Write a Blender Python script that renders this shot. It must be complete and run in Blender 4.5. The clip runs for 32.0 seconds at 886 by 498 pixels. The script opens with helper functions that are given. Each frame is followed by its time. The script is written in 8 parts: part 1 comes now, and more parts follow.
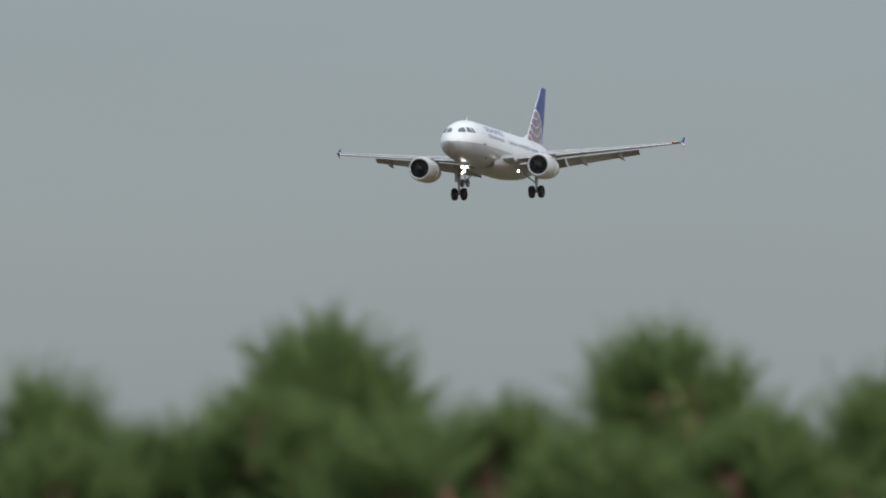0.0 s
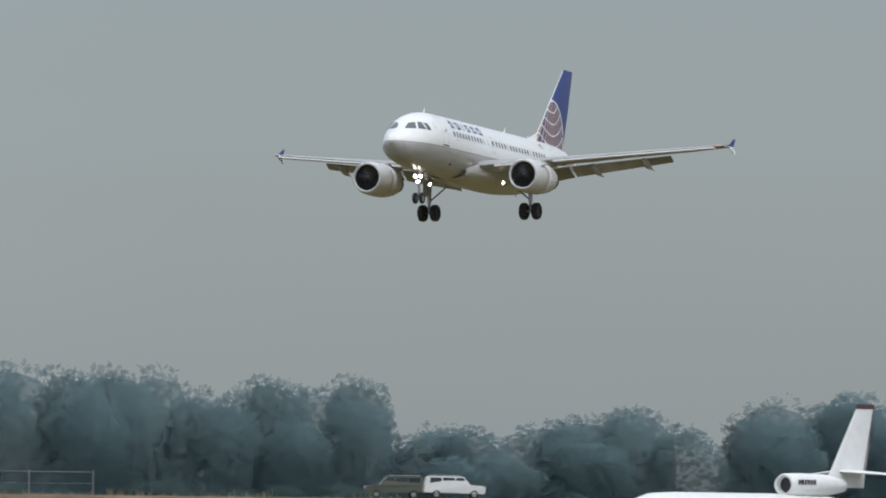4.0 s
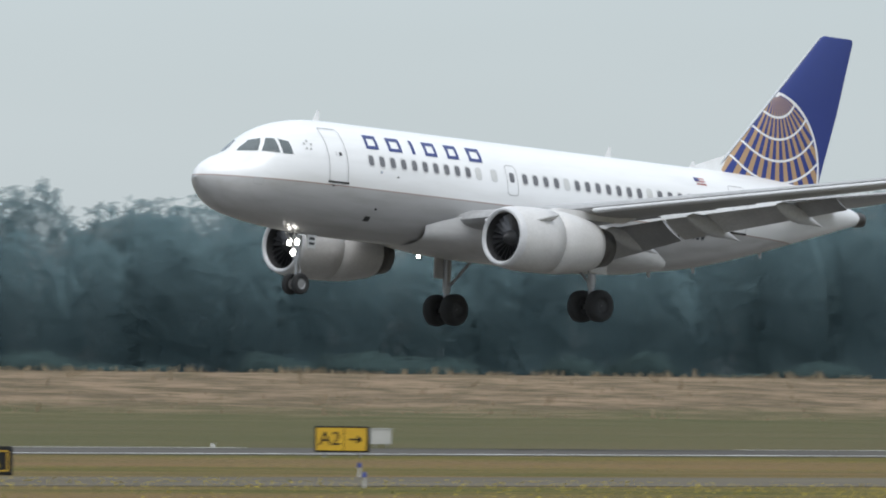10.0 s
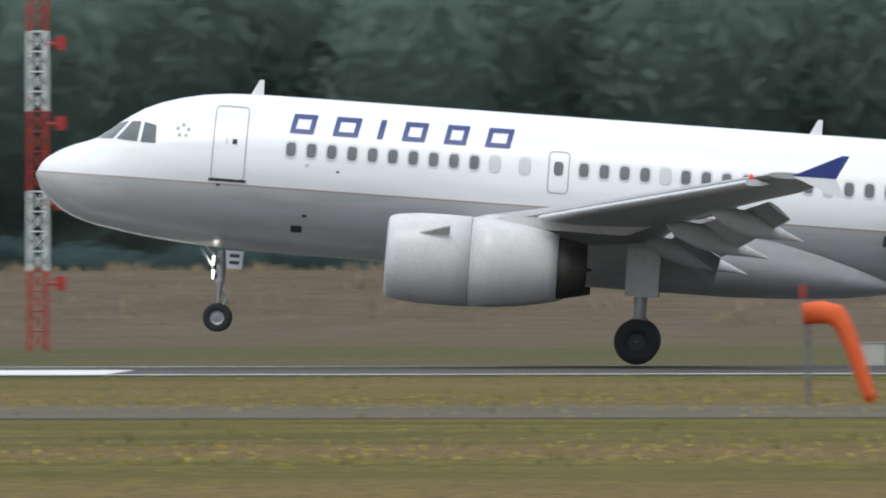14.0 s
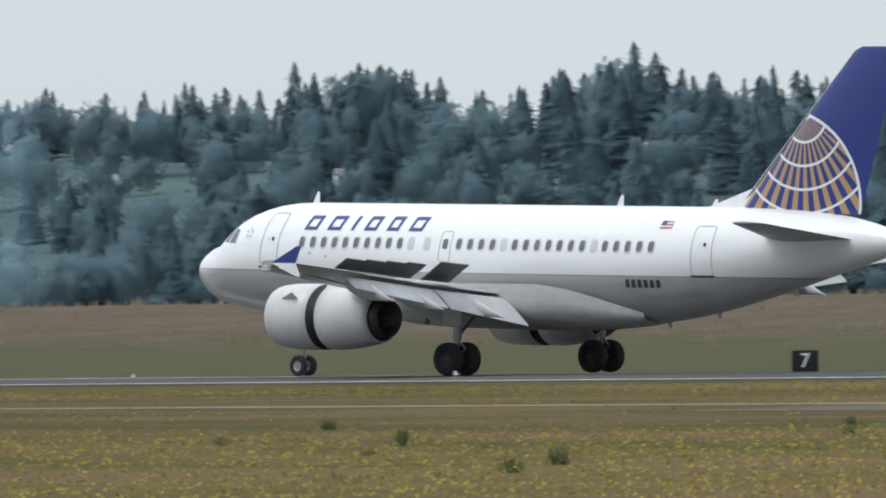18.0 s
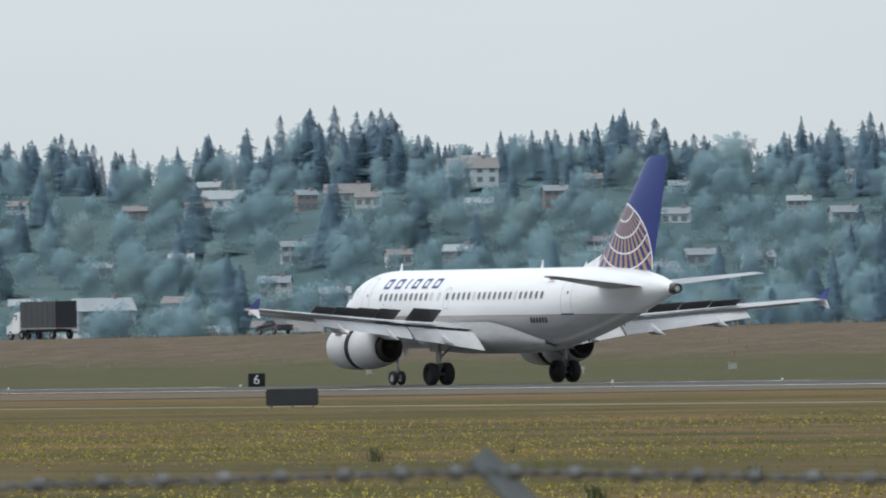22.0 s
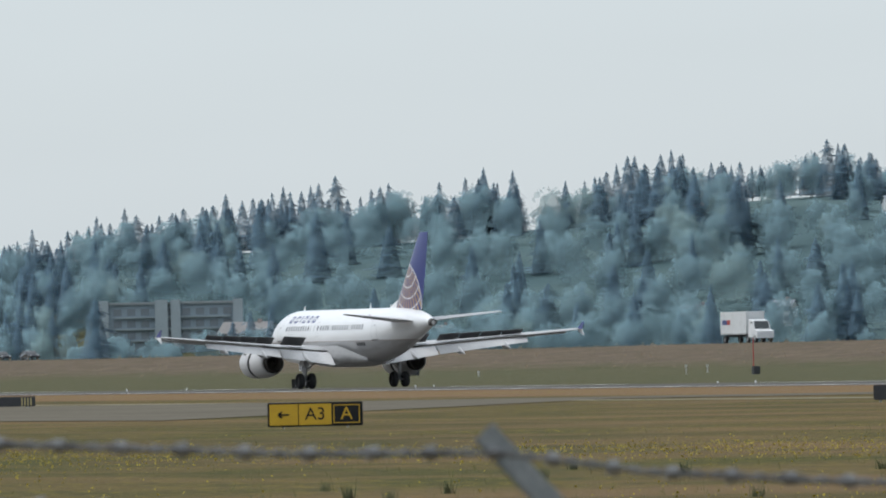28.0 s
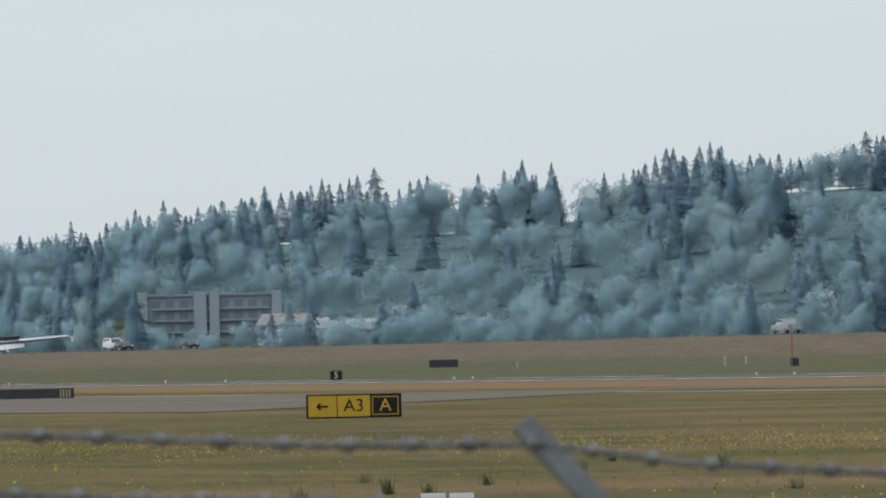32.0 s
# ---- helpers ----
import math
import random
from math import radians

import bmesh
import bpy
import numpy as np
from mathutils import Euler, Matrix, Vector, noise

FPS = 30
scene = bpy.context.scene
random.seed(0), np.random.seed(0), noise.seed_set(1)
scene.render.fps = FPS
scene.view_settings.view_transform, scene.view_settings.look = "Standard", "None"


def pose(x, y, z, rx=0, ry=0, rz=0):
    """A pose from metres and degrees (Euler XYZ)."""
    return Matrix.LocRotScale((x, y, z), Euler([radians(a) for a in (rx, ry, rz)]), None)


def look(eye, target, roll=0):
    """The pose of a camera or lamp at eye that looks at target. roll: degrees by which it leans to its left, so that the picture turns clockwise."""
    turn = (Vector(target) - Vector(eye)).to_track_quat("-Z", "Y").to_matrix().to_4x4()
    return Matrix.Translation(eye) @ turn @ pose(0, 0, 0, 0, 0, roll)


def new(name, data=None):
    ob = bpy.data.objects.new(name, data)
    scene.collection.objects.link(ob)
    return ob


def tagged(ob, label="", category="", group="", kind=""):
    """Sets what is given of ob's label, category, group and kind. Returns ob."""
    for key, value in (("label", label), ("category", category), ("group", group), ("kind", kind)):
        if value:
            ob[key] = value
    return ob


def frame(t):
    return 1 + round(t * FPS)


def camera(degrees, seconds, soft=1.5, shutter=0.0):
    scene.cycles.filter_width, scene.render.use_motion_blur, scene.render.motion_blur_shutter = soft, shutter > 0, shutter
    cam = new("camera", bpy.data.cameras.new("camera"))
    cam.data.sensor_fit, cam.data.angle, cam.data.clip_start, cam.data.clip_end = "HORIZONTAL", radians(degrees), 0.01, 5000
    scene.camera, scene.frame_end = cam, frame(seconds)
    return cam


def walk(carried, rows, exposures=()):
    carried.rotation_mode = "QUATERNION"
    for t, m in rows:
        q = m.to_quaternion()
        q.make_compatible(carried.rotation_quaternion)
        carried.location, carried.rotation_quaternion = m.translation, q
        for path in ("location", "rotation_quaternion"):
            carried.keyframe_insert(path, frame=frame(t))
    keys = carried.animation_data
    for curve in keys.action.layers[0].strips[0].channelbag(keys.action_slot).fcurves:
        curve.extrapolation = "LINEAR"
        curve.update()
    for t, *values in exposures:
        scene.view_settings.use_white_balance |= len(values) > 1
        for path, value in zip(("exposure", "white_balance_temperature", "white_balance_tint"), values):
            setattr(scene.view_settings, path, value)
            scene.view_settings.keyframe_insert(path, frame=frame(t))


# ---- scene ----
cam = camera(4.992, 32.0, soft=1.9, shutter=0.1)
EYE = Vector((0.0, 0.0, 2.31))


def aim(heading, tilt, lean):
    """Camera pose: heading in degrees from the runway's normal towards the west, tilt up, lean of the picture."""
    a, b = radians(heading), radians(tilt)
    way = Vector((-math.sin(a) * math.cos(b), math.cos(a) * math.cos(b), math.sin(b)))
    return look(EYE, EYE + way, lean)


walk(cam, [(t, aim(a, b, c)) for t, a, b, c in (
    (0.0, -73.5465, 1.8489, 0.785),
    (0.5, -72.9304, 1.7975, 0.784),
    (1.0, -72.3117, 1.7430, 0.783),
    (1.5, -71.6895, 1.7023, 0.782),
    (2.0, -70.9771, 1.6585, 0.780),
    (2.5, -70.2701, 1.6285, 0.778),
    (3.0, -69.4928, 1.5987, 0.776),
    (3.5, -68.5871, 1.5632, 0.773),
    (4.0, -67.5526, 1.4968, 0.770),
    (4.5, -66.4791, 1.4214, 0.766),
    (5.0, -65.3603, 1.3626, 0.761),
    (5.5, -64.1739, 1.3183, 0.756),
    (6.0, -62.8433, 1.2778, 0.749),
    (6.5, -61.2885, 1.2300, 0.741),
    (7.0, -59.4778, 1.1731, 0.730),
    (7.5, -57.5445, 1.1214, 0.718),
    (8.0, -55.4194, 1.0595, 0.703),
    (8.5, -53.0947, 0.9986, 0.684),
    (9.0, -50.3413, 0.9339, 0.661),
    (9.5, -47.1466, 0.8533, 0.631),
    (10.0, -43.5487, 0.7710, 0.593),
    (10.5, -39.5255, 0.6950, 0.547),
    (11.0, -35.0926, 0.6072, 0.492),
    (11.5, -30.0606, 0.5097, 0.423),
    (12.0, -24.2593, 0.4096, 0.336),
    (12.5, -18.1004, 0.3098, 0.237),
    (13.0, -11.7482, 0.2616, 0.129),
    (13.5, -5.2121, 0.2096, 0.011),
    (14.0, 1.5069, 0.1723, -0.113),
    (14.5, 8.1022, 0.1560, -0.239),
    (15.0, 14.4850, 0.1612, -0.361),
    (15.5, 20.5095, 0.1861, -0.475),
    (16.0, 26.0292, 0.2195, -0.579),
    (16.5, 30.9483, 0.2504, -0.669),
    (17.0, 35.2619, 0.2769, -0.745),
    (17.5, 39.2028, 0.3411, -0.813),
    (18.0, 42.6948, 0.3517, -0.872),
    (18.5, 45.7235, 0.3990, -0.921),
    (19.0, 48.4068, 0.4021, -0.962),
    (19.5, 50.8034, 0.4398, -0.999),
    (20.0, 53.0336, 0.4516, -1.031),
    (20.5, 55.0700, 0.4838, -1.060),
    (21.0, 56.9879, 0.4941, -1.086),
    (21.5, 58.6525, 0.5053, -1.108),
    (22.0, 60.0698, 0.5208, -1.126),
    (22.5, 61.3110, 0.5331, -1.142),
    (23.0, 62.4620, 0.5473, -1.156),
    (23.5, 63.5436, 0.5524, -1.169),
    (24.0, 64.5457, 0.5611, -1.181),
    (24.5, 65.4271, 0.5700, -1.191),
    (25.0, 66.1607, 0.5798, -1.199),
    (25.5, 66.8423, 0.5861, -1.207),
    (26.0, 67.4900, 0.5917, -1.214),
    (26.5, 68.0702, 0.5975, -1.220),
    (27.0, 68.5762, 0.6014, -1.225),
    (27.5, 69.0076, 0.6034, -1.230),
    (28.0, 69.3356, 0.6035, -1.233),
    (28.5, 69.5318, 0.6016, -1.235),
    (29.0, 69.5944, 0.5977, -1.236),
    (29.5, 69.5856, 0.5865, -1.236),
    (30.0, 69.5768, 0.5790, -1.235),
    (30.5, 69.5696, 0.5750, -1.235),
    (31.0, 69.5646, 0.5670, -1.235),
    (31.5, 69.5633, 0.5643, -1.235),
    (32.0, 69.5547, 0.5612, -1.235))],
     exposures=((0, -0.05), (4.5, 0.0), (9, 0.1), (12, 0.1), (14.5, 0.1), (17, 0.1), (32, 0.1)))
# depth of field of a long lens: close wires and twigs lie out of focus
cam.data.dof.use_dof = True
cam.data.dof.focus_distance = 420.0
cam.data.dof.aperture_fstop = 25.0

# ---- sky, sun ----
world = bpy.data.worlds.new("overcast_sky")
scene.world = world
world.use_nodes = True
wn, wl = world.node_tree.nodes, world.node_tree.links
wn.clear()
w_out = wn.new("ShaderNodeOutputWorld")
w_bg = wn.new("ShaderNodeBackground")
w_sky = wn.new("ShaderNodeTexSky")
w_sky.sky_type = "NISHITA"
w_sky.sun_disc = False
w_sky.sun_elevation, w_sky.sun_rotation = radians(52), radians(200)
w_co = wn.new("ShaderNodeTexCoord")
w_sep = wn.new("ShaderNodeSeparateXYZ")
wl.new(w_co.outputs["Generated"], w_sep.inputs[0])
# cloud deck: brighter overhead, darker to the east
w_up = wn.new("ShaderNodeValToRGB")
for pos, col in ((0.0, (0.464, 0.54, 0.605, 1)), (0.05, (0.479, 0.55, 0.62, 1)), (0.25, (0.65, 0.735, 0.815, 1)), (1.0, (1.30, 1.41, 1.50, 1))):
    e = w_up.color_ramp.elements.new(pos) if pos not in (0.0, 1.0) else w_up.color_ramp.elements[0 if pos == 0 else -1]
    e.color = col
wl.new(w_sep.outputs["Z"], w_up.inputs[0])
w_az = wn.new("ShaderNodeValToRGB")
for pos, v in ((0.0, 1.0), (0.25, 1.0), (0.62, 0.90), (0.88, 0.78), (0.93, 0.55), (0.955, 0.385), (1.0, 0.40)):
    e = w_az.color_ramp.elements.new(pos) if pos not in (0.0, 1.0) else w_az.color_ramp.elements[0 if pos == 0 else -1]
    e.color = (v * 1.03, v, v * 0.98, 1) if pos < 0.5 else (v, v, v * 0.995, 1) if pos < 0.9 else (v * 0.975, v, v * 1.035, 1)
w_half = wn.new("ShaderNodeMath")
w_half.operation = "MULTIPLY_ADD"
w_half.inputs[1].default_value = w_half.inputs[2].default_value = 0.5
wl.new(w_sep.outputs["X"], w_half.inputs[0])
wl.new(w_half.outputs[0], w_az.inputs[0])
w_noise = wn.new("ShaderNodeTexNoise")
w_map = wn.new("ShaderNodeMapping")
w_map.inputs["Scale"].default_value = (1, 1, 5)
wl.new(w_co.outputs["Generated"], w_map.inputs[0])
wl.new(w_map.outputs[0], w_noise.inputs["Vector"])
w_noise.inputs["Scale"].default_value = 9
w_noise.inputs["Detail"].default_value = 3
w_nr = wn.new("ShaderNodeMapRange")
w_nr.inputs[3].default_value, w_nr.inputs[4].default_value = 0.93, 1.07
wl.new(w_noise.outputs[0], w_nr.inputs[0])


def w_mul(a, b):
    n = wn.new("ShaderNodeMix")
    n.data_type, n.blend_type = "RGBA", "MULTIPLY"
    n.inputs[0].default_value = 1
    wl.new(a, n.inputs[6]), wl.new(b, n.inputs[7])
    return n.outputs[2]


w_cloud = w_mul(w_mul(w_up.outputs[0], w_az.outputs[0]), w_nr.outputs[0])
w_mix = wn.new("ShaderNodeMix")
w_mix.data_type = "RGBA"
w_mix.inputs[0].default_value = 0.03
wl.new(w_cloud, w_mix.inputs[6])
wl.new(w_sky.outputs[0], w_mix.inputs[7])
wl.new(w_mix.outputs[2], w_bg.inputs[0])
w_bg.inputs[1].default_value = 1.0
wl.new(w_bg.outputs[0], w_out.inputs[0])

sun = new("sun", bpy.data.lights.new("sun", "SUN"))
sun.data.energy, sun.data.angle, sun.data.color = 1.0, radians(30), (1, 0.98, 0.95)
sun.matrix_world = look((0, 0, 300), (60, 160, 0))

# ---- materials ----


def nodes_of(name):
    m = bpy.data.materials.new(name)
    m.use_nodes = True
    return m, m.node_tree.nodes, m.node_tree.links, m.node_tree.nodes["Principled BSDF"]


def surface(name, a, b=None, scale=4.0, rough=0.6, metal=0.0, bump=0.0, fine=None, island=0.0, stretch=(1, 1, 1), spec=0.5):
    """Two tones mixed by noise at two scales, with relief; island: how much single leaves or pieces differ."""
    m, n, l, bs = nodes_of(name)
    b = b or tuple(c * 0.8 for c in a)
    co, mp = n.new("ShaderNodeTexCoord"), n.new("ShaderNodeMapping")
    mp.inputs["Scale"].default_value = stretch
    l.new(co.outputs["Object"], mp.inputs[0])
    n1, n2 = n.new("ShaderNodeTexNoise"), n.new("ShaderNodeTexNoise")
    n1.inputs["Scale"].default_value, n1.inputs["Detail"].default_value = scale, 4
    n2.inputs["Scale"].default_value, n2.inputs["Detail"].default_value = fine or scale * 9, 3
    for k in (n1, n2):
        l.new(mp.outputs[0], k.inputs["Vector"])
    add = n.new("ShaderNodeMath")
    add.operation = "ADD"
    l.new(n1.outputs[0], add.inputs[0]), l.new(n2.outputs[0], add.inputs[1])
    last = add.outputs[0]
    rng = n.new("ShaderNodeMapRange")
    rng.inputs[1].default_value, rng.inputs[2].default_value = 0.72, 1.28
    if island:
        geo, isl = n.new("ShaderNodeNewGeometry"), n.new("ShaderNodeMath")
        isl.operation = "MULTIPLY_ADD"
        isl.inputs[1].default_value = island
        l.new(geo.outputs["Random Per Island"], isl.inputs[0]), l.new(last, isl.inputs[2])
        last = isl.outputs[0]
        rng.inputs[2].default_value += island
    l.new(last, rng.inputs[0])
    mix = n.new("ShaderNodeMix")
    mix.data_type = "RGBA"
    mix.inputs[6].default_value, mix.inputs[7].default_value = (*a, 1), (*b, 1)
    l.new(rng.outputs[0], mix.inputs[0])
    l.new(mix.outputs[2], bs.inputs["Base Color"])
    bs.inputs["Roughness"].default_value, bs.inputs["Metallic"].default_value = rough, metal
    bs.inputs["Specular IOR Level"].default_value = spec
    if bump:
        bp = n.new("ShaderNodeBump")
        bp.inputs["Strength"].default_value, bp.inputs["Distance"].default_value = bump, 0.02
        l.new(n2.outputs[0], bp.inputs["Height"]), l.new(bp.outputs[0], bs.inputs["Normal"])
    return m


def foliage(name, a, b, scale, fine, island=0.5, airy=0.48):
    """Leaves: matt, turned up to the open sky, lit on one side and through from the other."""
    m = surface(name, a, b, scale, 0.75, fine=fine, island=island, spec=0.3)
    n, l = m.node_tree.nodes, m.node_tree.links
    bs, out = n["Principled BSDF"], n["Material Output"]
    tint = bs.inputs["Base Color"].links[0].from_socket
    df, tr, add = n.new("ShaderNodeBsdfDiffuse"), n.new("ShaderNodeBsdfTranslucent"), n.new("ShaderNodeAddShader")
    for shader, way in ((df, 1.0), (tr, -1.0)):
        up = n.new("ShaderNodeCombineXYZ")
        for k, c in enumerate((0.0, -0.45, 0.89)):
            up.inputs[k].default_value = c * way
        l.new(up.outputs[0], shader.inputs["Normal"]), l.new(tint, shader.inputs["Color"])
    l.new(df.outputs[0], add.inputs[0]), l.new(tr.outputs[0], add.inputs[1])
    # gaps between the leaves of a spray let light through
    gap, mx = n.new("ShaderNodeBsdfTransparent"), n.new("ShaderNodeMixShader")
    # a larger share also flattens contrast, standing in for haze
    mx.inputs[0].default_value = airy
    l.new(add.outputs[0], mx.inputs[1]), l.new(gap.outputs[0], mx.inputs[2])
    l.new(mx.outputs[0], out.inputs["Surface"])
    n.remove(bs)
    return m


def glow(name, colour, strength):
    m, n, l, bs = nodes_of(name)
    bs.inputs["Base Color"].default_value = (*colour, 1)
    bs.inputs["Emission Color"].default_value = (*colour, 1)
    bs.inputs["Emission Strength"].default_value = strength
    return m


def math_node(n, l, op, a, b=None, c=None):
    k = n.new("ShaderNodeMath")
    k.operation = op
    for i, v in enumerate((a, b, c)):
        if v is None:
            continue
        if isinstance(v, (int, float)):
            k.inputs[i].default_value = v
        else:
            l.new(v, k.inputs[i])
    return k.outputs[0]


def colour_mix(n, l, fac, a, b):
    k = n.new("ShaderNodeMix")
    k.data_type = "RGBA"
    l.new(fac, k.inputs[0])
    for i, v in ((6, a), (7, b)):
        if isinstance(v, tuple):
            k.inputs[i].default_value = (*v, 1)
        else:
            l.new(v, k.inputs[i])
    return k.outputs[2]


SPLIT = 3.57


def livery():
    """White crown over a grey belly with a thin dull gold line between, soiled in streaks."""
    m, n, l, bs = nodes_of("airliner_paint")
    co, sep = n.new("ShaderNodeTexCoord"), n.new("ShaderNodeSeparateXYZ")
    l.new(co.outputs["Object"], sep.inputs[0])
    z = sep.outputs["Z"]
    low = math_node(n, l, "LESS_THAN", z, SPLIT)
    line = math_node(n, l, "LESS_THAN", math_node(n, l, "ABSOLUTE", math_node(n, l, "SUBTRACT", z, SPLIT)), 0.02)
    mp, no = n.new("ShaderNodeMapping"), n.new("ShaderNodeTexNoise")
    mp.inputs["Scale"].default_value = (0.25, 1.5, 1.5)
    l.new(co.outputs["Object"], mp.inputs[0]), l.new(mp.outputs[0], no.inputs["Vector"])
    no.inputs["Scale"].default_value, no.inputs["Detail"].default_value = 1.6, 6
    dirt = n.new("ShaderNodeMapRange")
    dirt.inputs[1].default_value, dirt.inputs[2].default_value = 0.45, 0.8
    l.new(no.outputs[0], dirt.inputs[0])
    white = colour_mix(n, l, dirt.outputs[0], (0.80, 0.80, 0.80), (0.72, 0.72, 0.715))
    grey = colour_mix(n, l, dirt.outputs[0], (0.45, 0.445, 0.445), (0.35, 0.34, 0.33))
    body = colour_mix(n, l, low, white, grey)
    l.new(colour_mix(n, l, line, body, (0.36, 0.27, 0.24)), bs.inputs["Base Color"])
    bs.inputs["Roughness"].default_value = 0.28
    bs.inputs["Coat Weight"].default_value, bs.inputs["Coat Roughness"].default_value = 0.3, 0.15
    # faint skin panel waviness
    bp, no2 = n.new("ShaderNodeBump"), n.new("ShaderNodeTexNoise")
    no2.inputs["Scale"].default_value = 3.0
    l.new(co.outputs["Object"], no2.inputs["Vector"])
    bp.inputs["Strength"].default_value, bp.inputs["Distance"].default_value = 0.15, 0.01
    l.new(no2.outputs[0], bp.inputs["Height"]), l.new(bp.outputs[0], bs.inputs["Normal"])
    return m


def fin_paint():
    """Blue tail with a plain ball of gold bands and white hoops fanning from a point on the leading edge."""
    m, n, l, bs = nodes_of("tail_fin_paint")
    co, sep = n.new("ShaderNodeTexCoord"), n.new("ShaderNodeSeparateXYZ")
    l.new(co.outputs["Object"], sep.inputs[0])
    px, pz = 29.0 - 16.11, 9.30
    cx, cz, rad = 28.35 - 16.11, 6.20, 3.1
    x, z = sep.outputs["X"], sep.outputs["Z"]
    dx, dz = math_node(n, l, "SUBTRACT", x, px), math_node(n, l, "SUBTRACT", pz, z)
    r = math_node(n, l, "SQRT", math_node(n, l, "ADD", math_node(n, l, "MULTIPLY", dx, dx), math_node(n, l, "MULTIPLY", dz, dz)))
    ang = math_node(n, l, "ARCTAN2", dx, dz)
    gx, gz = math_node(n, l, "SUBTRACT", x, cx), math_node(n, l, "SUBTRACT", z, cz)
    gr = math_node(n, l, "SQRT", math_node(n, l, "ADD", math_node(n, l, "MULTIPLY", gx, gx), math_node(n, l, "MULTIPLY", gz, gz)))
    inside = math_node(n, l, "LESS_THAN", gr, rad)
    rim = math_node(n, l, "LESS_THAN", math_node(n, l, "ABSOLUTE", math_node(n, l, "SUBTRACT", gr, rad)), 0.055)
    gold = math_node(n, l, "GREATER_THAN", math_node(n, l, "SINE", math_node(n, l, "MULTIPLY", ang, 42.0)), 0.0)
    hoop = math_node(n, l, "LESS_THAN", math_node(n, l, "ABSOLUTE", math_node(n, l, "SUBTRACT", math_node(n, l, "MODULO", math_node(n, l, "ADD", r, 0.2), 0.82), 0.41)), 0.045)
    white = math_node(n, l, "MAXIMUM", rim, math_node(n, l, "MULTIPLY", hoop, inside))
    base = colour_mix(n, l, math_node(n, l, "MULTIPLY", gold, inside), (0.022, 0.04, 0.20), (0.42, 0.27, 0.15))
    l.new(colour_mix(n, l, white, base, (0.75, 0.75, 0.76)), bs.inputs["Base Color"])
    bs.inputs["Roughness"].default_value = 0.3
    return m


def ground_paint():
    """Airfield grass: olive near, yellow-flowered patches, dry straw on the bank."""
    m, n, l, bs = nodes_of("airfield_grass")
    co, sep = n.new("ShaderNodeTexCoord"), n.new("ShaderNodeSeparateXYZ")
    l.new(co.outputs["Object"], sep.inputs[0])

    def noise_at(scale, detail, stretch=(1, 1, 1)):
        mp, no = n.new("ShaderNodeMapping"), n.new("ShaderNodeTexNoise")
        mp.inputs["Scale"].default_value = stretch
        l.new(co.outputs["Object"], mp.inputs[0]), l.new(mp.outputs[0], no.inputs["Vector"])
        no.inputs["Scale"].default_value, no.inputs["Detail"].default_value = scale, detail
        return no.outputs[0]

    def ramp(v, lo, hi):
        k = n.new("ShaderNodeMapRange")
        k.inputs[1].default_value, k.inputs[2].default_value = lo, hi
        l.new(v, k.inputs[0])
        return k.outputs[0]

    big, mid, small = noise_at(0.035, 4, (0.5, 1, 1)), noise_at(0.3, 5, (0.35, 1, 1)), noise_at(4.0, 3)
    grass = colour_mix(n, l, ramp(mid, 0.40, 0.60), (0.078, 0.080, 0.020), (0.145, 0.112, 0.038))
    grass = colour_mix(n, l, ramp(big, 0.44, 0.60), grass, (0.172, 0.116, 0.056))
    grass = colour_mix(n, l, ramp(small, 0.5, 0.62), grass, (0.055, 0.058, 0.016))
    west = ramp(sep.outputs["X"], -25.0, -130.0)
    meadow = colour_mix(n, l, ramp(mid, 0.42, 0.6), (0.048, 0.048, 0.014), (0.088, 0.065, 0.026))
    grass = colour_mix(n, l, math_node(n, l, "MULTIPLY", west, 0.85), grass, meadow)
    strip = math_node(n, l, "MULTIPLY", ramp(sep.outputs["Y"], 196.0, 206.0), math_node(n, l, "LESS_THAN", sep.outputs["Y"], 243.0))
    grass = colour_mix(n, l, math_node(n, l, "MULTIPLY", math_node(n, l, "MULTIPLY", strip, ramp(sep.outputs["X"], -280.0, -430.0)), 0.75), grass, (0.19, 0.115, 0.062))
    flower = math_node(n, l, "MULTIPLY", ramp(noise_at(2.2, 3), 0.53, 0.62), ramp(noise_at(0.06, 3, (0.4, 1, 1)), 0.42, 0.55))
    flower = math_node(n, l, "MULTIPLY", flower, math_node(n, l, "LESS_THAN", sep.outputs["Y"], 235.0))
    grass = colour_mix(n, l, math_node(n, l, "MULTIPLY", flower, 0.6), grass, (0.22, 0.17, 0.02))
    bare = math_node(n, l, "MULTIPLY", ramp(noise_at(0.09, 6, (0.6, 1, 1)), 0.46, 0.64), math_node(n, l, "LESS_THAN", sep.outputs["Y"], 235.0))
    grass = colour_mix(n, l, math_node(n, l, "MULTIPLY", bare, 0.62), grass, (0.165, 0.102, 0.052))
    beyond = math_node(n, l, "MULTIPLY", ramp(sep.outputs["Y"], 290.0, 300.0), 0.65)
    grass = colour_mix(n, l, beyond, grass, (0.080, 0.082, 0.044))
    straw = colour_mix(n, l, ramp(noise_at(0.25, 6, (0.6, 1, 2)), 0.4, 0.62), (0.250, 0.180, 0.120), (0.115, 0.088, 0.056))
    straw = colour_mix(n, l, ramp(small, 0.45, 0.75), straw, (0.19, 0.14, 0.092))
    straw = colour_mix(n, l, math_node(n, l, "MULTIPLY", ramp(sep.outputs["X"], 260.0, 60.0), 0.72), straw, (0.094, 0.072, 0.055))
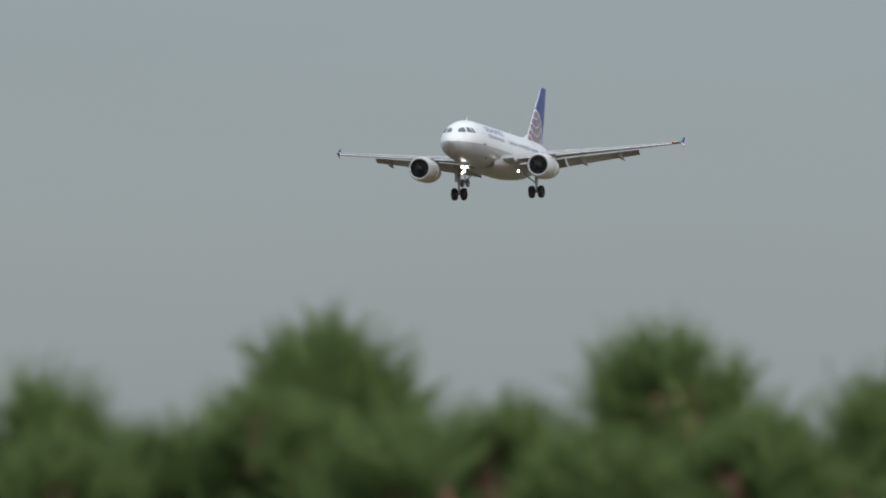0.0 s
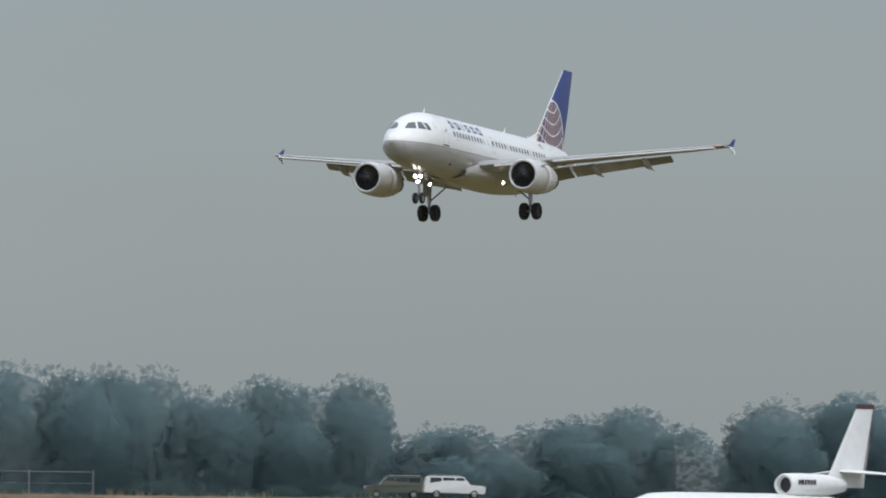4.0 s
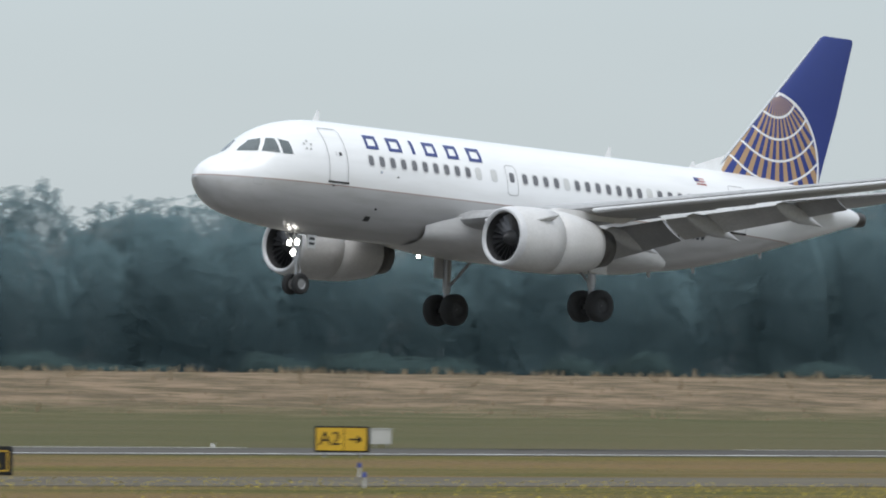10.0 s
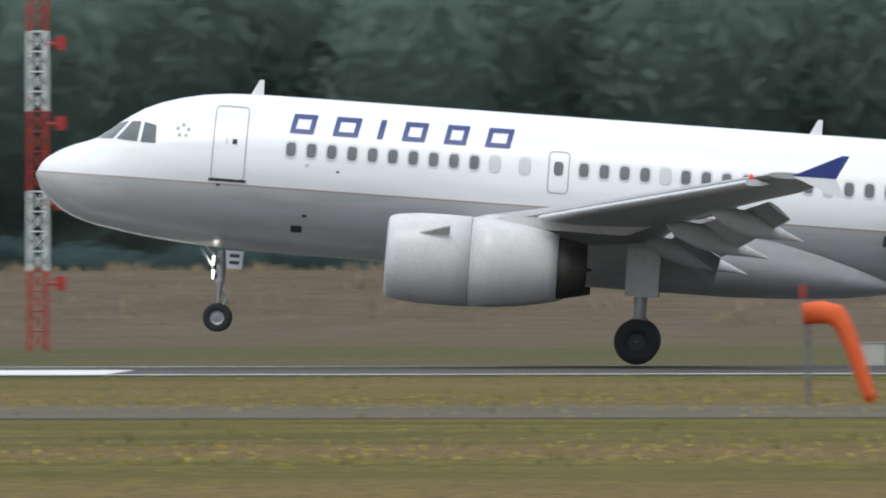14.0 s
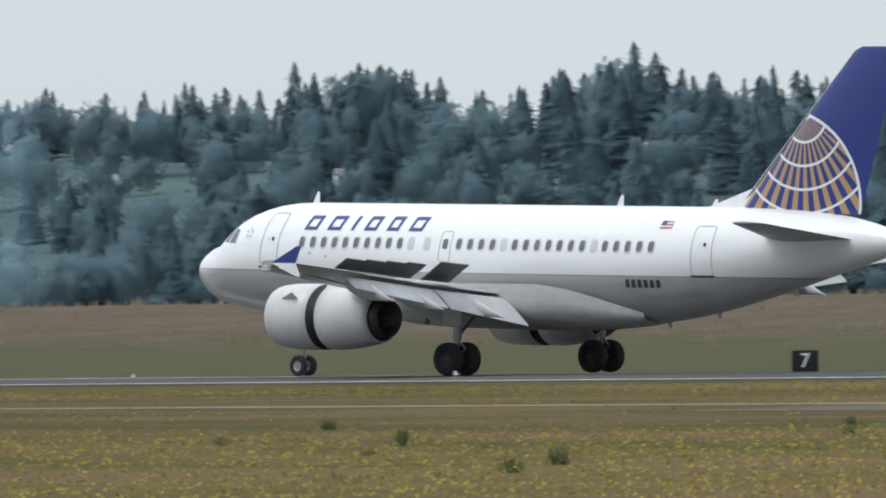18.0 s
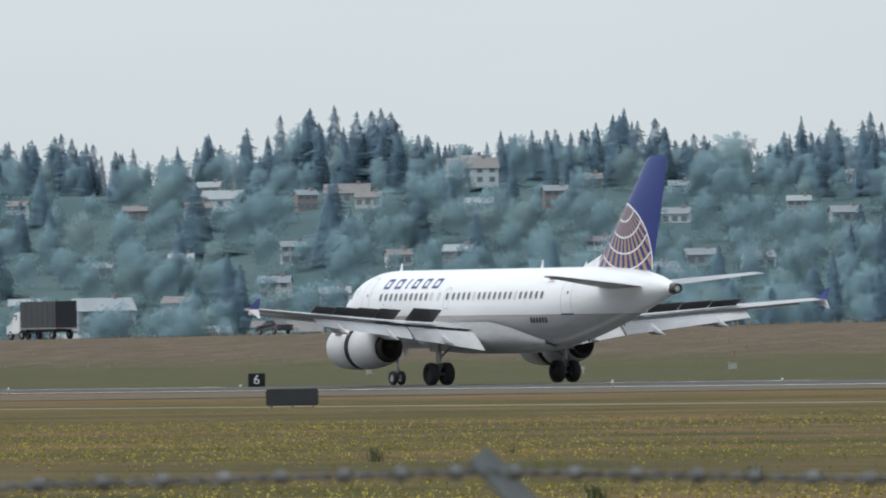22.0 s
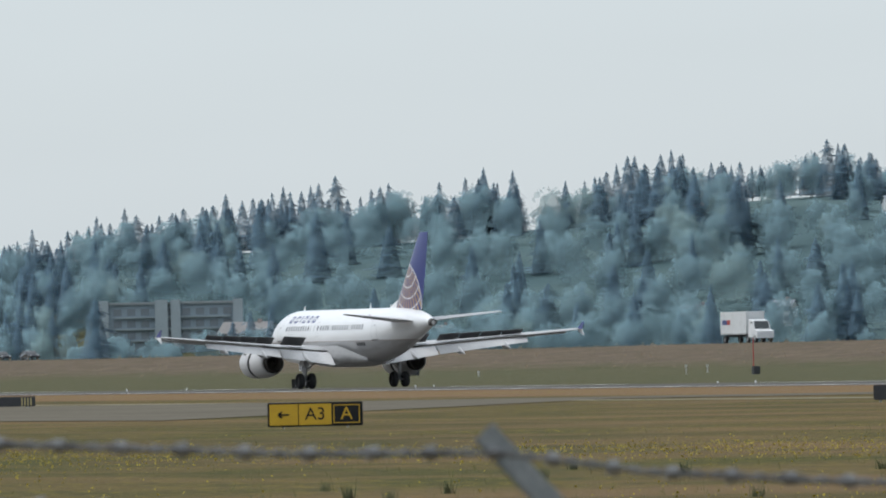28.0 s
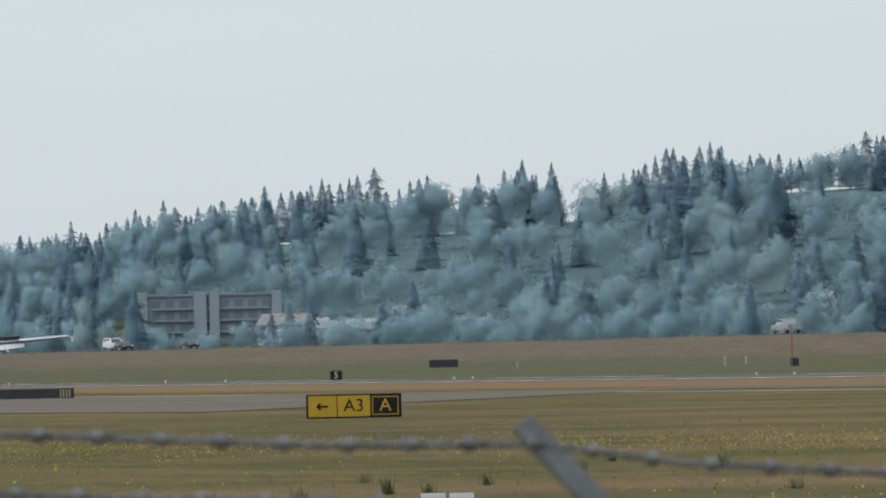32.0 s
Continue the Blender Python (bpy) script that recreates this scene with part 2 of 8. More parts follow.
    straw = colour_mix(n, l, math_node(n, l, "MULTIPLY", ramp(noise_at(0.9, 5, (0.45, 1, 2.5)), 0.47, 0.62), 0.7), straw, (0.082, 0.070, 0.038))
    dry = math_node(n, l, "ADD", sep.outputs["Z"], math_node(n, l, "MULTIPLY", math_node(n, l, "SUBTRACT", mid, 0.5), 1.6))
    middle = math_node(n, l, "MULTIPLY", ramp(sep.outputs["X"], -140.0, -70.0), ramp(sep.outputs["X"], 230.0, 130.0))
    foot = math_node(n, l, "ADD", sep.outputs["Y"], math_node(n, l, "MULTIPLY", math_node(n, l, "SUBTRACT", mid, 0.5), 60.0))
    dry = math_node(n, l, "ADD", dry, math_node(n, l, "MULTIPLY", math_node(n, l, "MULTIPLY", middle, 1.5), ramp(foot, 345.0, 372.0)))
    bank = math_node(n, l, "MULTIPLY", ramp(dry, 0.3, 1.25), math_node(n, l, "LESS_THAN", sep.outputs["Y"], 700.0))
    field = colour_mix(n, l, bank, grass, straw)
    # ground across the river shares the haze tint painted into the far foliage
    hazy_floor = colour_mix(n, l, ramp(noise_at(0.02, 5), 0.4, 0.6), (0.07, 0.115, 0.122), (0.085, 0.13, 0.13))
    l.new(colour_mix(n, l, math_node(n, l, "GREATER_THAN", sep.outputs["Y"], 900.0), field, hazy_floor), bs.inputs["Base Color"])
    bs.inputs["Roughness"].default_value = 0.95
    bs.inputs["Specular IOR Level"].default_value = 0.1
    bp = n.new("ShaderNodeBump")
    bp.inputs["Strength"].default_value, bp.inputs["Distance"].default_value = 0.8, 0.15
    l.new(noise_at(6.0, 5), bp.inputs["Height"]), l.new(bp.outputs[0], bs.inputs["Normal"])
    return m


PAINT, FIN = livery(), fin_paint()
GRASS = ground_paint()
WHITE = surface("white_paint", (0.8, 0.8, 0.8), (0.7, 0.7, 0.69), 2.0, 0.35)
WING_GREY = surface("wing_grey", (0.40, 0.40, 0.405), (0.30, 0.30, 0.30), 0.8, 0.35, stretch=(0.5, 1, 1))
NACELLE = surface("nacelle_grey", (0.62, 0.61, 0.60), (0.52, 0.51, 0.50), 1.2, 0.32)
BARE = surface("bare_metal", (0.62, 0.62, 0.63), (0.5, 0.5, 0.5), 3, 0.25, 0.9)
DARK = surface("dark_interior", (0.02, 0.02, 0.022), (0.035, 0.035, 0.035), 4, 0.6)
NOZZLE = surface("scorched_nozzle", (0.06, 0.056, 0.052), (0.11, 0.10, 0.09), 3, 0.45, 0.6)
SPOILER = surface("spoiler_underside", (0.10, 0.10, 0.105), (0.07, 0.07, 0.07), 2, 0.5)
RUBBER = surface("tyre_rubber", (0.018, 0.018, 0.019), (0.03, 0.03, 0.03), 6, 0.85)
STEEL = surface("gear_steel", (0.38, 0.38, 0.39), (0.25, 0.25, 0.25), 5, 0.35, 0.6)
GLASS = surface("dark_glass", (0.05, 0.055, 0.06), (0.03, 0.035, 0.04), 2, 0.08)
PANE = surface("cabin_window_pane", (0.16, 0.16, 0.17), (0.11, 0.11, 0.12), 3, 0.15)
RIM = surface("window_rim", (0.62, 0.62, 0.62), (0.55, 0.55, 0.55), 3, 0.4)
# the sky's reflection is put into this glass as a lighter grey-teal
SKY_TINT_GLASS = surface("sky_tint_deck_glass", (0.13, 0.15, 0.155), (0.09, 0.105, 0.11), 2, 0.06)
BLIND = surface("closed_blind", (0.6, 0.6, 0.59), (0.52, 0.52, 0.5), 3, 0.5)
SEAM = surface("door_seam", (0.42, 0.42, 0.42), (0.34, 0.34, 0.34), 3, 0.5)
NAVY = surface("navy_lettering", (0.035, 0.055, 0.2), (0.03, 0.045, 0.17), 3, 0.35)
BLUE = surface("winglet_blue", (0.03, 0.05, 0.24), (0.025, 0.04, 0.2), 3, 0.3)
RED = surface("signal_red", (0.42, 0.03, 0.025), (0.34, 0.025, 0.02), 3, 0.45)
ORANGE = surface("signal_orange", (0.75, 0.14, 0.03), (0.6, 0.1, 0.03), 3, 0.55)
YELLOW = surface("sign_yellow", (0.62, 0.38, 0.02), (0.54, 0.32, 0.02), 3, 0.5)
BLACK = surface("sign_black", (0.02, 0.02, 0.02), (0.03, 0.03, 0.03), 3, 0.7, spec=0.1)
CONCRETE = surface("old_concrete", (0.5, 0.49, 0.46), (0.4, 0.39, 0.36), 1.5, 0.9, bump=0.3)
ASPHALT = surface("runway_asphalt", (0.118, 0.111, 0.102), (0.080, 0.076, 0.070), 0.12, 0.95, bump=0.4, fine=3.0, stretch=(0.3, 1, 1), spec=0.03)
MARK = surface("runway_marking", (0.75, 0.75, 0.72), (0.5, 0.5, 0.48), 0.6, 0.7, fine=4.0)
LAMP = glow("lamp_glow", (1.0, 0.97, 0.9), 14.0)
RED_LAMP = glow("red_beacon_glow", (0.8, 0.06, 0.03), 0.6)
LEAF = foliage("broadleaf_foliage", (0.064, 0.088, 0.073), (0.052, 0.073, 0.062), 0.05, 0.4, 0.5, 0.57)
# same leaves as above with distance haze put into the colour, for farther stands
HAZE_TINT_LEAF = foliage("haze_tint_leaf_foliage", (0.061, 0.091, 0.097), (0.049, 0.075, 0.082), 0.05, 0.4, 0.5, 0.58)
# bush leaves darkened in colour to offset the open light they catch
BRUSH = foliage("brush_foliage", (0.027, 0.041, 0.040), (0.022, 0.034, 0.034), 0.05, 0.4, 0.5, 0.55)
# distance haze is put into these leaf colours, less into the nearer pair
HAZY_FIR = foliage("hazy_fir_foliage", (0.100, 0.152, 0.190), (0.085, 0.134, 0.170), 0.02, 0.2, 0.35, 0.58)
NEAR_HAZE_FIR = foliage("near_haze_fir_foliage", (0.058, 0.090, 0.106), (0.046, 0.074, 0.090), 0.02, 0.2, 0.4)
NEAR_HAZE_LEAF = foliage("near_haze_hill_foliage", (0.058, 0.088, 0.100), (0.047, 0.075, 0.086), 0.02, 0.2, 0.4)
HAZY_LEAF = foliage("hazy_far_broadleaf_foliage", (0.108, 0.163, 0.180), (0.092, 0.143, 0.161), 0.02, 0.2, 0.35, 0.63)
HAZY_PALE = foliage("hazy_far_pale_foliage", (0.120, 0.170, 0.172), (0.102, 0.148, 0.152), 0.02, 0.2, 0.35, 0.63)
BARK = surface("bark", (0.10, 0.075, 0.055), (0.06, 0.045, 0.035), 3, 0.9, bump=0.5)
NEEDLE = foliage("pine_needles", (0.128, 0.170, 0.056), (0.055, 0.088, 0.036), 3, 20, 0.6, 0.0)
BUD = surface("pine_buds", (0.27, 0.11, 0.075), (0.17, 0.07, 0.05), 8, 0.7)
STRAW = surface("dry_grass_blades", (0.33, 0.25, 0.16), (0.17, 0.13, 0.08), 0.5, 0.9, island=0.5)
WEED = surface("green_weed_blades", (0.10, 0.13, 0.03), (0.16, 0.13, 0.05), 0.5, 0.9, island=0.5)
FLOWER_HEAD = surface("yellow_flowers", (0.52, 0.40, 0.04), (0.28, 0.225, 0.04), 1, 0.8, island=0.5)
GALV = surface("galvanised_steel", (0.30, 0.32, 0.33), (0.19, 0.21, 0.22), 12, 0.5, 0.5)
RUSTY = surface("weathered_wire", (0.24, 0.245, 0.25), (0.10, 0.102, 0.106), 14, 0.6, 0.4)
MAROON = surface("maroon_paint", (0.07, 0.015, 0.02), (0.05, 0.012, 0.016), 3, 0.35)
DARK_WEED = surface("dark_weed_leaves", (0.07, 0.095, 0.03), (0.09, 0.095, 0.04), 0.8, 0.9, island=0.5)

# ---- building helpers ----


def mesh_object(name, verts, faces, material, parent=None, smooth=False, label=""):
    me = bpy.data.meshes.new(name)
    me.from_pydata([tuple(v) for v in verts], [], [tuple(q) for q in faces])
    me.update()
    for mt in (material if isinstance(material, (list, tuple)) else [material]):
        me.materials.append(mt)
    if smooth:
        me.polygons.foreach_set("use_smooth", [True] * len(me.polygons))
    ob = new(name, me)
    if parent:
        ob.parent = parent
    return tagged(ob, label)


def part(name, bm, material, parent=None, label="", smooth=False):
    me = bpy.data.meshes.new(name)
    bm.normal_update()
    bm.to_mesh(me)
    bm.free()
    for mt in (material if isinstance(material, (list, tuple)) else [material]):
        me.materials.append(mt)
    if smooth:
        me.polygons.foreach_set("use_smooth", [True] * len(me.polygons))
    ob = new(name, me)
    if parent:
        ob.parent = parent
    return tagged(ob, label)


def box(bm, x0, x1, y0, y1, z0, z1, bevel=0.0, m=None, mi=0):
    made = bmesh.ops.create_cube(bm, size=1.0)["verts"]
    for v in made:
        v.co = Vector(((x0 + x1) / 2 + v.co.x * (x1 - x0), (y0 + y1) / 2 + v.co.y * (y1 - y0), (z0 + z1) / 2 + v.co.z * (z1 - z0)))
        if m:
            v.co = m @ v.co
    fs = {q for v in made for q in v.link_faces}
    for q in fs:
        q.material_index = mi
    if bevel:
        es = list({e for v in made for e in v.link_edges})
        r = bmesh.ops.bevel(bm, geom=es, offset=bevel, segments=2, affect="EDGES", clamp_overlap=True)
        for q in r["faces"]:
            q.material_index = mi
    return bm


def rod(bm, a, b, r, r2=None, sides=8, mi=0, caps=True):
    a, b = Vector(a), Vector(b)
    d = b - a
    q = d.to_track_quat("Z", "Y").to_matrix().to_4x4()
    made = bmesh.ops.create_cone(bm, cap_ends=caps, segments=sides, radius1=r, radius2=r if r2 is None else r2, depth=d.length,
                                 matrix=Matrix.Translation((a + b) / 2) @ q)["verts"]
    for fc in {k for v in made for k in v.link_faces}:
        fc.material_index = mi
    return bm


def lathe(profile, sides=32, axis="x"):
    """Rings of (along, radius, material) spun round an axis: verts, faces and each face's material."""
    vs, fs, mats = [], [], []
    for s, r, *_ in profile:
        for k in range(sides):
            a = 2 * math.pi * k / sides
            c, d = r * math.cos(a), r * math.sin(a)
            vs.append((s, c, d) if axis == "x" else ((c, s, d) if axis == "y" else (c, d, s)))
    for i in range(len(profile) - 1):
        for k in range(sides):
            k2 = (k + 1) % sides
            fs.append((i * sides + k, i * sides + k2, (i + 1) * sides + k2, (i + 1) * sides + k))
            mats.append(profile[i][2] if len(profile[i]) > 2 else 0)
    return vs, fs, mats


def lathe_part(name, profile, materials, parent, at=(0, 0, 0), sides=32, axis="x", label=""):
    vs, fs, mats = lathe(profile, sides, axis)
    ob = mesh_object(name, vs, fs, materials, parent, True, label)
    ob.data.polygons.foreach_set("material_index", mats)
    ob.location = at
    return ob


def text_mesh(name, words, size, material, parent, m, label=""):
    cu = bpy.data.curves.new(name, "FONT")
    cu.body, cu.size, cu.align_x, cu.align_y, cu.extrude = words, size, "CENTER", "CENTER", 0.006
    tmp = new(name + "_tmp", cu)
    dg = bpy.context.evaluated_depsgraph_get()
    me = bpy.data.meshes.new_from_object(tmp.evaluated_get(dg))
    bpy.data.objects.remove(tmp)
    me.materials.clear()
    me.materials.append(material)
    ob = new(name, me)
    ob.parent = parent
    ob.matrix_basis = m
    return tagged(ob, label)


def empty(name, x=0, y=0, z=0, rz=0):
    ob = new(name)
    ob.matrix_world = pose(x, y, z, 0, 0, rz)
    ob.empty_display_size = 0.3
    return ob

# ---- ground, runway, bank, river, hill ----
RUN_Y = 266.9


def rise(a):
    """Smooth step from 0 to 1."""
    a = min(max(a, 0.0), 1.0)
    return a * a * (3 - 2 * a)


def hill_at(x, y):
    """The wooded hillside across the river, west of the airfield: height of its soil."""
    r, az = math.hypot(x, y), math.degrees(math.atan2(-x, y))
    if az < 18 or az > 84 or y < 0:
        return 0.0
    ridge = float(np.interp(az, (18, 26, 31, 38, 48, 56, 63, 67, 70, 72.5, 78, 84), (10, 30, 34, 37, 42, 45, 49, 47, 39, 24, 8, 0)))
    top = float(np.interp(az, (20, 31, 48, 63, 84), (1900, 2000, 2600, 3000, 3200)))
    bump = 1.0 + 0.05 * math.sin(az * 1.7) + 0.03 * math.sin(az * 4.1 + 1)
    return ridge * bump * rise((r - (top - 650)) / 650)


def inland(x, y):
    """Distance across the field measured so that the bank's crest lies at 489: the bank swings round the runway's east end."""
    az = math.degrees(math.atan2(x, y)) if y > 1 else 90.0
    if x <= 0 or az < 20:
        return y
    far = float(np.interp(az, (20, 35, 45, 50, 55, 60, 65, 70, 80, 90), (520.4, 597, 691.5, 757, 822, 850, 862, 868, 880, 900)))
    return math.hypot(x, y) * 489 / far


def crest_over(x, y):
    az = math.degrees(math.atan2(x, max(y, 1.0)))
    return float(np.interp(az, (-74, -62, -35, 10, 50, 55, 60, 67, 75), (2.9, 3.3, 2.9, 2.7, 3.1, 3.35, 3.45, 3.6, 3.7)))


def swale(x, y):
    """The runway's far half and the verge beyond it fall away from the crown."""
    if y < 267.0 or y > 325.0:
        return 0.0
    fade = min(max((540.0 - x) / 160.0, 0.0), 1.0)
    if y < 291.4:
        return -0.016 * (y - 267.0) * fade
    return -0.39 * (1 - rise((y - 291.4) / 33.6)) * fade


def ground_at(x, y):
    d = inland(x, y)
    if 267.0 < y < 325.0:
        return swale(x, y) + (0.25 * rise((d - 365) / 60) if d < 425 else 0.25)
    if d < 365 or y < -400:
        return 0.0
    c = crest_over(x, y)
    if d < 425:
        return 0.25 * rise((d - 365) / 60)
    if d < 478:
        return 0.25 + (c - 0.25) * rise((d - 425) / 53)
    if d < 500:
        return c
    if d < 560:
        return c + (0.4 - c) * rise((d - 500) / 60)
    if d < 700:
        return 0.4 - 2.6 * rise((d - 660) / 40)
    return -2.2 + 2.2 * rise((y - 1100) / 120) * (1 if x < 0 else 0) + hill_at(x, y)


def on_bank(az, d):
    """Field place at a bearing (degrees, east positive) and inland distance."""
    r = d
    for _ in range(30):
        x, y = r * math.sin(radians(az)), r * math.cos(radians(az))
        r *= d / inland(x, y)
    return Vector((r * math.sin(radians(az)), r * math.cos(radians(az)), ground_at(r * math.sin(radians(az)), r * math.cos(radians(az)))))


def build_ground():
    xs = np.unique(np.concatenate([np.linspace(-4700, -1500, 40), np.linspace(-1500, 400, 96), np.linspace(400, 1300, 76), np.linspace(1300, 4700, 20)]))
    ys = np.unique(np.concatenate([np.linspace(-900, 0, 6), np.linspace(0, 240, 25), (255, 267.0, 279.2, 291.4, 297, 303, 309, 315, 321, 327), np.linspace(335, 425, 10), np.linspace(425, 480, 12), np.linspace(480, 500, 4),
                                   np.linspace(500, 700, 14), np.linspace(700, 3300, 60), np.linspace(3300, 4700, 6)]))
    vs = []
    for y in ys:
        for x in xs:
            z = ground_at(x, y)
            if 428 < inland(x, y) < 476:
                z += 0.10 * math.sin(x * 0.11) * math.sin(x * 0.037 + y * 0.2)
            vs.append((x, y, z))
    nx = len(xs)
    fs = [(j * nx + i, j * nx + i + 1, (j + 1) * nx + i + 1, (j + 1) * nx + i) for j in range(len(ys) - 1) for i in range(nx - 1)]
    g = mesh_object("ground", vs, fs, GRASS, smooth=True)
    tagged(g, "olive and straw-coloured airfield grass with yellow flowers", "grass", kind="structure")
    w = mesh_object("water", [(-4700, 668, -1.6), (4700, 668, -1.6), (4700, 4700, -1.6), (-4700, 4700, -1.6)], [(0, 1, 2, 3)], WATER)
    tagged(w, "grey river water behind the bank", "river", kind="structure")


WATER = surface("river_water", (0.05, 0.065, 0.07), (0.04, 0.05, 0.055), 0.02, 0.15)


def slab(name, x0, x1, y0, y1, z, material, label, category, seg=1):
    xs = np.linspace(x0, x1, seg + 1)
    ys = (y0, 267.0, y1) if y0 < 266 and y1 > 268 else (y0, y1)
    n = len(ys)
    vs = []
    for x in xs:
        vs += [(x, y, z + swale(x, y)) for y in ys] + [(x, y, z - 0.05 + swale(x, y)) for y in reversed(ys)]
    fs = []
    for i in range(seg):
        a, b = i * 2 * n, (i + 1) * 2 * n
        fs += [(a + k, b + k, b + k + 1, a + k + 1) for k in range(n - 1)]
        fs += [(a + 2 * n - 1, b + 2 * n - 1, b, a), (a + n - 1, b + n - 1, b + n, a + n)]
    fs += [tuple(range(2 * n)), tuple(range(seg * 2 * n, (seg + 1) * 2 * n))[::-1]]
    return tagged(mesh_object(name, vs, fs, material), label, category, kind="structure")


def build_paving():
    slab("runway", -2300, 560, RUN_Y - 24.5, RUN_Y + 24.5, 0.03, ASPHALT, "long grey asphalt runway with worn surface", "runway", 20)
    for k, s in enumerate((-1, 1)):
        slab("trim_%d" % (k + 1), -2300, 560, RUN_Y + s * 22.4 - 0.45, RUN_Y + s * 22.4 + 0.45, 0.036, MARK, "white painted runway edge line", "marking", 20)
    xs = np.arange(-1500, 500, 61.0)
    vs, fs = [], []
    for x in xs:
        b = len(vs)
        vs += [(x, RUN_Y - 0.45, 0.036), (x + 36, RUN_Y - 0.45, 0.036), (x + 36, RUN_Y + 0.45, 0.036), (x, RUN_Y + 0.45, 0.036)]
        fs.append((b, b + 1, b + 2, b + 3))
    tagged(mesh_object("trim_3", vs, fs, MARK), "dashed white runway centre line", "marking", kind="structure")
    # aiming point and touchdown bars
    for k, (x0, x1, y0, y1) in enumerate(((-60, -14.6, 245.3, 257.0), (-60, -14.6, 276.3, 285.3), (108, 131, 246.5, 251.5), (108, 131, 282.3, 287.3), (-183, -160, 247, 251), (-183, -160, 282.8, 286.8), (-335, -312, 247, 250), (-335, -312, 283.8, 286.8))):
        slab("trim_%d" % (k + 4), x0, x1, y0, y1, 0.037, MARK, "broad white touchdown marking on the runway", "marking", 1)
    slab("trim_12", -520, 170, 258.6, 266.8, 0.033, RUBBERED, "dark tyre rubber worn into the touchdown zone", "marking", 8)
    # parallel taxiway, ending in a narrow bleached track to the west
    slab("taxiway", -150, 420, 168.5, 184.4, 0.02, TAXI, "grey parallel taxiway between grass strips", "taxiway", 12)
    slab("track", -1400, -150, 179.5, 182.5, 0.02, TRACK, "narrow bleached service track across the grass", "track", 20)
    # exit taxiway that leaves the runway at a slant
    out = [(-330, 243), (-415, 243), (-480, 200), (-520, 178), (-620, 165), (-640, 150), (-640, 128), (-376, 130), (-432, 164), (-470, 186), (-440, 200), (-345, 228)]
    vs = [(x, y, 0.024) for x, y in out]
    tagged(mesh_object("taxiway", vs, [tuple(range(len(vs)))], TAXI), "grey exit taxiway that leaves the runway at a slant", "taxiway", kind="structure")
    # river road on the bank
    vs = []
    for az in np.linspace(-73.5, 76, 170):
        for q in (481.5, 496.5):
            p = on_bank(az, q)
            vs.append((p.x, p.y, p.z + 0.04))
    fs = [(2 * i, 2 * i + 1, 2 * i + 3, 2 * i + 2) for i in range(169)]
    tagged(mesh_object("road", vs, fs, ASPHALT), "two-lane asphalt road along the top of the bank", "road", kind="structure")


RUBBERED = surface("tyre_rubbered_asphalt", (0.06, 0.06, 0.062), (0.04, 0.04, 0.042), 0.15, 0.85, bump=0.3, fine=2.0, stretch=(0.1, 1, 1), spec=0.3)
TAXI = surface("taxiway_asphalt", (0.150, 0.135, 0.108), (0.115, 0.104, 0.084), 0.15, 0.95, bump=0.3, fine=2.0, stretch=(0.3, 1, 1), spec=0.0)
TRACK = surface("bleached_track", (0.18, 0.155, 0.095), (0.11, 0.10, 0.045), 0.2, 0.9, fine=2.0)
build_ground()
build_paving()

# ---- woods ----


def unit(v):
    return v / np.maximum(np.linalg.norm(v, axis=-1, keepdims=True), 1e-6)


def leafed(corners, out):
    """Join corners (n,4,3) and the way the leaves turn to the light (n,4,3), wound to face outwards."""
    face = np.cross(corners[:, 2] - corners[:, 0], corners[:, 3] - corners[:, 1])
    flip = (face * out.mean(1)).sum(1) < 0
    corners[flip] = corners[flip][:, ::-1]
    out[flip] = out[flip][:, ::-1]
    face[flip] *= -1
    face, out = unit(face)[:, None], unit(out)
    # no leaf turns its light side behind its own plane
    out = out + face * np.maximum(0, 0.35 - (out * face).sum(2, keepdims=True))
    return np.concatenate([corners, unit(out)], 2)


def conifer(rng, height, width, boughs):
    """Fir crown of drooping boughs set loosely up the stem, ragged at the tips, with a short leader."""
    f = np.sort(rng.random(boughs) ** 1.15)
    a, lean, power = rng.uniform(0, 6.28, boughs), rng.uniform(0, 6.28), rng.uniform(0.6, 0.9)
    # tiers swell and thin along the stem
    swell = 1 + 0.22 * np.sin(f * rng.uniform(14, 24) + lean)
    r = (width * 0.5 * (1 - f) ** power * swell * rng.uniform(0.6, 1.2, boughs) + 0.3) * (1 + 0.16 * np.cos(a - lean))
    z = height * (0.05 + 0.92 * f)
    t = np.stack([np.cos(a), np.sin(a), 0 * a], 1)
    s = np.stack([-np.sin(a), np.cos(a), 0 * a], 1) * (r * rng.uniform(0.22, 0.40, boughs) + 0.15)[:, None]
    up = np.array([0, 0, 1.0])
    root = t * (r * 0.15)[:, None] + up * (z + 0.045 * height)[:, None]
    mid = t * (r * 0.62)[:, None] + up * (z + rng.uniform(-0.4, 0.5, boughs))[:, None]
    tip = t * r[:, None] + up * (z - 0.02 * height + rng.uniform(-0.8, 0.9, boughs))[:, None]
    out = np.stack([root, mid - s, tip, mid + s], 1)
    nor = np.repeat((t + up * 0.35)[:, None], 4, 1)
    top, lead, ln = np.array([0, 0, height * 1.01]), [], []
    for k in (0, 2.1, 4.2):
        e = np.array([math.cos(k), math.sin(k), 0]) * 0.55
        lead.append(np.stack([top, up * height * 0.93 + e, up * height * 0.86, up * height * 0.93 - e]))
        ln.append(np.tile(np.array([e[1], -e[0], 0.2]), (4, 1)))
    return leafed(np.concatenate([out, np.stack(lead)]), np.concatenate([nor, np.stack(ln)]))


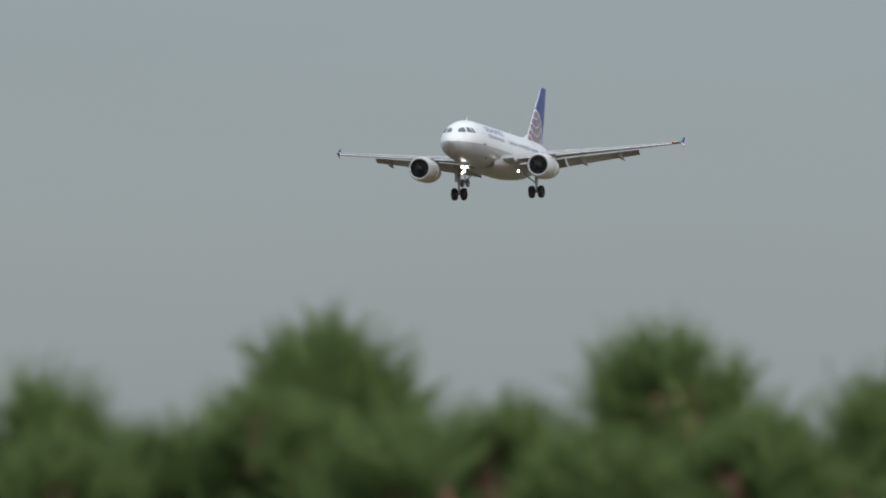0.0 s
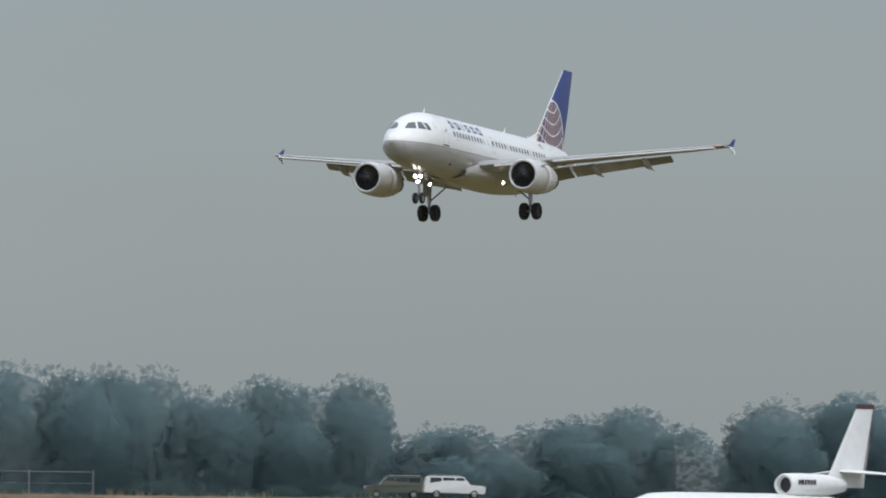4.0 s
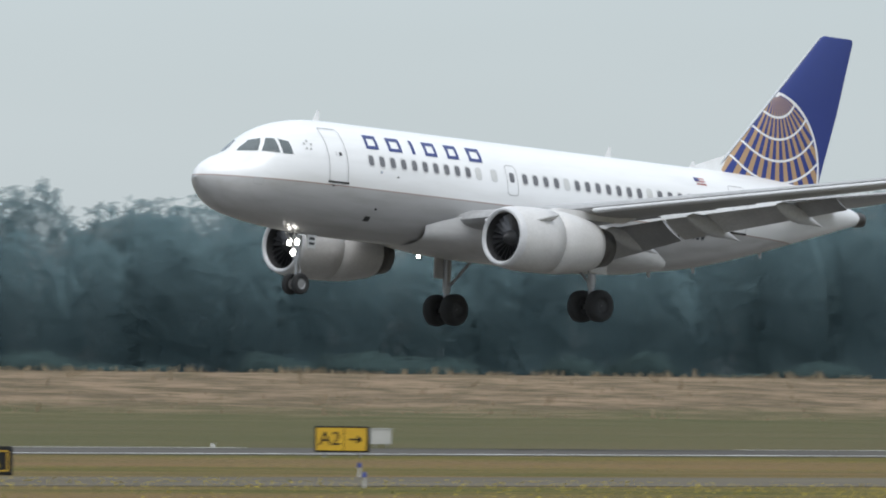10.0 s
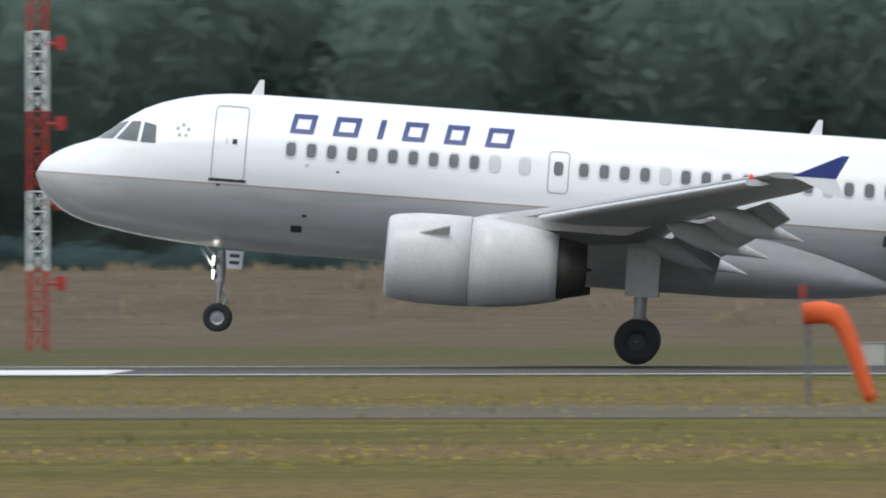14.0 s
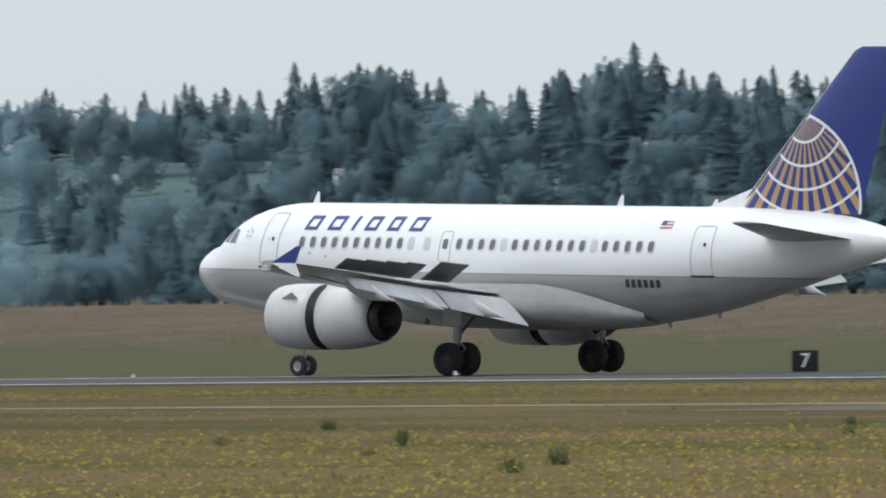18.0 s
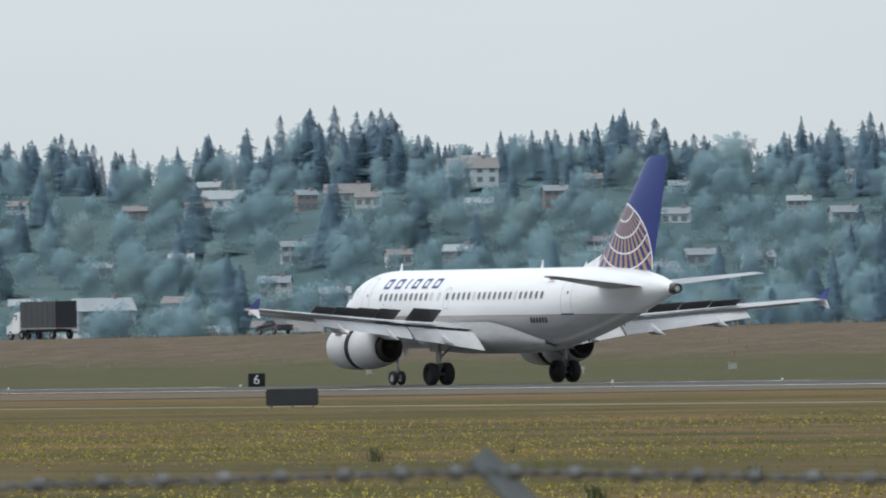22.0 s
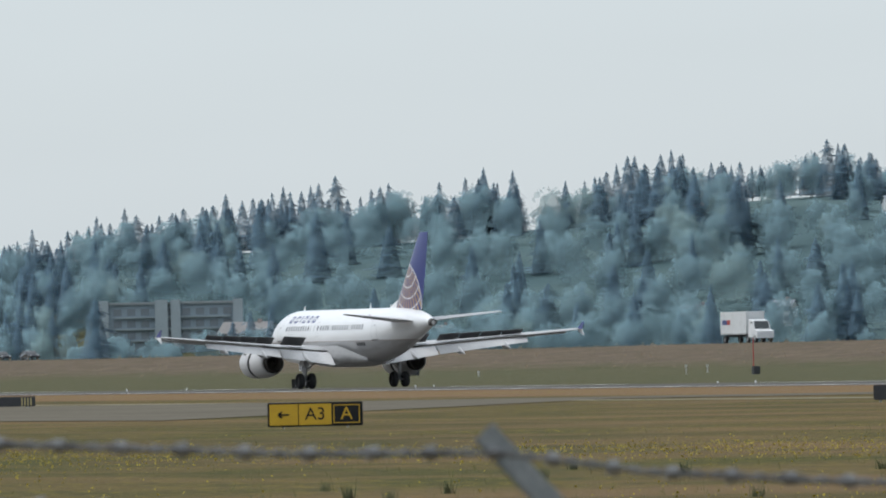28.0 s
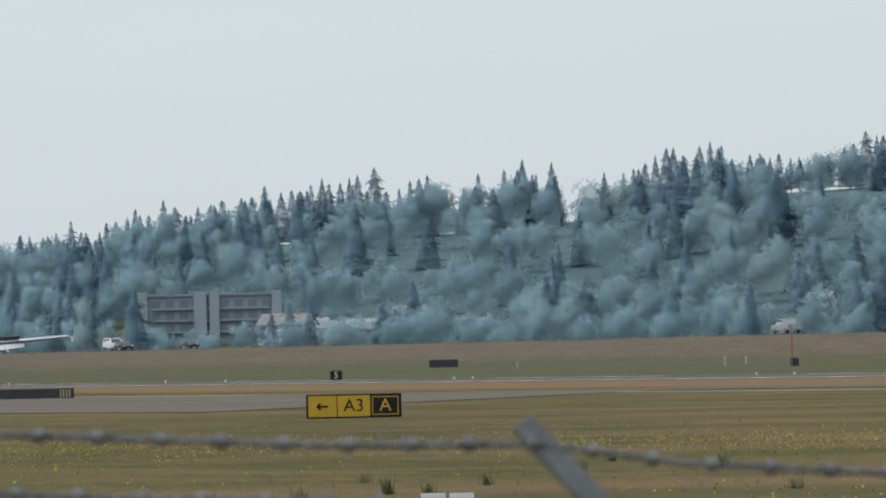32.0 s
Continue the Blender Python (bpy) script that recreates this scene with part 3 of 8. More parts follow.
def trunk_quads(height, r):
    """A tapered five-sided trunk as quads."""
    out = []
    for k in range(5):
        a, b = 2 * math.pi * k / 5, 2 * math.pi * (k + 1) / 5
        lo = [np.array([math.cos(t) * r, math.sin(t) * r, -1.0]) for t in (a, b)]
        hi = [np.array([math.cos(t) * r * 0.35, math.sin(t) * r * 0.35, height * 0.75]) for t in (a, b)]
        out.append(np.stack([lo[0], lo[1], hi[1], hi[0]]))
    return np.stack(out)


def quads_object(name, quads, materials, indices=None, parent=None):
    q = np.concatenate(quads) if isinstance(quads, list) else quads
    n = len(q)
    me = bpy.data.meshes.new(name)
    me.vertices.add(n * 4), me.loops.add(n * 4), me.polygons.add(n)
    me.vertices.foreach_set("co", np.ascontiguousarray(q[:, :, :3]).reshape(-1).astype(np.float32))
    me.loops.foreach_set("vertex_index", np.arange(n * 4, dtype=np.int32))
    me.polygons.foreach_set("loop_start", np.arange(0, n * 4, 4, dtype=np.int32))
    for mt in materials:
        me.materials.append(mt)
    if indices is not None:
        me.polygons.foreach_set("material_index", np.asarray(indices, dtype=np.int32))
    me.update(calc_edges=True)
    if q.shape[2] == 6:
        me.polygons.foreach_set("use_smooth", np.ones(n, dtype=bool))
        at = me.attributes.new("custom_normal", "FLOAT_VECTOR", "CORNER")
        at.data.foreach_set("vector", np.ascontiguousarray(q[:, :, 3:]).reshape(-1).astype(np.float32))
    ob = new(name, me)
    if parent:
        ob.parent = parent
    return ob


def placed(q, x, y, z, s, rz, sz=None):
    c, d = math.cos(rz), math.sin(rz)
    m = np.array([[c, -d, 0], [d, c, 0], [0, 0, 1]])
    co = q[:, :, :3] @ m.T * np.array([s, s, sz or s]) + np.array([x, y, z])
    return np.concatenate([co, q[:, :, 3:] @ m.T], 2)


def blob(rng, c, r, away, n=7, m=4):
    """A closed lumpy mass."""
    ph = rng.uniform(0, 6.28, 3)
    lump = rng.uniform(0.84, 1.16, (n, m + 1))
    lump[:, 0], lump[:, m] = lump[0, 0], lump[0, m]
    qs, ns = [], []

    def pt(i, j):
        a, b = 2 * math.pi * (i % n) / n + ph[2], math.pi * j / m
        k = r * lump[i % n, j]
        d = np.array([math.sin(b) * math.cos(a), math.sin(b) * math.sin(a), math.cos(b)])
        return c + d * k, d * 0.8 + away * 0.55

    for i in range(n):
        for j in range(m):
            p = [pt(i, j), pt(i + 1, j), pt(i + 1, j + 1), pt(i, j + 1)]
            qs.append(np.stack([k[0] for k in p])), ns.append(np.stack([k[1] for k in p]))
    return leafed(np.stack(qs), np.stack(ns))


def full_tree(rng, height, width, lobes, leaves, size, grid=(9, 6), inner=0.84):
    """Broadleaf tree: a lobed crown from the ground up, its inner mass under a shallow ragged coat of leaf sprays."""
    way = unit(rng.normal(size=(lobes, 3)) + np.array([0, 0, 0.25]))
    big, sharp = rng.uniform(0.10, 0.26, lobes), rng.uniform(5.0, 14.0, lobes)
    semi = np.array([width * 0.5, width * 0.5, height * 0.5])

    def reach(d):
        bump = big * np.exp(-sharp * (1 - d @ way.T))
        r = 0.80 + bump.max(-1)
        # fuller below than above
        return r * np.where(d[..., 2] < 0, 1.0 + 0.22 * np.minimum(1, -d[..., 2] * 2) * (1 - d[..., 2] ** 2) ** 0.5, 1.0)

    def at(d, k):
        return d * (reach(d) * k)[..., None] * semi + np.array([0, 0, height * 0.5])

    n, m = grid
    a, b = np.meshgrid(2 * math.pi * np.arange(n + 1) / n, math.pi * np.arange(m + 1) / m, indexing="ij")
    d = np.stack([np.sin(b) * np.cos(a), np.sin(b) * np.sin(a), np.cos(b)], -1)
    p = at(d, np.full(d.shape[:2], inner))
    hull = np.stack([p[:-1, :-1], p[1:, :-1], p[1:, 1:], p[:-1, 1:]], 2).reshape(-1, 4, 3)
    turn = np.stack([d[:-1, :-1], d[1:, :-1], d[1:, 1:], d[:-1, 1:]], 2).reshape(-1, 4, 3)
    d = unit(rng.normal(size=(leaves, 3)) + np.array([0, 0, 0.15]))
    c = at(d, rng.uniform(inner - 0.02, 1.0, leaves))
    spray = rng.random(leaves) < 0.35
    face = unit(d * 0.8 + rng.normal(size=(leaves, 3)) * 0.55)
    u = unit(np.cross(face, rng.normal(size=(leaves, 3))))
    # sprays stand out from the crown, upwards and outwards
    u[spray] = unit(d[spray] + rng.normal(size=(spray.sum(), 3)) * 0.45 + np.array([0, 0, 0.5]))
    v = unit(np.cross(unit(rng.normal(size=(leaves, 3))), u))
    s = (size * rng.uniform(0.5, 1.35, leaves))[:, None]
    wide = np.where(spray, 0.42, 0.7)[:, None]
    q = np.stack([c - u * s, c - v * s * wide, c + u * s, c + v * s * wide], 1)
    tree = np.concatenate([leafed(hull, turn.copy()), leafed(q, np.repeat(d[:, None], 4, 1).copy())])
    tree[:, :, 2] *= height / tree[:, :, 2].max()
    return tree


def full_fir(rng, height, width):
    """Fir: a slim inner mass inside ragged drooping boughs."""
    n = 7
    cone, nor = [], []
    for j in range(4):
        f0, f1 = 0.02 + 0.22 * j, 0.02 + 0.22 * (j + 1)
        for i in range(n):
            q, w = [], []
            for f, k in ((f0, i), (f0, i + 1), (f1, i + 1), (f1, i)):
                a = 2 * math.pi * k / n
                r = width * 0.30 * (1 - f) ** 0.8
                q.append((r * math.cos(a), r * math.sin(a), height * f)), w.append((math.cos(a), math.sin(a), 0.35))
            cone.append(np.array(q)), nor.append(np.array(w))
    return np.concatenate([leafed(np.stack(cone), np.stack(nor)), conifer(rng, height, width, 105)])


RNG = np.random.default_rng(7)
OAKS = [full_tree(RNG, 17, 10.5, 26, 2000, 0.36) for _ in range(7)]
EAST_TREES = [full_tree(RNG, 17, 9.5, 22, 1250, 0.42) for _ in range(7)]
BACK = [full_tree(RNG, 17, 10, 18, 700, 0.45) for _ in range(6)]
BUSHES = [full_tree(RNG, 5, 8, 16, 520, 0.34) for _ in range(5)]
FAR_OAKS = [full_tree(RNG, 13, RNG.uniform(7.5, 10.5), 9, 95, 0.95, (7, 4), 0.76) for _ in range(10)]
FIRS = [full_fir(RNG, RNG.uniform(23, 28), RNG.uniform(10, 15)) for _ in range(10)]
# how high the wood's tops rise over the eye, in degrees, by bearing east
WOOD_AZ = (-21, 10, 20, 22, 24, 26.7, 30, 34.5, 35.1, 35.8, 36.8, 37.6, 41.5, 43, 48.8, 52, 57, 58.2, 59.8, 60.7, 60.95, 61.2, 61.42, 61.52, 62, 65, 66.4, 67.1, 67.6, 68.2, 69.3, 70.1, 72, 77)
WOOD_UP = (2.4, 2.4, 2.05, 1.74, 1.57, 1.74, 1.68, 1.70, 1.6, 1.73, 1.58, 1.47, 1.04, 1.0, 1.14, 1.10, 1.0, 0.89, 0.84, 0.76, 0.98, 1.0, 0.96, 0.70, 0.82, 0.85, 0.72, 0.74, 0.46, 0.57, 0.65, 0.70, 0.62, 0.55)


def river_wood():
    """Cottonwoods along the river behind the road, in stands."""
    stands = {}
    az = -21.0
    while az < 77:
        az += 0.60 if az < 20 else 0.52 if az < 40 else 0.44
        for row, d in enumerate((563, 578, 600)):
            a2 = az + RNG.uniform(-0.25, 0.25)
            p = on_bank(a2, d + RNG.uniform(-6, 6))
            up = math.tan(radians(float(np.interp(a2, WOOD_AZ, WOOD_UP)))) * math.hypot(p.x, p.y) + 2.7 - p.z
            high = up * (RNG.uniform(0.76, 1.0), RNG.uniform(0.94, 1.08), RNG.uniform(1.0, 1.1))[row]
            s = high / 17
            kinds = BACK if row == 2 else OAKS if a2 < 20 else EAST_TREES
            q = placed(kinds[RNG.integers(len(kinds))], p.x, p.y, p.z - 0.4, max(1.0, s) * RNG.uniform(0.95, 1.25) * (1.3 if row == 2 else 1.0), RNG.uniform(0, 6.28), s)
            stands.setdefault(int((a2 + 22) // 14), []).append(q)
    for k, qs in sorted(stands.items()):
        # stands farther off take the haze-tinted leaf colour
        ob = quads_object("riverside_wood", qs, [LEAF if k < 4 else HAZE_TINT_LEAF])
        tagged(ob, "dense dark green cottonwoods along the river, farther ones tinted with haze", "trees", "riverside woods", "stuff")


def understorey():
    """Bushes and low growth closing the foot of the wood."""
    qs, east = [], []
    for k in range(640):
        az = -22 + 99 * (k + RNG.random()) / 640
        p = on_bank(az, RNG.uniform(538, 557))
        q = placed(BUSHES[RNG.integers(5)], p.x, p.y, p.z - 0.6, RNG.uniform(0.8, 1.4), RNG.uniform(0, 6.28), RNG.uniform(0.4, 1.1))
        (east if az > 20 else qs).append(q)
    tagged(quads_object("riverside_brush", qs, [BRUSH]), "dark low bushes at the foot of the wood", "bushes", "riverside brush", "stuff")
    tagged(quads_object("riverside_brush", east, [BRUSH]), "dark low bushes at the foot of the eastern wood", "bushes", "riverside brush", "stuff")


# how high the ridge's treetops rise over the eye, in degrees, by bearing west
RIDGE_AZ = (20, 27, 33, 37, 41, 41.7, 42.4, 43.1, 43.8, 46, 47.5, 49.4, 50.2, 50.9, 52.1, 53.7, 55.2, 57.9, 58.4, 59, 60, 60.4, 61.2, 61.7, 62.2, 63.7, 65, 66.6, 67.2, 67.6, 68.1, 68.6, 69.1, 70.6, 72, 76)
RIDGE_UP = (1.0, 1.38, 1.40, 1.44, 1.25, 1.47, 1.17, 1.42, 1.25, 1.22, 1.36, 1.25, 1.27, 1.1, 1.35, 1.22, 1.15, 1.2, 1.04, 1.27, 1.08, 1.30, 1.24, 1.04, 1.18, 1.12, 1.2, 0.98, 1.17, 1.01, 1.13, 0.94, 1.0, 0.89, 0.65, 0.3)


def hill_range(az):
    return float(np.interp(az, (20, 31, 48, 63, 84), (1900, 2000, 2600, 3000, 3200)))


# houses on the hillside: bearing west, share of the way down from the ridge, width, style; the large ones first, then the streets between them
HOUSES = [(70.44, 0.74, 22, 1), (70.20, 0.72, 14, 1), (69.98, 0.73, 20, 1), (46.9, 0.16, 17, 0), (48.2, 0.13, 16, 1), (50.5, 0.62, 22, 1), (55.0, 0.35, 20, 2), (57.5, 0.10, 20, 2), (58.9, 0.62, 22, 2), (59.9, 0.22, 22, 1), (60.6, 0.25, 20, 2), (61.3, 0.27, 18, 1),
          (62.0, 0.75, 24, 2), (64.3, 0.72, 20, 2), (60.9, 0.85, 20, 0), (66.25, 0.16, 27, 2), (66.75, 0.20, 16, 1), (70.3, 0.70, 13, 1), (69.75, 0.68, 13, 1), (66.2, 0.72, 14, 3)]
STREETS = np.random.default_rng(11)
for first, last, down, count in ((45, 51, 0.16, 6), (46, 52, 0.4, 6), (51.5, 57, 0.2, 7), (52, 57, 0.5, 7), (57, 62.5, 0.16, 6), (57.5, 63, 0.33, 12), (58, 65, 0.52, 13), (60, 65.5, 0.70, 13), (60.5, 65, 0.86, 12), (43, 46, 0.35, 3), (65, 71.5, 0.7, 5)):
    for k in range(count - 1):
        HOUSES.append((first + (last - first) * (k + STREETS.uniform(0.1, 0.9)) / count, down + STREETS.uniform(-0.05, 0.05), STREETS.uniform(9, 13), int(STREETS.integers(0, 4))))


def hill_place(az, f):
    r = hill_range(az) - 640 * f
    x, y = -r * math.sin(radians(az)), r * math.cos(radians(az))
    return x, y, ground_at(x, y), r


def ridge_high(az, r, z):
    """Height of a tree whose top meets the ridge's outline."""
    return min(max(math.tan(radians(float(np.interp(az, RIDGE_AZ, RIDGE_UP)))) * r + 2.3 - z, 9.0), 31.0) * 1.1


def hillside():
    """Firs and broadleaf trees over the hill across the river, with gaps round the houses."""
    firs, oaks, pale = {}, {}, []
    for k in range(5800):
        az = 19 + 59 * RNG.random() ** 0.75
        f = RNG.random() ** 0.9
        top = k % 4 == 0
        if top:
            f = RNG.uniform(-0.03, 0.10)
        top = f < 0.14
        x, y, z, r = hill_place(az, f)
        blocked = open_view = False
        for hk, (ha, hf, hw, _) in enumerate(HOUSES):
            hr = hill_range(ha) - 640 * hf
            if abs(az - ha) < math.degrees(hw * 0.5 / hr) + 0.01 and -14 < hr - r < 55:
                blocked = True
                open_view = hk < 17
                break
        if 70.35 < az < 71.45 and 0.60 < f < 0.86:
            blocked = True
        fir = RNG.random() < (0.72 if top else 0.18 if 42 < az < 66 else 0.55 if az < 42 else 0.26)
        if blocked:
            if RNG.random() < (0.7 if open_view else 0.25):
                continue
            fir = False
        key = int(az // 5)
        if fir:
            s = RNG.uniform(0.55, 0.85) * (1.12 if az < 42 else 0.92)
            if top:
                s = ridge_high(az, r, z) / 26 * RNG.uniform(0.72, 1.05)
            firs.setdefault(key, []).append(placed(FIRS[RNG.integers(10)], x, y, z - 0.5, s * RNG.uniform(1.1, 1.9), RNG.uniform(0, 6.28), s))
        else:
            s = RNG.uniform(0.7, 1.3) * (0.55 if blocked else 1)
            if top:
                s = ridge_high(az, r, z) / 13 * RNG.uniform(0.6, 0.92)
            q = placed(FAR_OAKS[RNG.integers(10)], x, y, z - 0.8, min(s, 1.25) * RNG.uniform(0.9, 1.35), RNG.uniform(0, 6.28), s)
            if RNG.random() < 0.12 and az > 45:
                pale.append(q)
            else:
                oaks.setdefault(key, []).append(q)
    # where the hill lies nearer, the leaf colour holds less painted haze
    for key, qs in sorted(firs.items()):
        tagged(quads_object("hillside_firs", qs, [HAZY_FIR if key > 8 else NEAR_HAZE_FIR]), "firs on the far hillside, haze put into their blue-green", "trees", "hillside woods", "stuff")
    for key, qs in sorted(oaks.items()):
        tagged(quads_object("hillside_broadleaf", qs, [HAZY_LEAF if key > 8 else NEAR_HAZE_LEAF]), "broadleaf trees on the far hillside, haze put into their dull green", "trees", "hillside woods", "stuff")
    tagged(quads_object("hillside_broadleaf", pale, [HAZY_PALE]), "paler trees on the far hillside, haze put into their green", "trees", "hillside woods", "stuff")


def skyline_firs():
    """Tall firs that stand singly along the ridge."""
    for k in range(170):
        az = 22 + 52 * (k + RNG.random()) / 170
        x, y, z, r = hill_place(az, RNG.uniform(-0.02, 0.05))
        q = FIRS[k % 10]
        s = ridge_high(az, r, z) / 26 * RNG.uniform(0.88, 1.14)
        if 45 < az < 63 and math.sin(az * 5.1) + math.sin(az * 11.3) < 0.1:
            continue
        t = empty("fir_tree", x, y, z - 0.3, RNG.uniform(0, 360))
        crown = quads_object("crown", placed(q, 0, 0, 0, s * RNG.uniform(1.0, 1.7), 0, s), [HAZY_FIR if az > 45 else NEAR_HAZE_FIR], None, t)
        trunk = quads_object("trunk", trunk_quads(24 * s, 0.4 * s), [BARK], None, t)
        tagged(t, "tall fir standing above the ridge, haze put into its colour", "tree", "skyline firs")


def far_ridge():
    """A low wooded ridge far beyond the river, seen over the wood."""
    vs, fs = [], []
    n = 60
    for i in range(n):
        az = 52 + 14 * i / (n - 1)
        up = 30 * math.sin(math.pi * i / (n - 1)) ** 0.5 + 4 * math.sin(i * 1.3)
        for r, z in ((3300, -3.0), (3600, max(up, -1.0)), (3900, -3.0)):
            vs.append((r * math.sin(radians(az)), r * math.cos(radians(az)), z))
    for i in range(n - 1):
        for k in range(2):
            a = i * 3 + k
            fs.append((a, a + 3, a + 4, a + 1))
    # ridge and its firs wear the haze-tinted leaf colours
    tagged(mesh_object("backdrop", vs, fs, HAZY_LEAF, smooth=True), "low wooded ridge tinted with distance haze", "ridge", kind="structure")
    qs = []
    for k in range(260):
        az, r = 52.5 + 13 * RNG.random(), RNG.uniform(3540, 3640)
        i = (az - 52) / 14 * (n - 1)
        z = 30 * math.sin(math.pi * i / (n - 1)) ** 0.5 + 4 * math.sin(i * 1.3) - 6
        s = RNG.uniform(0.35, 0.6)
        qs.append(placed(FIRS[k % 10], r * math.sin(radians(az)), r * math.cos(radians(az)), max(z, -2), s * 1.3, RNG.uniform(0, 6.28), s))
    tagged(quads_object("distant_firs", qs, [HAZY_FIR]), "firs along the distant ridge", "trees", "distant woods", "stuff")


river_wood()
understorey()
hillside()
skyline_firs()
far_ridge()

# ---- the airliner ----
MAIN = 16.11
TOP = ((0, 3.5), (0.15, 3.82), (0.45, 4.08), (0.9, 4.32), (1.55, 4.56), (2.1, 4.98), (2.75, 5.42), (3.6, 5.74), (4.5, 5.92), (5.6, 6.0), (8, 6.0), (26, 6.0), (28, 5.97), (30, 5.84), (32, 5.52), (33.4, 5.12), (33.84, 5.0))
BOT = ((0, 3.5), (0.15, 3.14), (0.45, 2.83), (0.9, 2.52), (1.55, 2.30), (2.1, 2.2), (2.75, 2.1), (3.6, 2.0), (4.5, 1.94), (5.6, 1.88), (8, 1.86), (21, 1.86), (22.5, 1.93), (24, 2.12), (26, 2.52), (28, 3.02), (30, 3.58), (32, 4.14), (33.4, 4.54), (33.84, 4.64))
HALF = ((0, 0.0), (0.15, 0.36), (0.45, 0.66), (0.9, 0.97), (1.55, 1.28), (2.1, 1.49), (2.75, 1.68), (3.6, 1.83), (4.5, 1.92), (5.6, 1.975), (22, 1.975), (24, 1.9), (26, 1.72), (28, 1.44), (30, 1.08), (32, 0.66), (33.4, 0.32), (33.84, 0.2))


def curve_at(pts, u):
    """Smooth reading of a profile of (station, value)."""
    xs, ys = zip(*pts)
    i = max(0, min(len(xs) - 2, next((k for k in range(len(xs) - 1) if u <= xs[k + 1]), len(xs) - 2)))
    h = xs[i + 1] - xs[i]

    def slope(k):
        if k == 0 or k == len(xs) - 1:
            return (ys[min(k + 1, len(xs) - 1)] - ys[max(k - 1, 0)]) / (xs[min(k + 1, len(xs) - 1)] - xs[max(k - 1, 0)])
        a, b = (ys[k] - ys[k - 1]) / (xs[k] - xs[k - 1]), (ys[k + 1] - ys[k]) / (xs[k + 1] - xs[k])
        return 0.0 if a * b <= 0 else 2 * a * b / (a + b)

    s = min(max((u - xs[i]) / h, 0.0), 1.0)
    return ((2 * s**3 - 3 * s**2 + 1) * ys[i] + (s**3 - 2 * s**2 + s) * h * slope(i) + (3 * s**2 - 2 * s**3) * ys[i + 1] + (s**3 - s**2) * h * slope(i + 1))


def skin(u, th, out=0.0):
    """A point of the fuselage at station u; th from the crown (0) down the left side (+) or right side (-)."""
    t, b, w = curve_at(TOP, u), curve_at(BOT, u), curve_at(HALF, u)
    zc, hh = (t + b) / 2, (t - b) / 2
    return Vector((u - MAIN, -(w + out) * math.sin(th), zc + (hh + out) * math.cos(th)))


def skin_z(u, z, side=1, out=0.0):
    t, b = curve_at(TOP, u), curve_at(BOT, u)
    c = (z - (t + b) / 2) / ((t - b) / 2)
    return skin(u, side * math.acos(max(-1.0, min(1.0, c))), out)


def skin_patch(outline, side=1, out=0.012, cols=4, rows=4):
    """A sheet on the skin over a four-cornered outline of (u, z): low front, low back, high back, high front."""
    (a, b, c, d) = [Vector((*p, 0)) for p in outline]
    vs = []
    for j in range(rows + 1):
        for i in range(cols + 1):
            p = a.lerp(b, i / cols).lerp(d.lerp(c, i / cols), j / rows)
            vs.append(skin_z(p.x, p.y, side, out))
    fs = [(j * (cols + 1) + i, j * (cols + 1) + i + 1, (j + 1) * (cols + 1) + i + 1, (j + 1) * (cols + 1) + i) for j in range(rows) for i in range(cols)]
    return vs, [f if side > 0 else f[::-1] for f in fs]


def skin_strip(points, width, side=1, out=0.012):
    """A thin line drawn on the skin through (u, z) points."""
    vs, fs = [], []
    for k, (u, z) in enumerate(points):
        u2, z2 = points[min(k + 1, len(points) - 1)]
        u1, z1 = points[max(k - 1, 0)]
        d = Vector((u2 - u1, z2 - z1)).normalized()
        nrm = Vector((-d.y, d.x)) * width / 2
        vs += [skin_z(u + nrm.x, z + nrm.y, side, out), skin_z(u - nrm.x, z - nrm.y, side, out)]
    for k in range(len(points) - 1):
        fs.append((2 * k, 2 * k + 1, 2 * k + 3, 2 * k + 2))
    return vs, fs


def rounded_loop(u0, u1, z0, z1, r, n=4):
    pts = []
    for cu, cz, a0 in ((u1 - r, z0 + r, -90), (u1 - r, z1 - r, 0), (u0 + r, z1 - r, 90), (u0 + r, z0 + r, 180)):
        for k in range(n + 1):
            a = radians(a0 + 90 * k / n)
            pts.append((cu + r * math.cos(a), cz + r * math.sin(a)))
    pts.append(pts[0])
    out = []
    for a, b in zip(pts, pts[1:]):
        k = max(1, int(math.hypot(b[0] - a[0], b[1] - a[1]) / 0.2))
        out += [(a[0] + (b[0] - a[0]) * i / k, a[1] + (b[1] - a[1]) * i / k) for i in range(k)]
    return out + [pts[0]]


def foil(chord, thick, n=9):
    """Section of a wing: (x, z) from the trailing edge over the top to the nose and back below."""
    up = []
    for k in range(n + 1):
        x = 0.5 * (1 + math.cos(math.pi * k / n))
        y = 5 * thick * (0.2969 * math.sqrt(x) - 0.126 * x - 0.3516 * x**2 + 0.2843 * x**3 - 0.1036 * x**4)
        up.append((x, y))
    return [(x * chord, y * chord * 1.1) for x, y in up] + [(x * chord, -y * chord * 0.8) for x, y in reversed(up[1:-1])]


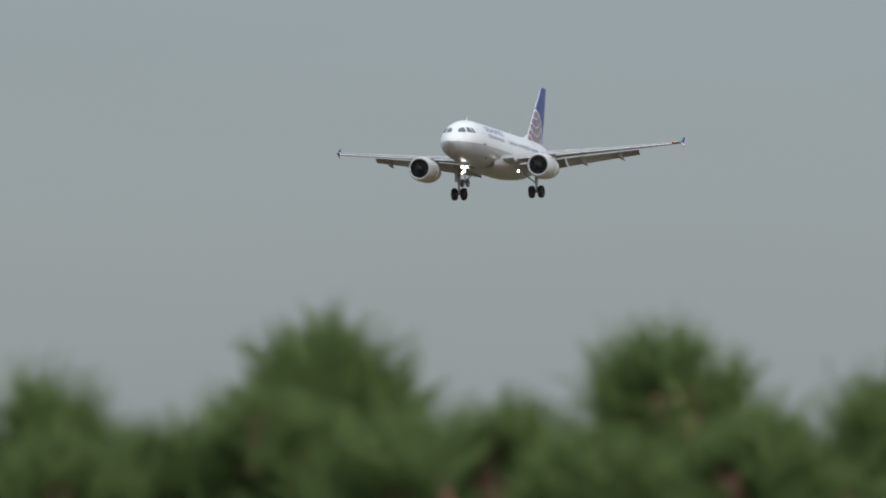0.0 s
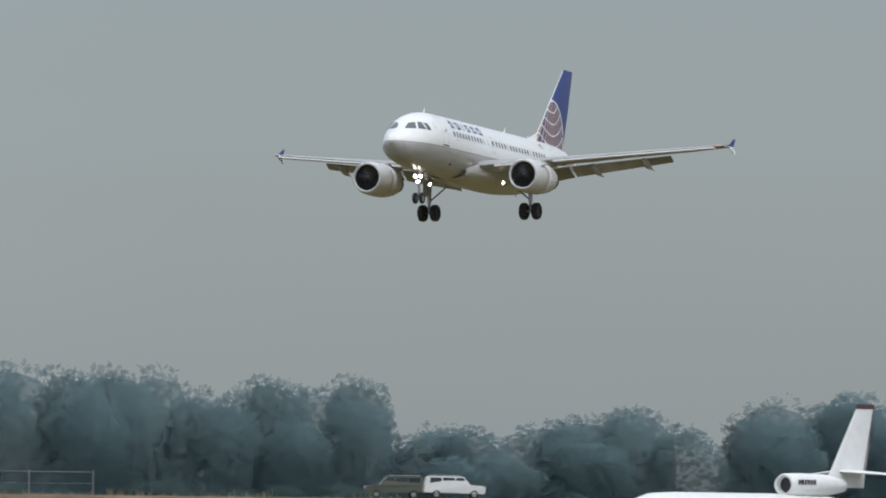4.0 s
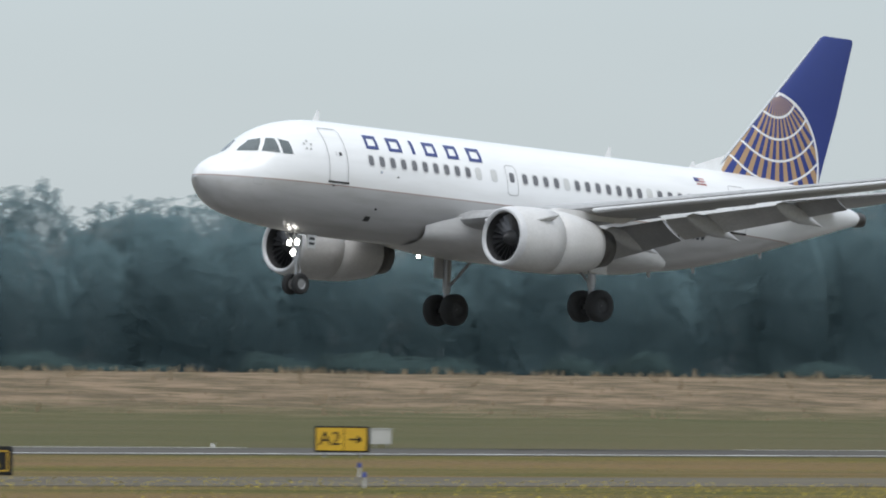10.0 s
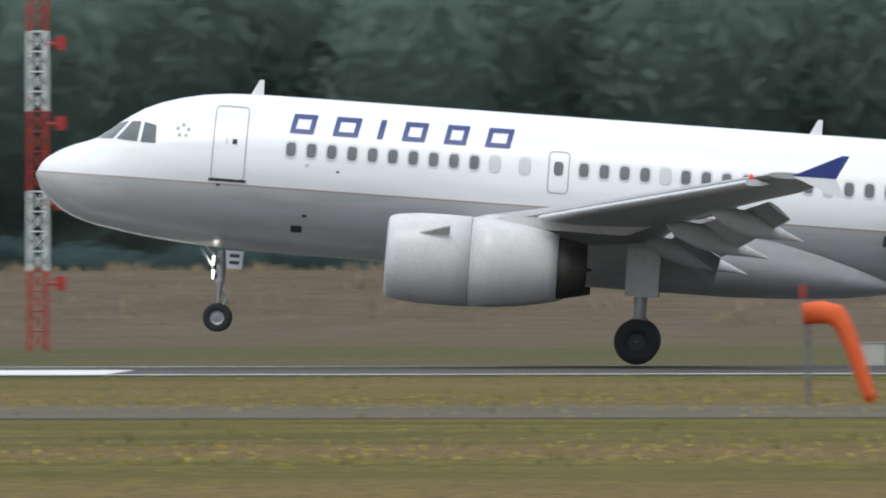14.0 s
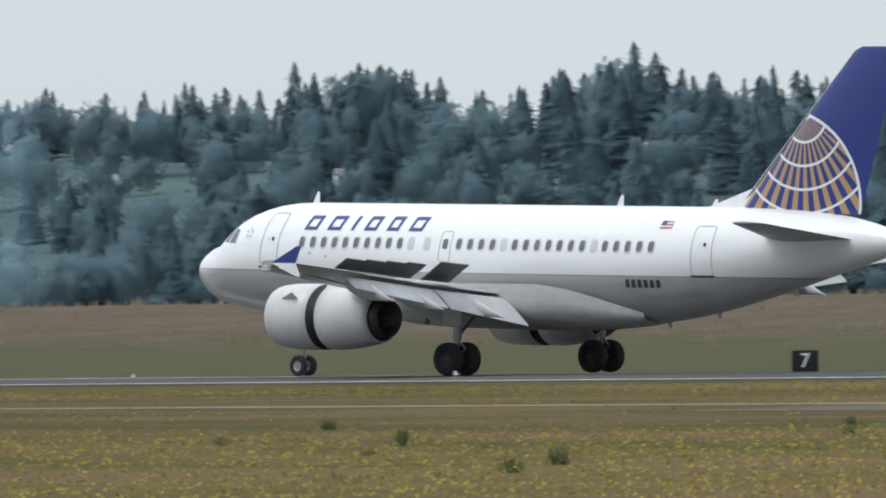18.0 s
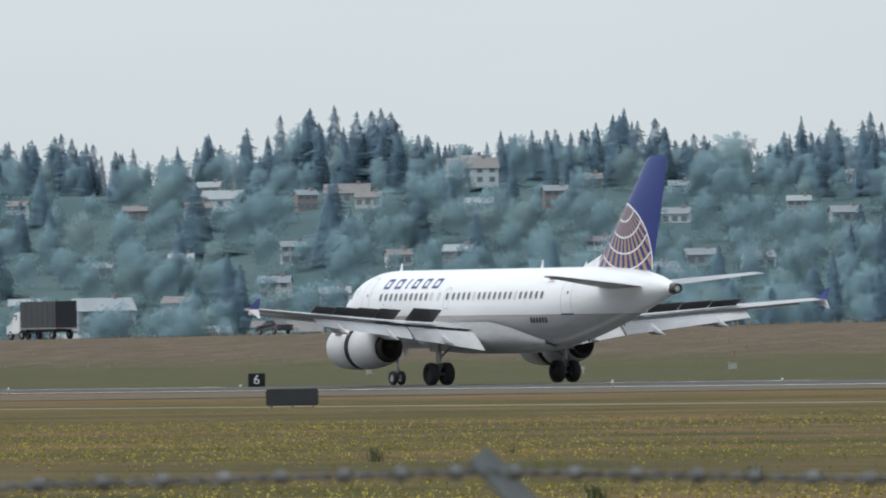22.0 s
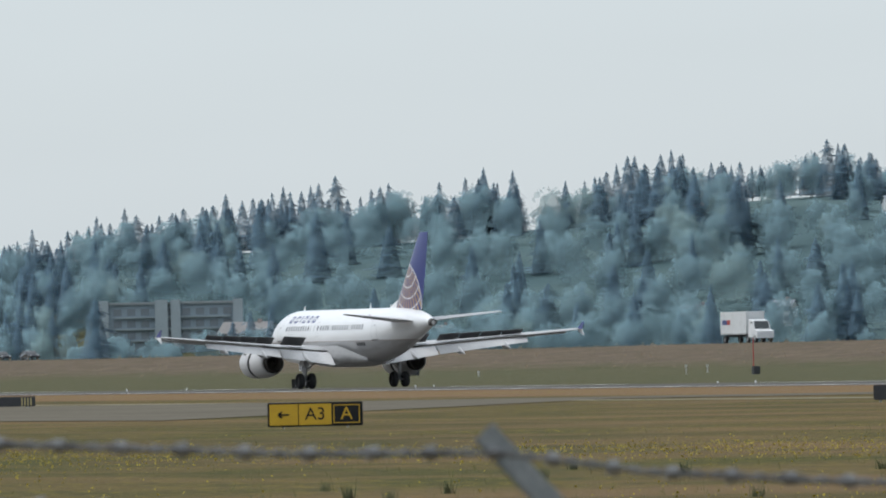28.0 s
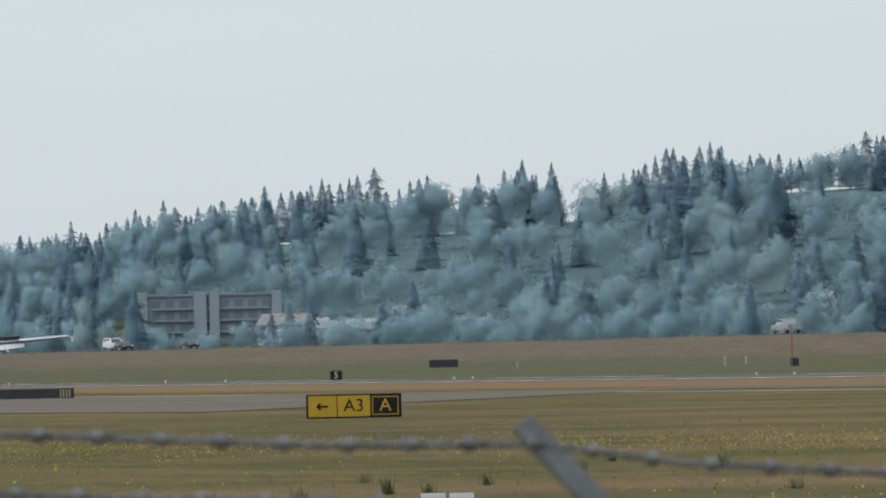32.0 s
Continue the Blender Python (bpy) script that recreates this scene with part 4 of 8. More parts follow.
def lofted(name, sections, material, parent, label="", upright=False):
    """Wing-like solid through sections of (nose x, span y, z, chord, thickness ratio)."""
    vs, fs = [], []
    n = 0
    for x, y, z, chord, th in sections:
        ring = foil(chord, th)
        n = len(ring)
        for a, b in ring:
            vs.append((x + a, b, z) if upright else (x + a, y, z + b))
    for i in range(len(sections) - 1):
        for k in range(n):
            fs.append((i * n + k, i * n + (k + 1) % n, (i + 1) * n + (k + 1) % n, (i + 1) * n + k))
    fs += [tuple(range(n))[::-1], tuple(range((len(sections) - 1) * n, len(sections) * n))]
    ob = mesh_object(name, vs, fs, material, parent, True, label)
    bm = bmesh.new()
    bm.from_mesh(ob.data)
    bmesh.ops.recalc_face_normals(bm, faces=bm.faces)
    for e in bm.edges:
        e.smooth = e.calc_face_angle(0) < radians(40)
    bm.to_mesh(ob.data)
    bm.free()
    return ob


AIRLINER = empty("airliner")
tagged(AIRLINER, "white twin-engine airliner with grey belly and blue tail, gear down", "airplane")


def build_fuselage():
    us = [0, 0.04, 0.15, 0.3, 0.5, 0.7, 0.95, 1.25, 1.55, 1.85, 2.1, 2.4, 2.75, 3.2, 3.7, 4.3, 5, 6] + [7 + k for k in range(16)] + [23 + 0.7 * k for k in range(15)] + [33.4, 33.84]
    n = 56
    vs, fs = [], []
    for u in us:
        vs += [skin(u, 2 * math.pi * k / n) for k in range(n)]
    for i in range(len(us) - 1):
        for k in range(n):
            fs.append((i * n + k, i * n + (k + 1) % n, (i + 1) * n + (k + 1) % n, (i + 1) * n + k))
    fs.append(tuple(range((len(us) - 1) * n, len(us) * n)))
    body = mesh_object("fuselage", vs, [f[::-1] for f in fs], PAINT, AIRLINER, True)
    lathe_part("exhaust_pipe", [(-0.35, 0.30, 0), (0.0, 0.27, 0), (0.14, 0.25, 0), (0.14, 0.18, 0), (-0.2, 0.15, 0), (-0.2, 0.0, 0)], NOZZLE, AIRLINER, (33.78 - MAIN, 0, 4.82), 20, label="dark tail exhaust pipe")
    # wing-to-body fairing under the belly
    vs, fs = [], []
    st = [(9.9, 0.0), (10.5, 0.35), (11.4, 0.7), (13, 0.95), (16, 1.0), (18.3, 1.0), (19.6, 0.85), (20.7, 0.6), (21.6, 0.35), (22.2, 0.12), (22.5, 0.0)]
    m = 24
    for u, k_ in st:
        edge = float(np.interp(u, (9.9, 11, 13, 18.5, 20, 21.3, 22.5), (2.55, 2.95, 3.2, 3.25, 3.02, 2.66, 2.28)))
        low = curve_at(BOT, u) - 0.29 * k_
        wide = abs(skin_z(u, edge).y) + 0.02 + 0.22 * k_
        for k in range(m + 1):
            a = -0.5 * math.pi + math.pi * k / m
            vs.append((u - MAIN, wide * math.sin(a), edge - (edge - low) * max(math.cos(a), 0) ** 0.55))
    for i in range(len(st) - 1):
        for k in range(m):
            fs.append((i * (m + 1) + k, (i + 1) * (m + 1) + k, (i + 1) * (m + 1) + k + 1, i * (m + 1) + k + 1))
    mesh_object("belly_fairing", vs, fs, BELLY, AIRLINER, True, "smooth grey wing fairing")
    # flight-deck panes
    panes = (((2.12, 4.56), (2.68, 4.53), (2.74, 5.06), (2.50, 5.05)), ((2.78, 4.52), (3.18, 4.52), (3.16, 4.98), (2.84, 5.05)))
    for side in (1, -1):
        for o in panes:
            vs, fs = skin_patch(o, side, 0.014, 4, 4)
            mesh_object("flight_deck_window", vs, fs, SKY_TINT_GLASS, AIRLINER, True)
        vs, fs = skin_patch(((1.58, 4.53), (2.02, 4.56), (2.40, 5.05), (2.12, 4.96)), side, 0.014, 6, 6)
        mesh_object("windscreen", vs, fs, SKY_TINT_GLASS, AIRLINER, True)
    # cabin windows
    pitch, w, h = 0.533, 0.125, 0.182
    ring = [(w * math.copysign(abs(math.cos(a)) ** 0.6, math.cos(a)), h * math.copysign(abs(math.sin(a)) ** 0.6, math.sin(a))) for a in [2 * math.pi * k / 14 for k in range(14)]]
    first = 6.74
    for side in (1, -1):
        for k in range(33):
            if k in (12, 13):
                continue
            u = first + pitch * k + (0.0 if k < 11 else 0.25 if k == 11 else 0.2)
            if u > 23.75:
                break
            blind = k in (10, 11, 18, 26)
            vs = [skin_z(u, 4.60, side, 0.014)] + [skin_z(u + a * sc, 4.60 + b * sc, side, o) for sc, o in ((1.0, 0.014), (1.32, 0.010)) for a, b in ring]
            fs = [(0, i + 1, (i + 1) % 14 + 1) for i in range(14)] + [(i + 1, i + 15, (i + 1) % 14 + 15, (i + 1) % 14 + 1) for i in range(14)]
            ob = mesh_object("cabin_window", vs, [q if side > 0 else q[::-1] for q in fs], [BLIND if blind else PANE, RIM], AIRLINER)
            ob.data.polygons.foreach_set("material_index", [0] * 14 + [1] * 14)
    # doors: seams, sills and little panes
    for side in (1, -1):
        for u0, u1, z0, z1, nm in ((4.70, 5.56, 3.70, 5.62, "cabin_door"), (25.25, 26.12, 3.62, 5.34, "cabin_door"), (13.48, 14.01, 3.96, 5.04, "overwing_exit")):
            door = mesh_object(nm, *skin_strip(rounded_loop(u0, u1, z0, z1, 0.12), 0.028, side), SEAM, AIRLINER, label="outlined white cabin door")
            if nm == "cabin_door":
                mesh_object("sill", *skin_strip([(u0 - 0.06, z0 - 0.02), (u0 + 0.4, z0 - 0.02), (u1 + 0.06, z0 - 0.02)], 0.07, side, 0.02), DARK, door)
                mesh_object("door_pane", *skin_patch(((u0 + 0.50, 4.64), (u0 + 0.62, 4.64), (u0 + 0.62, 4.76), (u0 + 0.50, 4.76)), side, 0.016), DARK, door)
                mesh_object("door_handle", *skin_patch(((u0 + 0.34, 4.62), (u0 + 0.36, 4.62), (u0 + 0.36, 4.78), (u0 + 0.34, 4.78)), side, 0.016, 1, 2), SEAM, door)
            else:
                vs = [skin_z(13.74, 4.60, side, 0.016)] + [skin_z(13.74 + a, 4.60 + b, side, 0.016) for a, b in ring]
                mesh_object("door_pane", vs, [(0, i + 1, (i + 1) % 14 + 1) for i in range(14)], PANE, door)
    # airline lettering as plain slanted blocks, flag and registration bars
    u = 6.66
    for wl_ in (0.62, 0.66, 0.15, 0.60, 0.58, 0.66):
        if wl_ < 0.3:
            outer = [((u, 5.03), (u + wl_, 5.03), (u + wl_ + 0.09, 5.54), (u + 0.09, 5.54))]
        else:
            s_ = 0.13
            outer = [((u, 5.03), (u + wl_, 5.03), (u + wl_ + 0.02, 5.15), (u + 0.02, 5.15)), ((u + 0.07, 5.42), (u + wl_ + 0.07, 5.42), (u + wl_ + 0.09, 5.54), (u + 0.09, 5.54)),
                     ((u + 0.02, 5.15), (u + s_ + 0.02, 5.15), (u + s_ + 0.07, 5.42), (u + 0.07, 5.42)), ((u + wl_ - s_ + 0.02, 5.15), (u + wl_ + 0.02, 5.15), (u + wl_ + 0.07, 5.42), (u + wl_ - s_ + 0.07, 5.42))]
        vs, fs = [], []
        for o in outer:
            v2, f2 = skin_patch(o, 1, 0.014)
            fs += [tuple(i + len(vs) for i in q) for q in f2]
            vs += v2
        mesh_object("painted_block", vs, fs, NAVY, AIRLINER, label="plain dark blue painted frame")
        u += wl_ + 0.50
    for k in range(6):
        a = 22.3 + 0.27 * k
        mesh_object("registration_bar", *skin_patch(((a, 3.18), (a + 0.17, 3.18), (a + 0.2, 3.46), (a + 0.03, 3.46)), 1, 0.016, 2, 2), CHARCOAL_INK, AIRLINER)
    for k in range(5):
        z = 5.24 + 0.055 * k
        mesh_object("flag_stripe", *skin_patch(((23.55, z), (24.1, z), (24.12, z + 0.03), (23.57, z + 0.03)), 1, 0.016, 2, 1), RED if k % 2 == 0 else WHITE, AIRLINER)
    mesh_object("flag_field", *skin_patch(((23.55, 5.36), (23.78, 5.36), (23.8, 5.5), (23.57, 5.5)), 1, 0.02, 2, 2), NAVY, AIRLINER)
    # small round emblem behind the flight deck
    for k in range(5):
        a = 2 * math.pi * k / 5 + 0.3
        uu, zz = 3.88 + 0.15 * math.cos(a), 4.90 + 0.15 * math.sin(a)
        mesh_object("emblem_mark", *skin_patch(((uu - 0.05, zz - 0.05), (uu + 0.05, zz - 0.03), (uu + 0.02, zz + 0.05), (uu - 0.04, zz + 0.02)), 1, 0.016, 1, 1), SEAM, AIRLINER)
    mesh_object("service_panel", *skin_strip(rounded_loop(1.60, 1.95, 3.34, 3.56, 0.05), 0.03, 1), SEAM, AIRLINER)
    for uu, zz, s in ((7.2, 2.9, 0.06), (7.0, 2.55, 0.14), (8.0, 4.1, 0.04), (4.9, 3.55, 0.05)):
        mesh_object("skin_port", *skin_patch(((uu - s, zz - s * 0.6), (uu + s, zz - s * 0.6), (uu + s, zz + s * 0.6), (uu - s, zz + s * 0.6)), 1, 0.014, 1, 1), DARK, AIRLINER)
    mesh_object("wing_light", *skin_patch(((7.14, 4.18), (7.24, 4.18), (7.24, 4.26), (7.14, 4.26)), 1, 0.014, 1, 1), BARE, AIRLINER)
    # blade antennas on the crown
    for uu, hgt in ((5.5, 0.42), (20.2, 0.42), (24.6, 0.3)):
        z = curve_at(TOP, uu) - 0.03
        lofted("blade_antenna", [(uu - MAIN, 0, z, 0.34, 0.1), (uu - MAIN + 0.22, 0, z + hgt, 0.12, 0.1)], WHITE, AIRLINER, upright=True)
    for uu in (10.5, 22.6, 24.9, 28.4):
        z = curve_at(BOT, uu) + 0.03
        lofted("drain_mast", [(uu - MAIN, 0, z, 0.25, 0.12), (uu - MAIN + 0.12, 0, z - 0.22, 0.12, 0.12)], SEAM, AIRLINER, upright=True)


CHARCOAL_INK = surface("dark_grey_lettering", (0.06, 0.062, 0.07), (0.05, 0.05, 0.055), 3, 0.5)
BELLY = surface("belly_grey", (0.58, 0.575, 0.57), (0.47, 0.465, 0.46), 0.7, 0.3, stretch=(0.3, 1, 1))


def build_tail():
    fin = lofted("tail_fin", [(25.85 - MAIN, 0, 5.8, 5.6, 0.10), (28.6 - MAIN, 0, 8.7, 3.75, 0.10), (31.2 - MAIN, 0, 11.45, 1.85, 0.10), (31.5 - MAIN, 0, 11.58, 1.5, 0.06)], FIN, AIRLINER, "blue tail fin with a gold and white banded ball", True)
    vs = [(24.4 - MAIN, 0, 5.96), (26.6 - MAIN, 0.14, 5.9), (26.6 - MAIN, -0.14, 5.9), (26.75 - MAIN, 0, 6.72)]
    mesh_object("fin_fillet", vs, [(0, 1, 3), (0, 3, 2), (1, 2, 3), (0, 2, 1)], WHITE, AIRLINER)
    # pale bare leading edge
    bm = bmesh.new()
    rod(bm, (25.9 - MAIN, 0, 5.9), (31.22 - MAIN, 0, 11.45), 0.06, 0.035)
    part("leading_edge", bm, BARE, fin, "bare metal leading edge")
    for s in (1, -1):
        stab = lofted("tailplane", [(27.9 - MAIN, -s * 0.7, 4.95, 3.7, 0.10), (30.9 - MAIN, -s * 6.1, 5.52, 1.45, 0.09), (31.2 - MAIN, -s * 6.22, 5.53, 1.05, 0.05)], WING_GREY, AIRLINER)
        bm = bmesh.new()
        rod(bm, (28.0 - MAIN, -s * 0.75, 4.96), (30.95 - MAIN, -s * 6.1, 5.52), 0.05, 0.03)
        part("leading_edge", bm, BARE, stab)


def wing_z(v):
    return 2.78 + (abs(v) - 1.0) * 0.088


def wing_le(v):
    return 10.75 + (abs(v) - 1.0) * 0.525 - MAIN


def wing_te(v):
    return float(np.interp(abs(v), (1.0, 6.4, 17.0), (17.7, 18.0, 20.75))) - MAIN


WINGS, SPOILERS, SLEEVES, GEARS = [], [], [], []


def build_wing(s):
    """s = 1: left wing (towards the camera), -1: right."""
    root = Vector((0, -s * 1.6, 2.7))
    secs = []
    for v in (1.0, 2.2, 4.2, 6.4, 10, 14, 16.6, 16.95):
        x0, x1 = wing_le(v), wing_te(v)
        cut = 0.80 if v < 13.2 else 1.0
        secs.append((x0, -s * v, wing_z(v), (x1 - x0) * cut, float(np.interp(v, (1, 6.4, 17), (0.15, 0.115, 0.105))) / cut * (0.9 if cut < 1 else 1)))
    wing = lofted("wing", secs, WING_GREY, AIRLINER, "long swept grey wing")
    for ver in wing.data.vertices:
        ver.co -= root
    wing.location = root
    off = -root

    def child(ob):
        ob.location = off
        return ob

    # bright slat along the leading edge, drooped
    slat = []
    for v in (2.9, 5.3, 6.5, 11, 16.4):
        slat.append((wing_le(v) - 0.26, -s * v, wing_z(v) - 0.16, 0.62, 0.30))
    child(lofted("slat", slat[2:], SLAT, wing, "pale drooped slat"))
    child(lofted("slat", slat[:2], SLAT, wing))
    # extended flaps, two panels a side
    for v0, v1 in ((2.05, 6.3), (6.45, 13.0)):
        rows = []
        for v in (v0, v1):
            c = (wing_te(v) - wing_le(v)) * 0.27
            rows.append((v, wing_te(v) - 0.72 * c, wing_z(v) - 0.16, c))
        vs, fs = [], []
        n = 0
        for v, x, z, c in rows:
            ring = foil(c, 0.13)
            n = len(ring)
            a = radians(34)
            vs += [(x + p * math.cos(a) + q * math.sin(a), -s * v, z - p * math.sin(a) + q * math.cos(a)) for p, q in ring]
        fs = [(k, (k + 1) % n, n + (k + 1) % n, n + k) for k in range(n)] + [tuple(range(n)), tuple(range(n, 2 * n))[::-1]]
        child(mesh_object("flap", vs, fs, FLAP, wing, True, "lowered pale grey flap"))
    # track fairings under the flaps
    for v, ln in ((4.4, 2.4), (8.0, 2.4), (11.4, 2.1)):
        vs, fs, _ = lathe([(0, 0.02), (0.3, 0.16), (0.9, 0.24), (ln * 0.6, 0.22), (ln * 0.9, 0.1), (ln + 0.35, 0.01)], 12)
        a = radians(14)
        x0, z0 = wing_te(v) - ln * 0.72, wing_z(v) - 0.30
        vs = [(x0 + x * math.cos(a) + z * math.sin(a), -s * v + y * 0.8, z0 - x * math.sin(a) + z * 1.3) for x, y, z in vs]
        child(mesh_object("flap_track_fairing", vs, fs, FLAP, wing, True))
    # spoiler panels on the upper skin, hinged at their front edge
    for v0, v1 in ((4.0, 5.9), (6.7, 8.2), (8.25, 9.75), (9.8, 11.3), (11.35, 12.8)):
        rows = []
        for v in (v0, v1):
            ch = wing_te(v) - wing_le(v)
            rows.append((wing_le(v) + ch * 0.64, -s * v, wing_z(v) + ch * 0.042))
        hinge = Vector(rows[0])
        ln = (wing_te((v0 + v1) / 2) - wing_le((v0 + v1) / 2)) * 0.225
        bm = bmesh.new()
        a, b = Vector((0, 0, 0)), Vector(rows[1]) - hinge
        pts = [a, a + Vector((ln, 0, -ln * 0.16)), b + Vector((ln, 0, -ln * 0.16)), b]
        lo = [bm.verts.new(p - Vector((0, 0, 0.0))) for p in pts]
        hi = [bm.verts.new(p + Vector((0, 0, 0.035))) for p in pts]
        bm.faces.new(lo), bm.faces.new(hi[::-1])
        for k in range(4):
            bm.faces.new((lo[k], hi[k], hi[(k + 1) % 4], lo[(k + 1) % 4]))
        bmesh.ops.recalc_face_normals(bm, faces=bm.faces)
        for fc in bm.faces:
            fc.material_index = 0 if fc.normal.z > 0.5 else 1
        sp = part("spoiler", bm, [FLAP, SPOILER], wing, "hinged grey spoiler panel with dark underside")
        sp.location = hinge + off
        SPOILERS.append((sp, hinge + off, (b if b.y > 0 else -b).normalized()))
    # wingtip fence, above and below the tip
    x = wing_te(17.0)
    z = wing_z(17.0)
    vs = [(x - 1.05, -s * 17.0, z), (x + 0.16, -s * 17.02, z + 0.58), (x + 0.34, -s * 17.05, z + 0.58), (x + 0.05, -s * 17.0, z), (x + 0.3, -s * 17.05, z - 0.45), (x + 0.12, -s * 17.02, z - 0.45)]
    top = [(a, b - s * 0.05, c) for a, b, c in vs]
    upper = [vs[0], vs[1], vs[2], vs[3], top[0], top[1], top[2], top[3]]
    lower = [vs[0], vs[5], vs[4], vs[3], top[0], top[5], top[4], top[3]]
    fbox = [(0, 1, 2, 3), (7, 6, 5, 4), (0, 4, 5, 1), (1, 5, 6, 2), (2, 6, 7, 3), (3, 7, 4, 0)]
    child(mesh_object("wingtip_fence", upper, fbox, BLUE, wing, label="blue upper wingtip fence"))
    child(mesh_object("wingtip_fence", lower, fbox, WHITE, wing, label="pale lower wingtip fence"))
    bm = bmesh.new()
    bmesh.ops.create_uvsphere(bm, u_segments=8, v_segments=6, radius=0.06, matrix=Matrix.Translation((wing_le(16.4) - 0.12, -s * 16.4, wing_z(16.4))))
    child(part("position_light", bm, RED_LAMP if s > 0 else WHITE, wing))
    WINGS.append((wing, root, s))


SLAT = surface("slat_metal", (0.62, 0.62, 0.63), (0.52, 0.52, 0.53), 1.5, 0.3)
FLAP = surface("flap_grey", (0.50, 0.50, 0.505), (0.40, 0.40, 0.405), 1.0, 0.4)


def build_engine(s):
    """Long cowl, bright lip, fan, reverser sleeve that slides aft, dark nozzle, pylon."""
    at = (9.55 - MAIN, -s * 5.8, 2.02)
    cowl = lathe_part("engine_cowl", [(0.55, 0.86, 1), (0.12, 0.88, 2), (0.0, 0.96, 2), (0.06, 1.04, 2), (0.25, 1.10, 0), (0.8, 1.16, 0), (1.5, 1.17, 0), (2.15, 1.16, 1), (2.2, 0.98, 1), (2.3, 0.96, 1)],
                      [NACELLE, DARK, SLAT], AIRLINER, at, 40, label="pale grey engine cowl with polished lip")
    vs, fs, _ = lathe([(0.55, 0.86), (0.56, 0.3), (0.30, 0.22), (0.12, 0.02)], 32)
    mesh_object("fan_disc", vs, fs, FAN, cowl, True)
    for k in range(22):
        a = 2 * math.pi * k / 22
        c, d = math.cos(a), math.sin(a)
        c2, d2 = math.cos(a + 0.22), math.sin(a + 0.22)
        mesh_object("fan_blade", [(0.50, 0.28 * c, 0.28 * d), (0.38, 0.85 * c, 0.85 * d), (0.53, 0.85 * c2, 0.85 * d2), (0.54, 0.28 * c2, 0.28 * d2)], [(0, 1, 2, 3)], FANBLADE, cowl)
    sleeve = lathe_part("reverser_sleeve", [(0.0, 0.95, 1), (0.0, 1.155, 0), (0.6, 1.14, 0), (1.3, 1.06, 0), (2.0, 0.93, 0), (2.25, 0.86, 0), (2.25, 0.80, 1), (1.6, 0.85, 1)],
                        [NACELLE, DARK], AIRLINER, (at[0] + 2.16, at[1], at[2]), 40, label="sliding grey reverser sleeve")
    SLEEVES.append((sleeve, Vector((at[0] + 2.16, at[1], at[2]))))
    lathe_part("core", [(1.2, 0.90, 0), (2.3, 0.93, 0), (3.6, 0.86, 0), (4.6, 0.78, 0), (5.15, 0.66, 0), (5.15, 0.58, 0), (4.4, 0.55, 0), (4.4, 0.3, 0), (5.3, 0.02, 0)], NOZZLE, AIRLINER, at, 32, label="scorched dark exhaust nozzle")
    lofted("pylon", [(at[0] + 1.5, at[1], at[2] + 0.95, 4.6, 0.09), (at[0] + 2.6, at[1], at[2] + 1.25, 4.2, 0.09)], NACELLE, AIRLINER, upright=True).location = (0, at[1], 0)
    bm = bmesh.new()
    pts = [(at[0] + 0.75, at[1] - s * 1.0 * 0.93, at[2] + 0.60), (at[0] + 1.6, at[1] - s * 0.95, at[2] + 0.64), (at[0] + 1.62, at[1] - s * 1.28, at[2] + 0.86)]
    lo = [bm.verts.new(p) for p in pts]
    hi = [bm.verts.new(Vector(p) + Vector((0, 0, 0.04))) for p in pts]
    bm.faces.new(lo), bm.faces.new(hi[::-1])
    for k in range(3):
        bm.faces.new((lo[k], hi[k], hi[(k + 1) % 3], lo[(k + 1) % 3]))
    bmesh.ops.recalc_face_normals(bm, faces=bm.faces)
    part("nacelle_strake", bm, NACELLE, cowl).location = (-at[0], -at[1], -at[2])


FAN = surface("fan_disc_dark", (0.05, 0.05, 0.055), (0.03, 0.03, 0.03), 5, 0.5)
FANBLADE = surface("fan_blade_metal", (0.12, 0.12, 0.125), (0.08, 0.08, 0.085), 5, 0.35, 0.7)


def wheel(parent, at, r, w, hub, rim=None):
    prof = [(-w * 0.30, 0.02, 1), (-w * 0.32, hub * 0.5, 1), (-w * 0.24, hub * 0.8, 1), (-w * 0.36, hub, 0), (-w * 0.5, hub * 1.15, 0), (-w * 0.5, r * 0.86, 0), (-w * 0.36, r * 0.97, 0), (-w * 0.12, r, 0), (w * 0.12, r, 0),
            (w * 0.36, r * 0.97, 0), (w * 0.5, r * 0.86, 0), (w * 0.5, hub * 1.15, 0), (w * 0.36, hub, 1), (w * 0.24, hub * 0.8, 1), (w * 0.32, hub * 0.5, 1), (w * 0.30, 0.02, 1)]
    return lathe_part("wheel", prof, [RUBBER, rim or STEEL], parent, at, 36, "y", "black tyre on a steel hub")


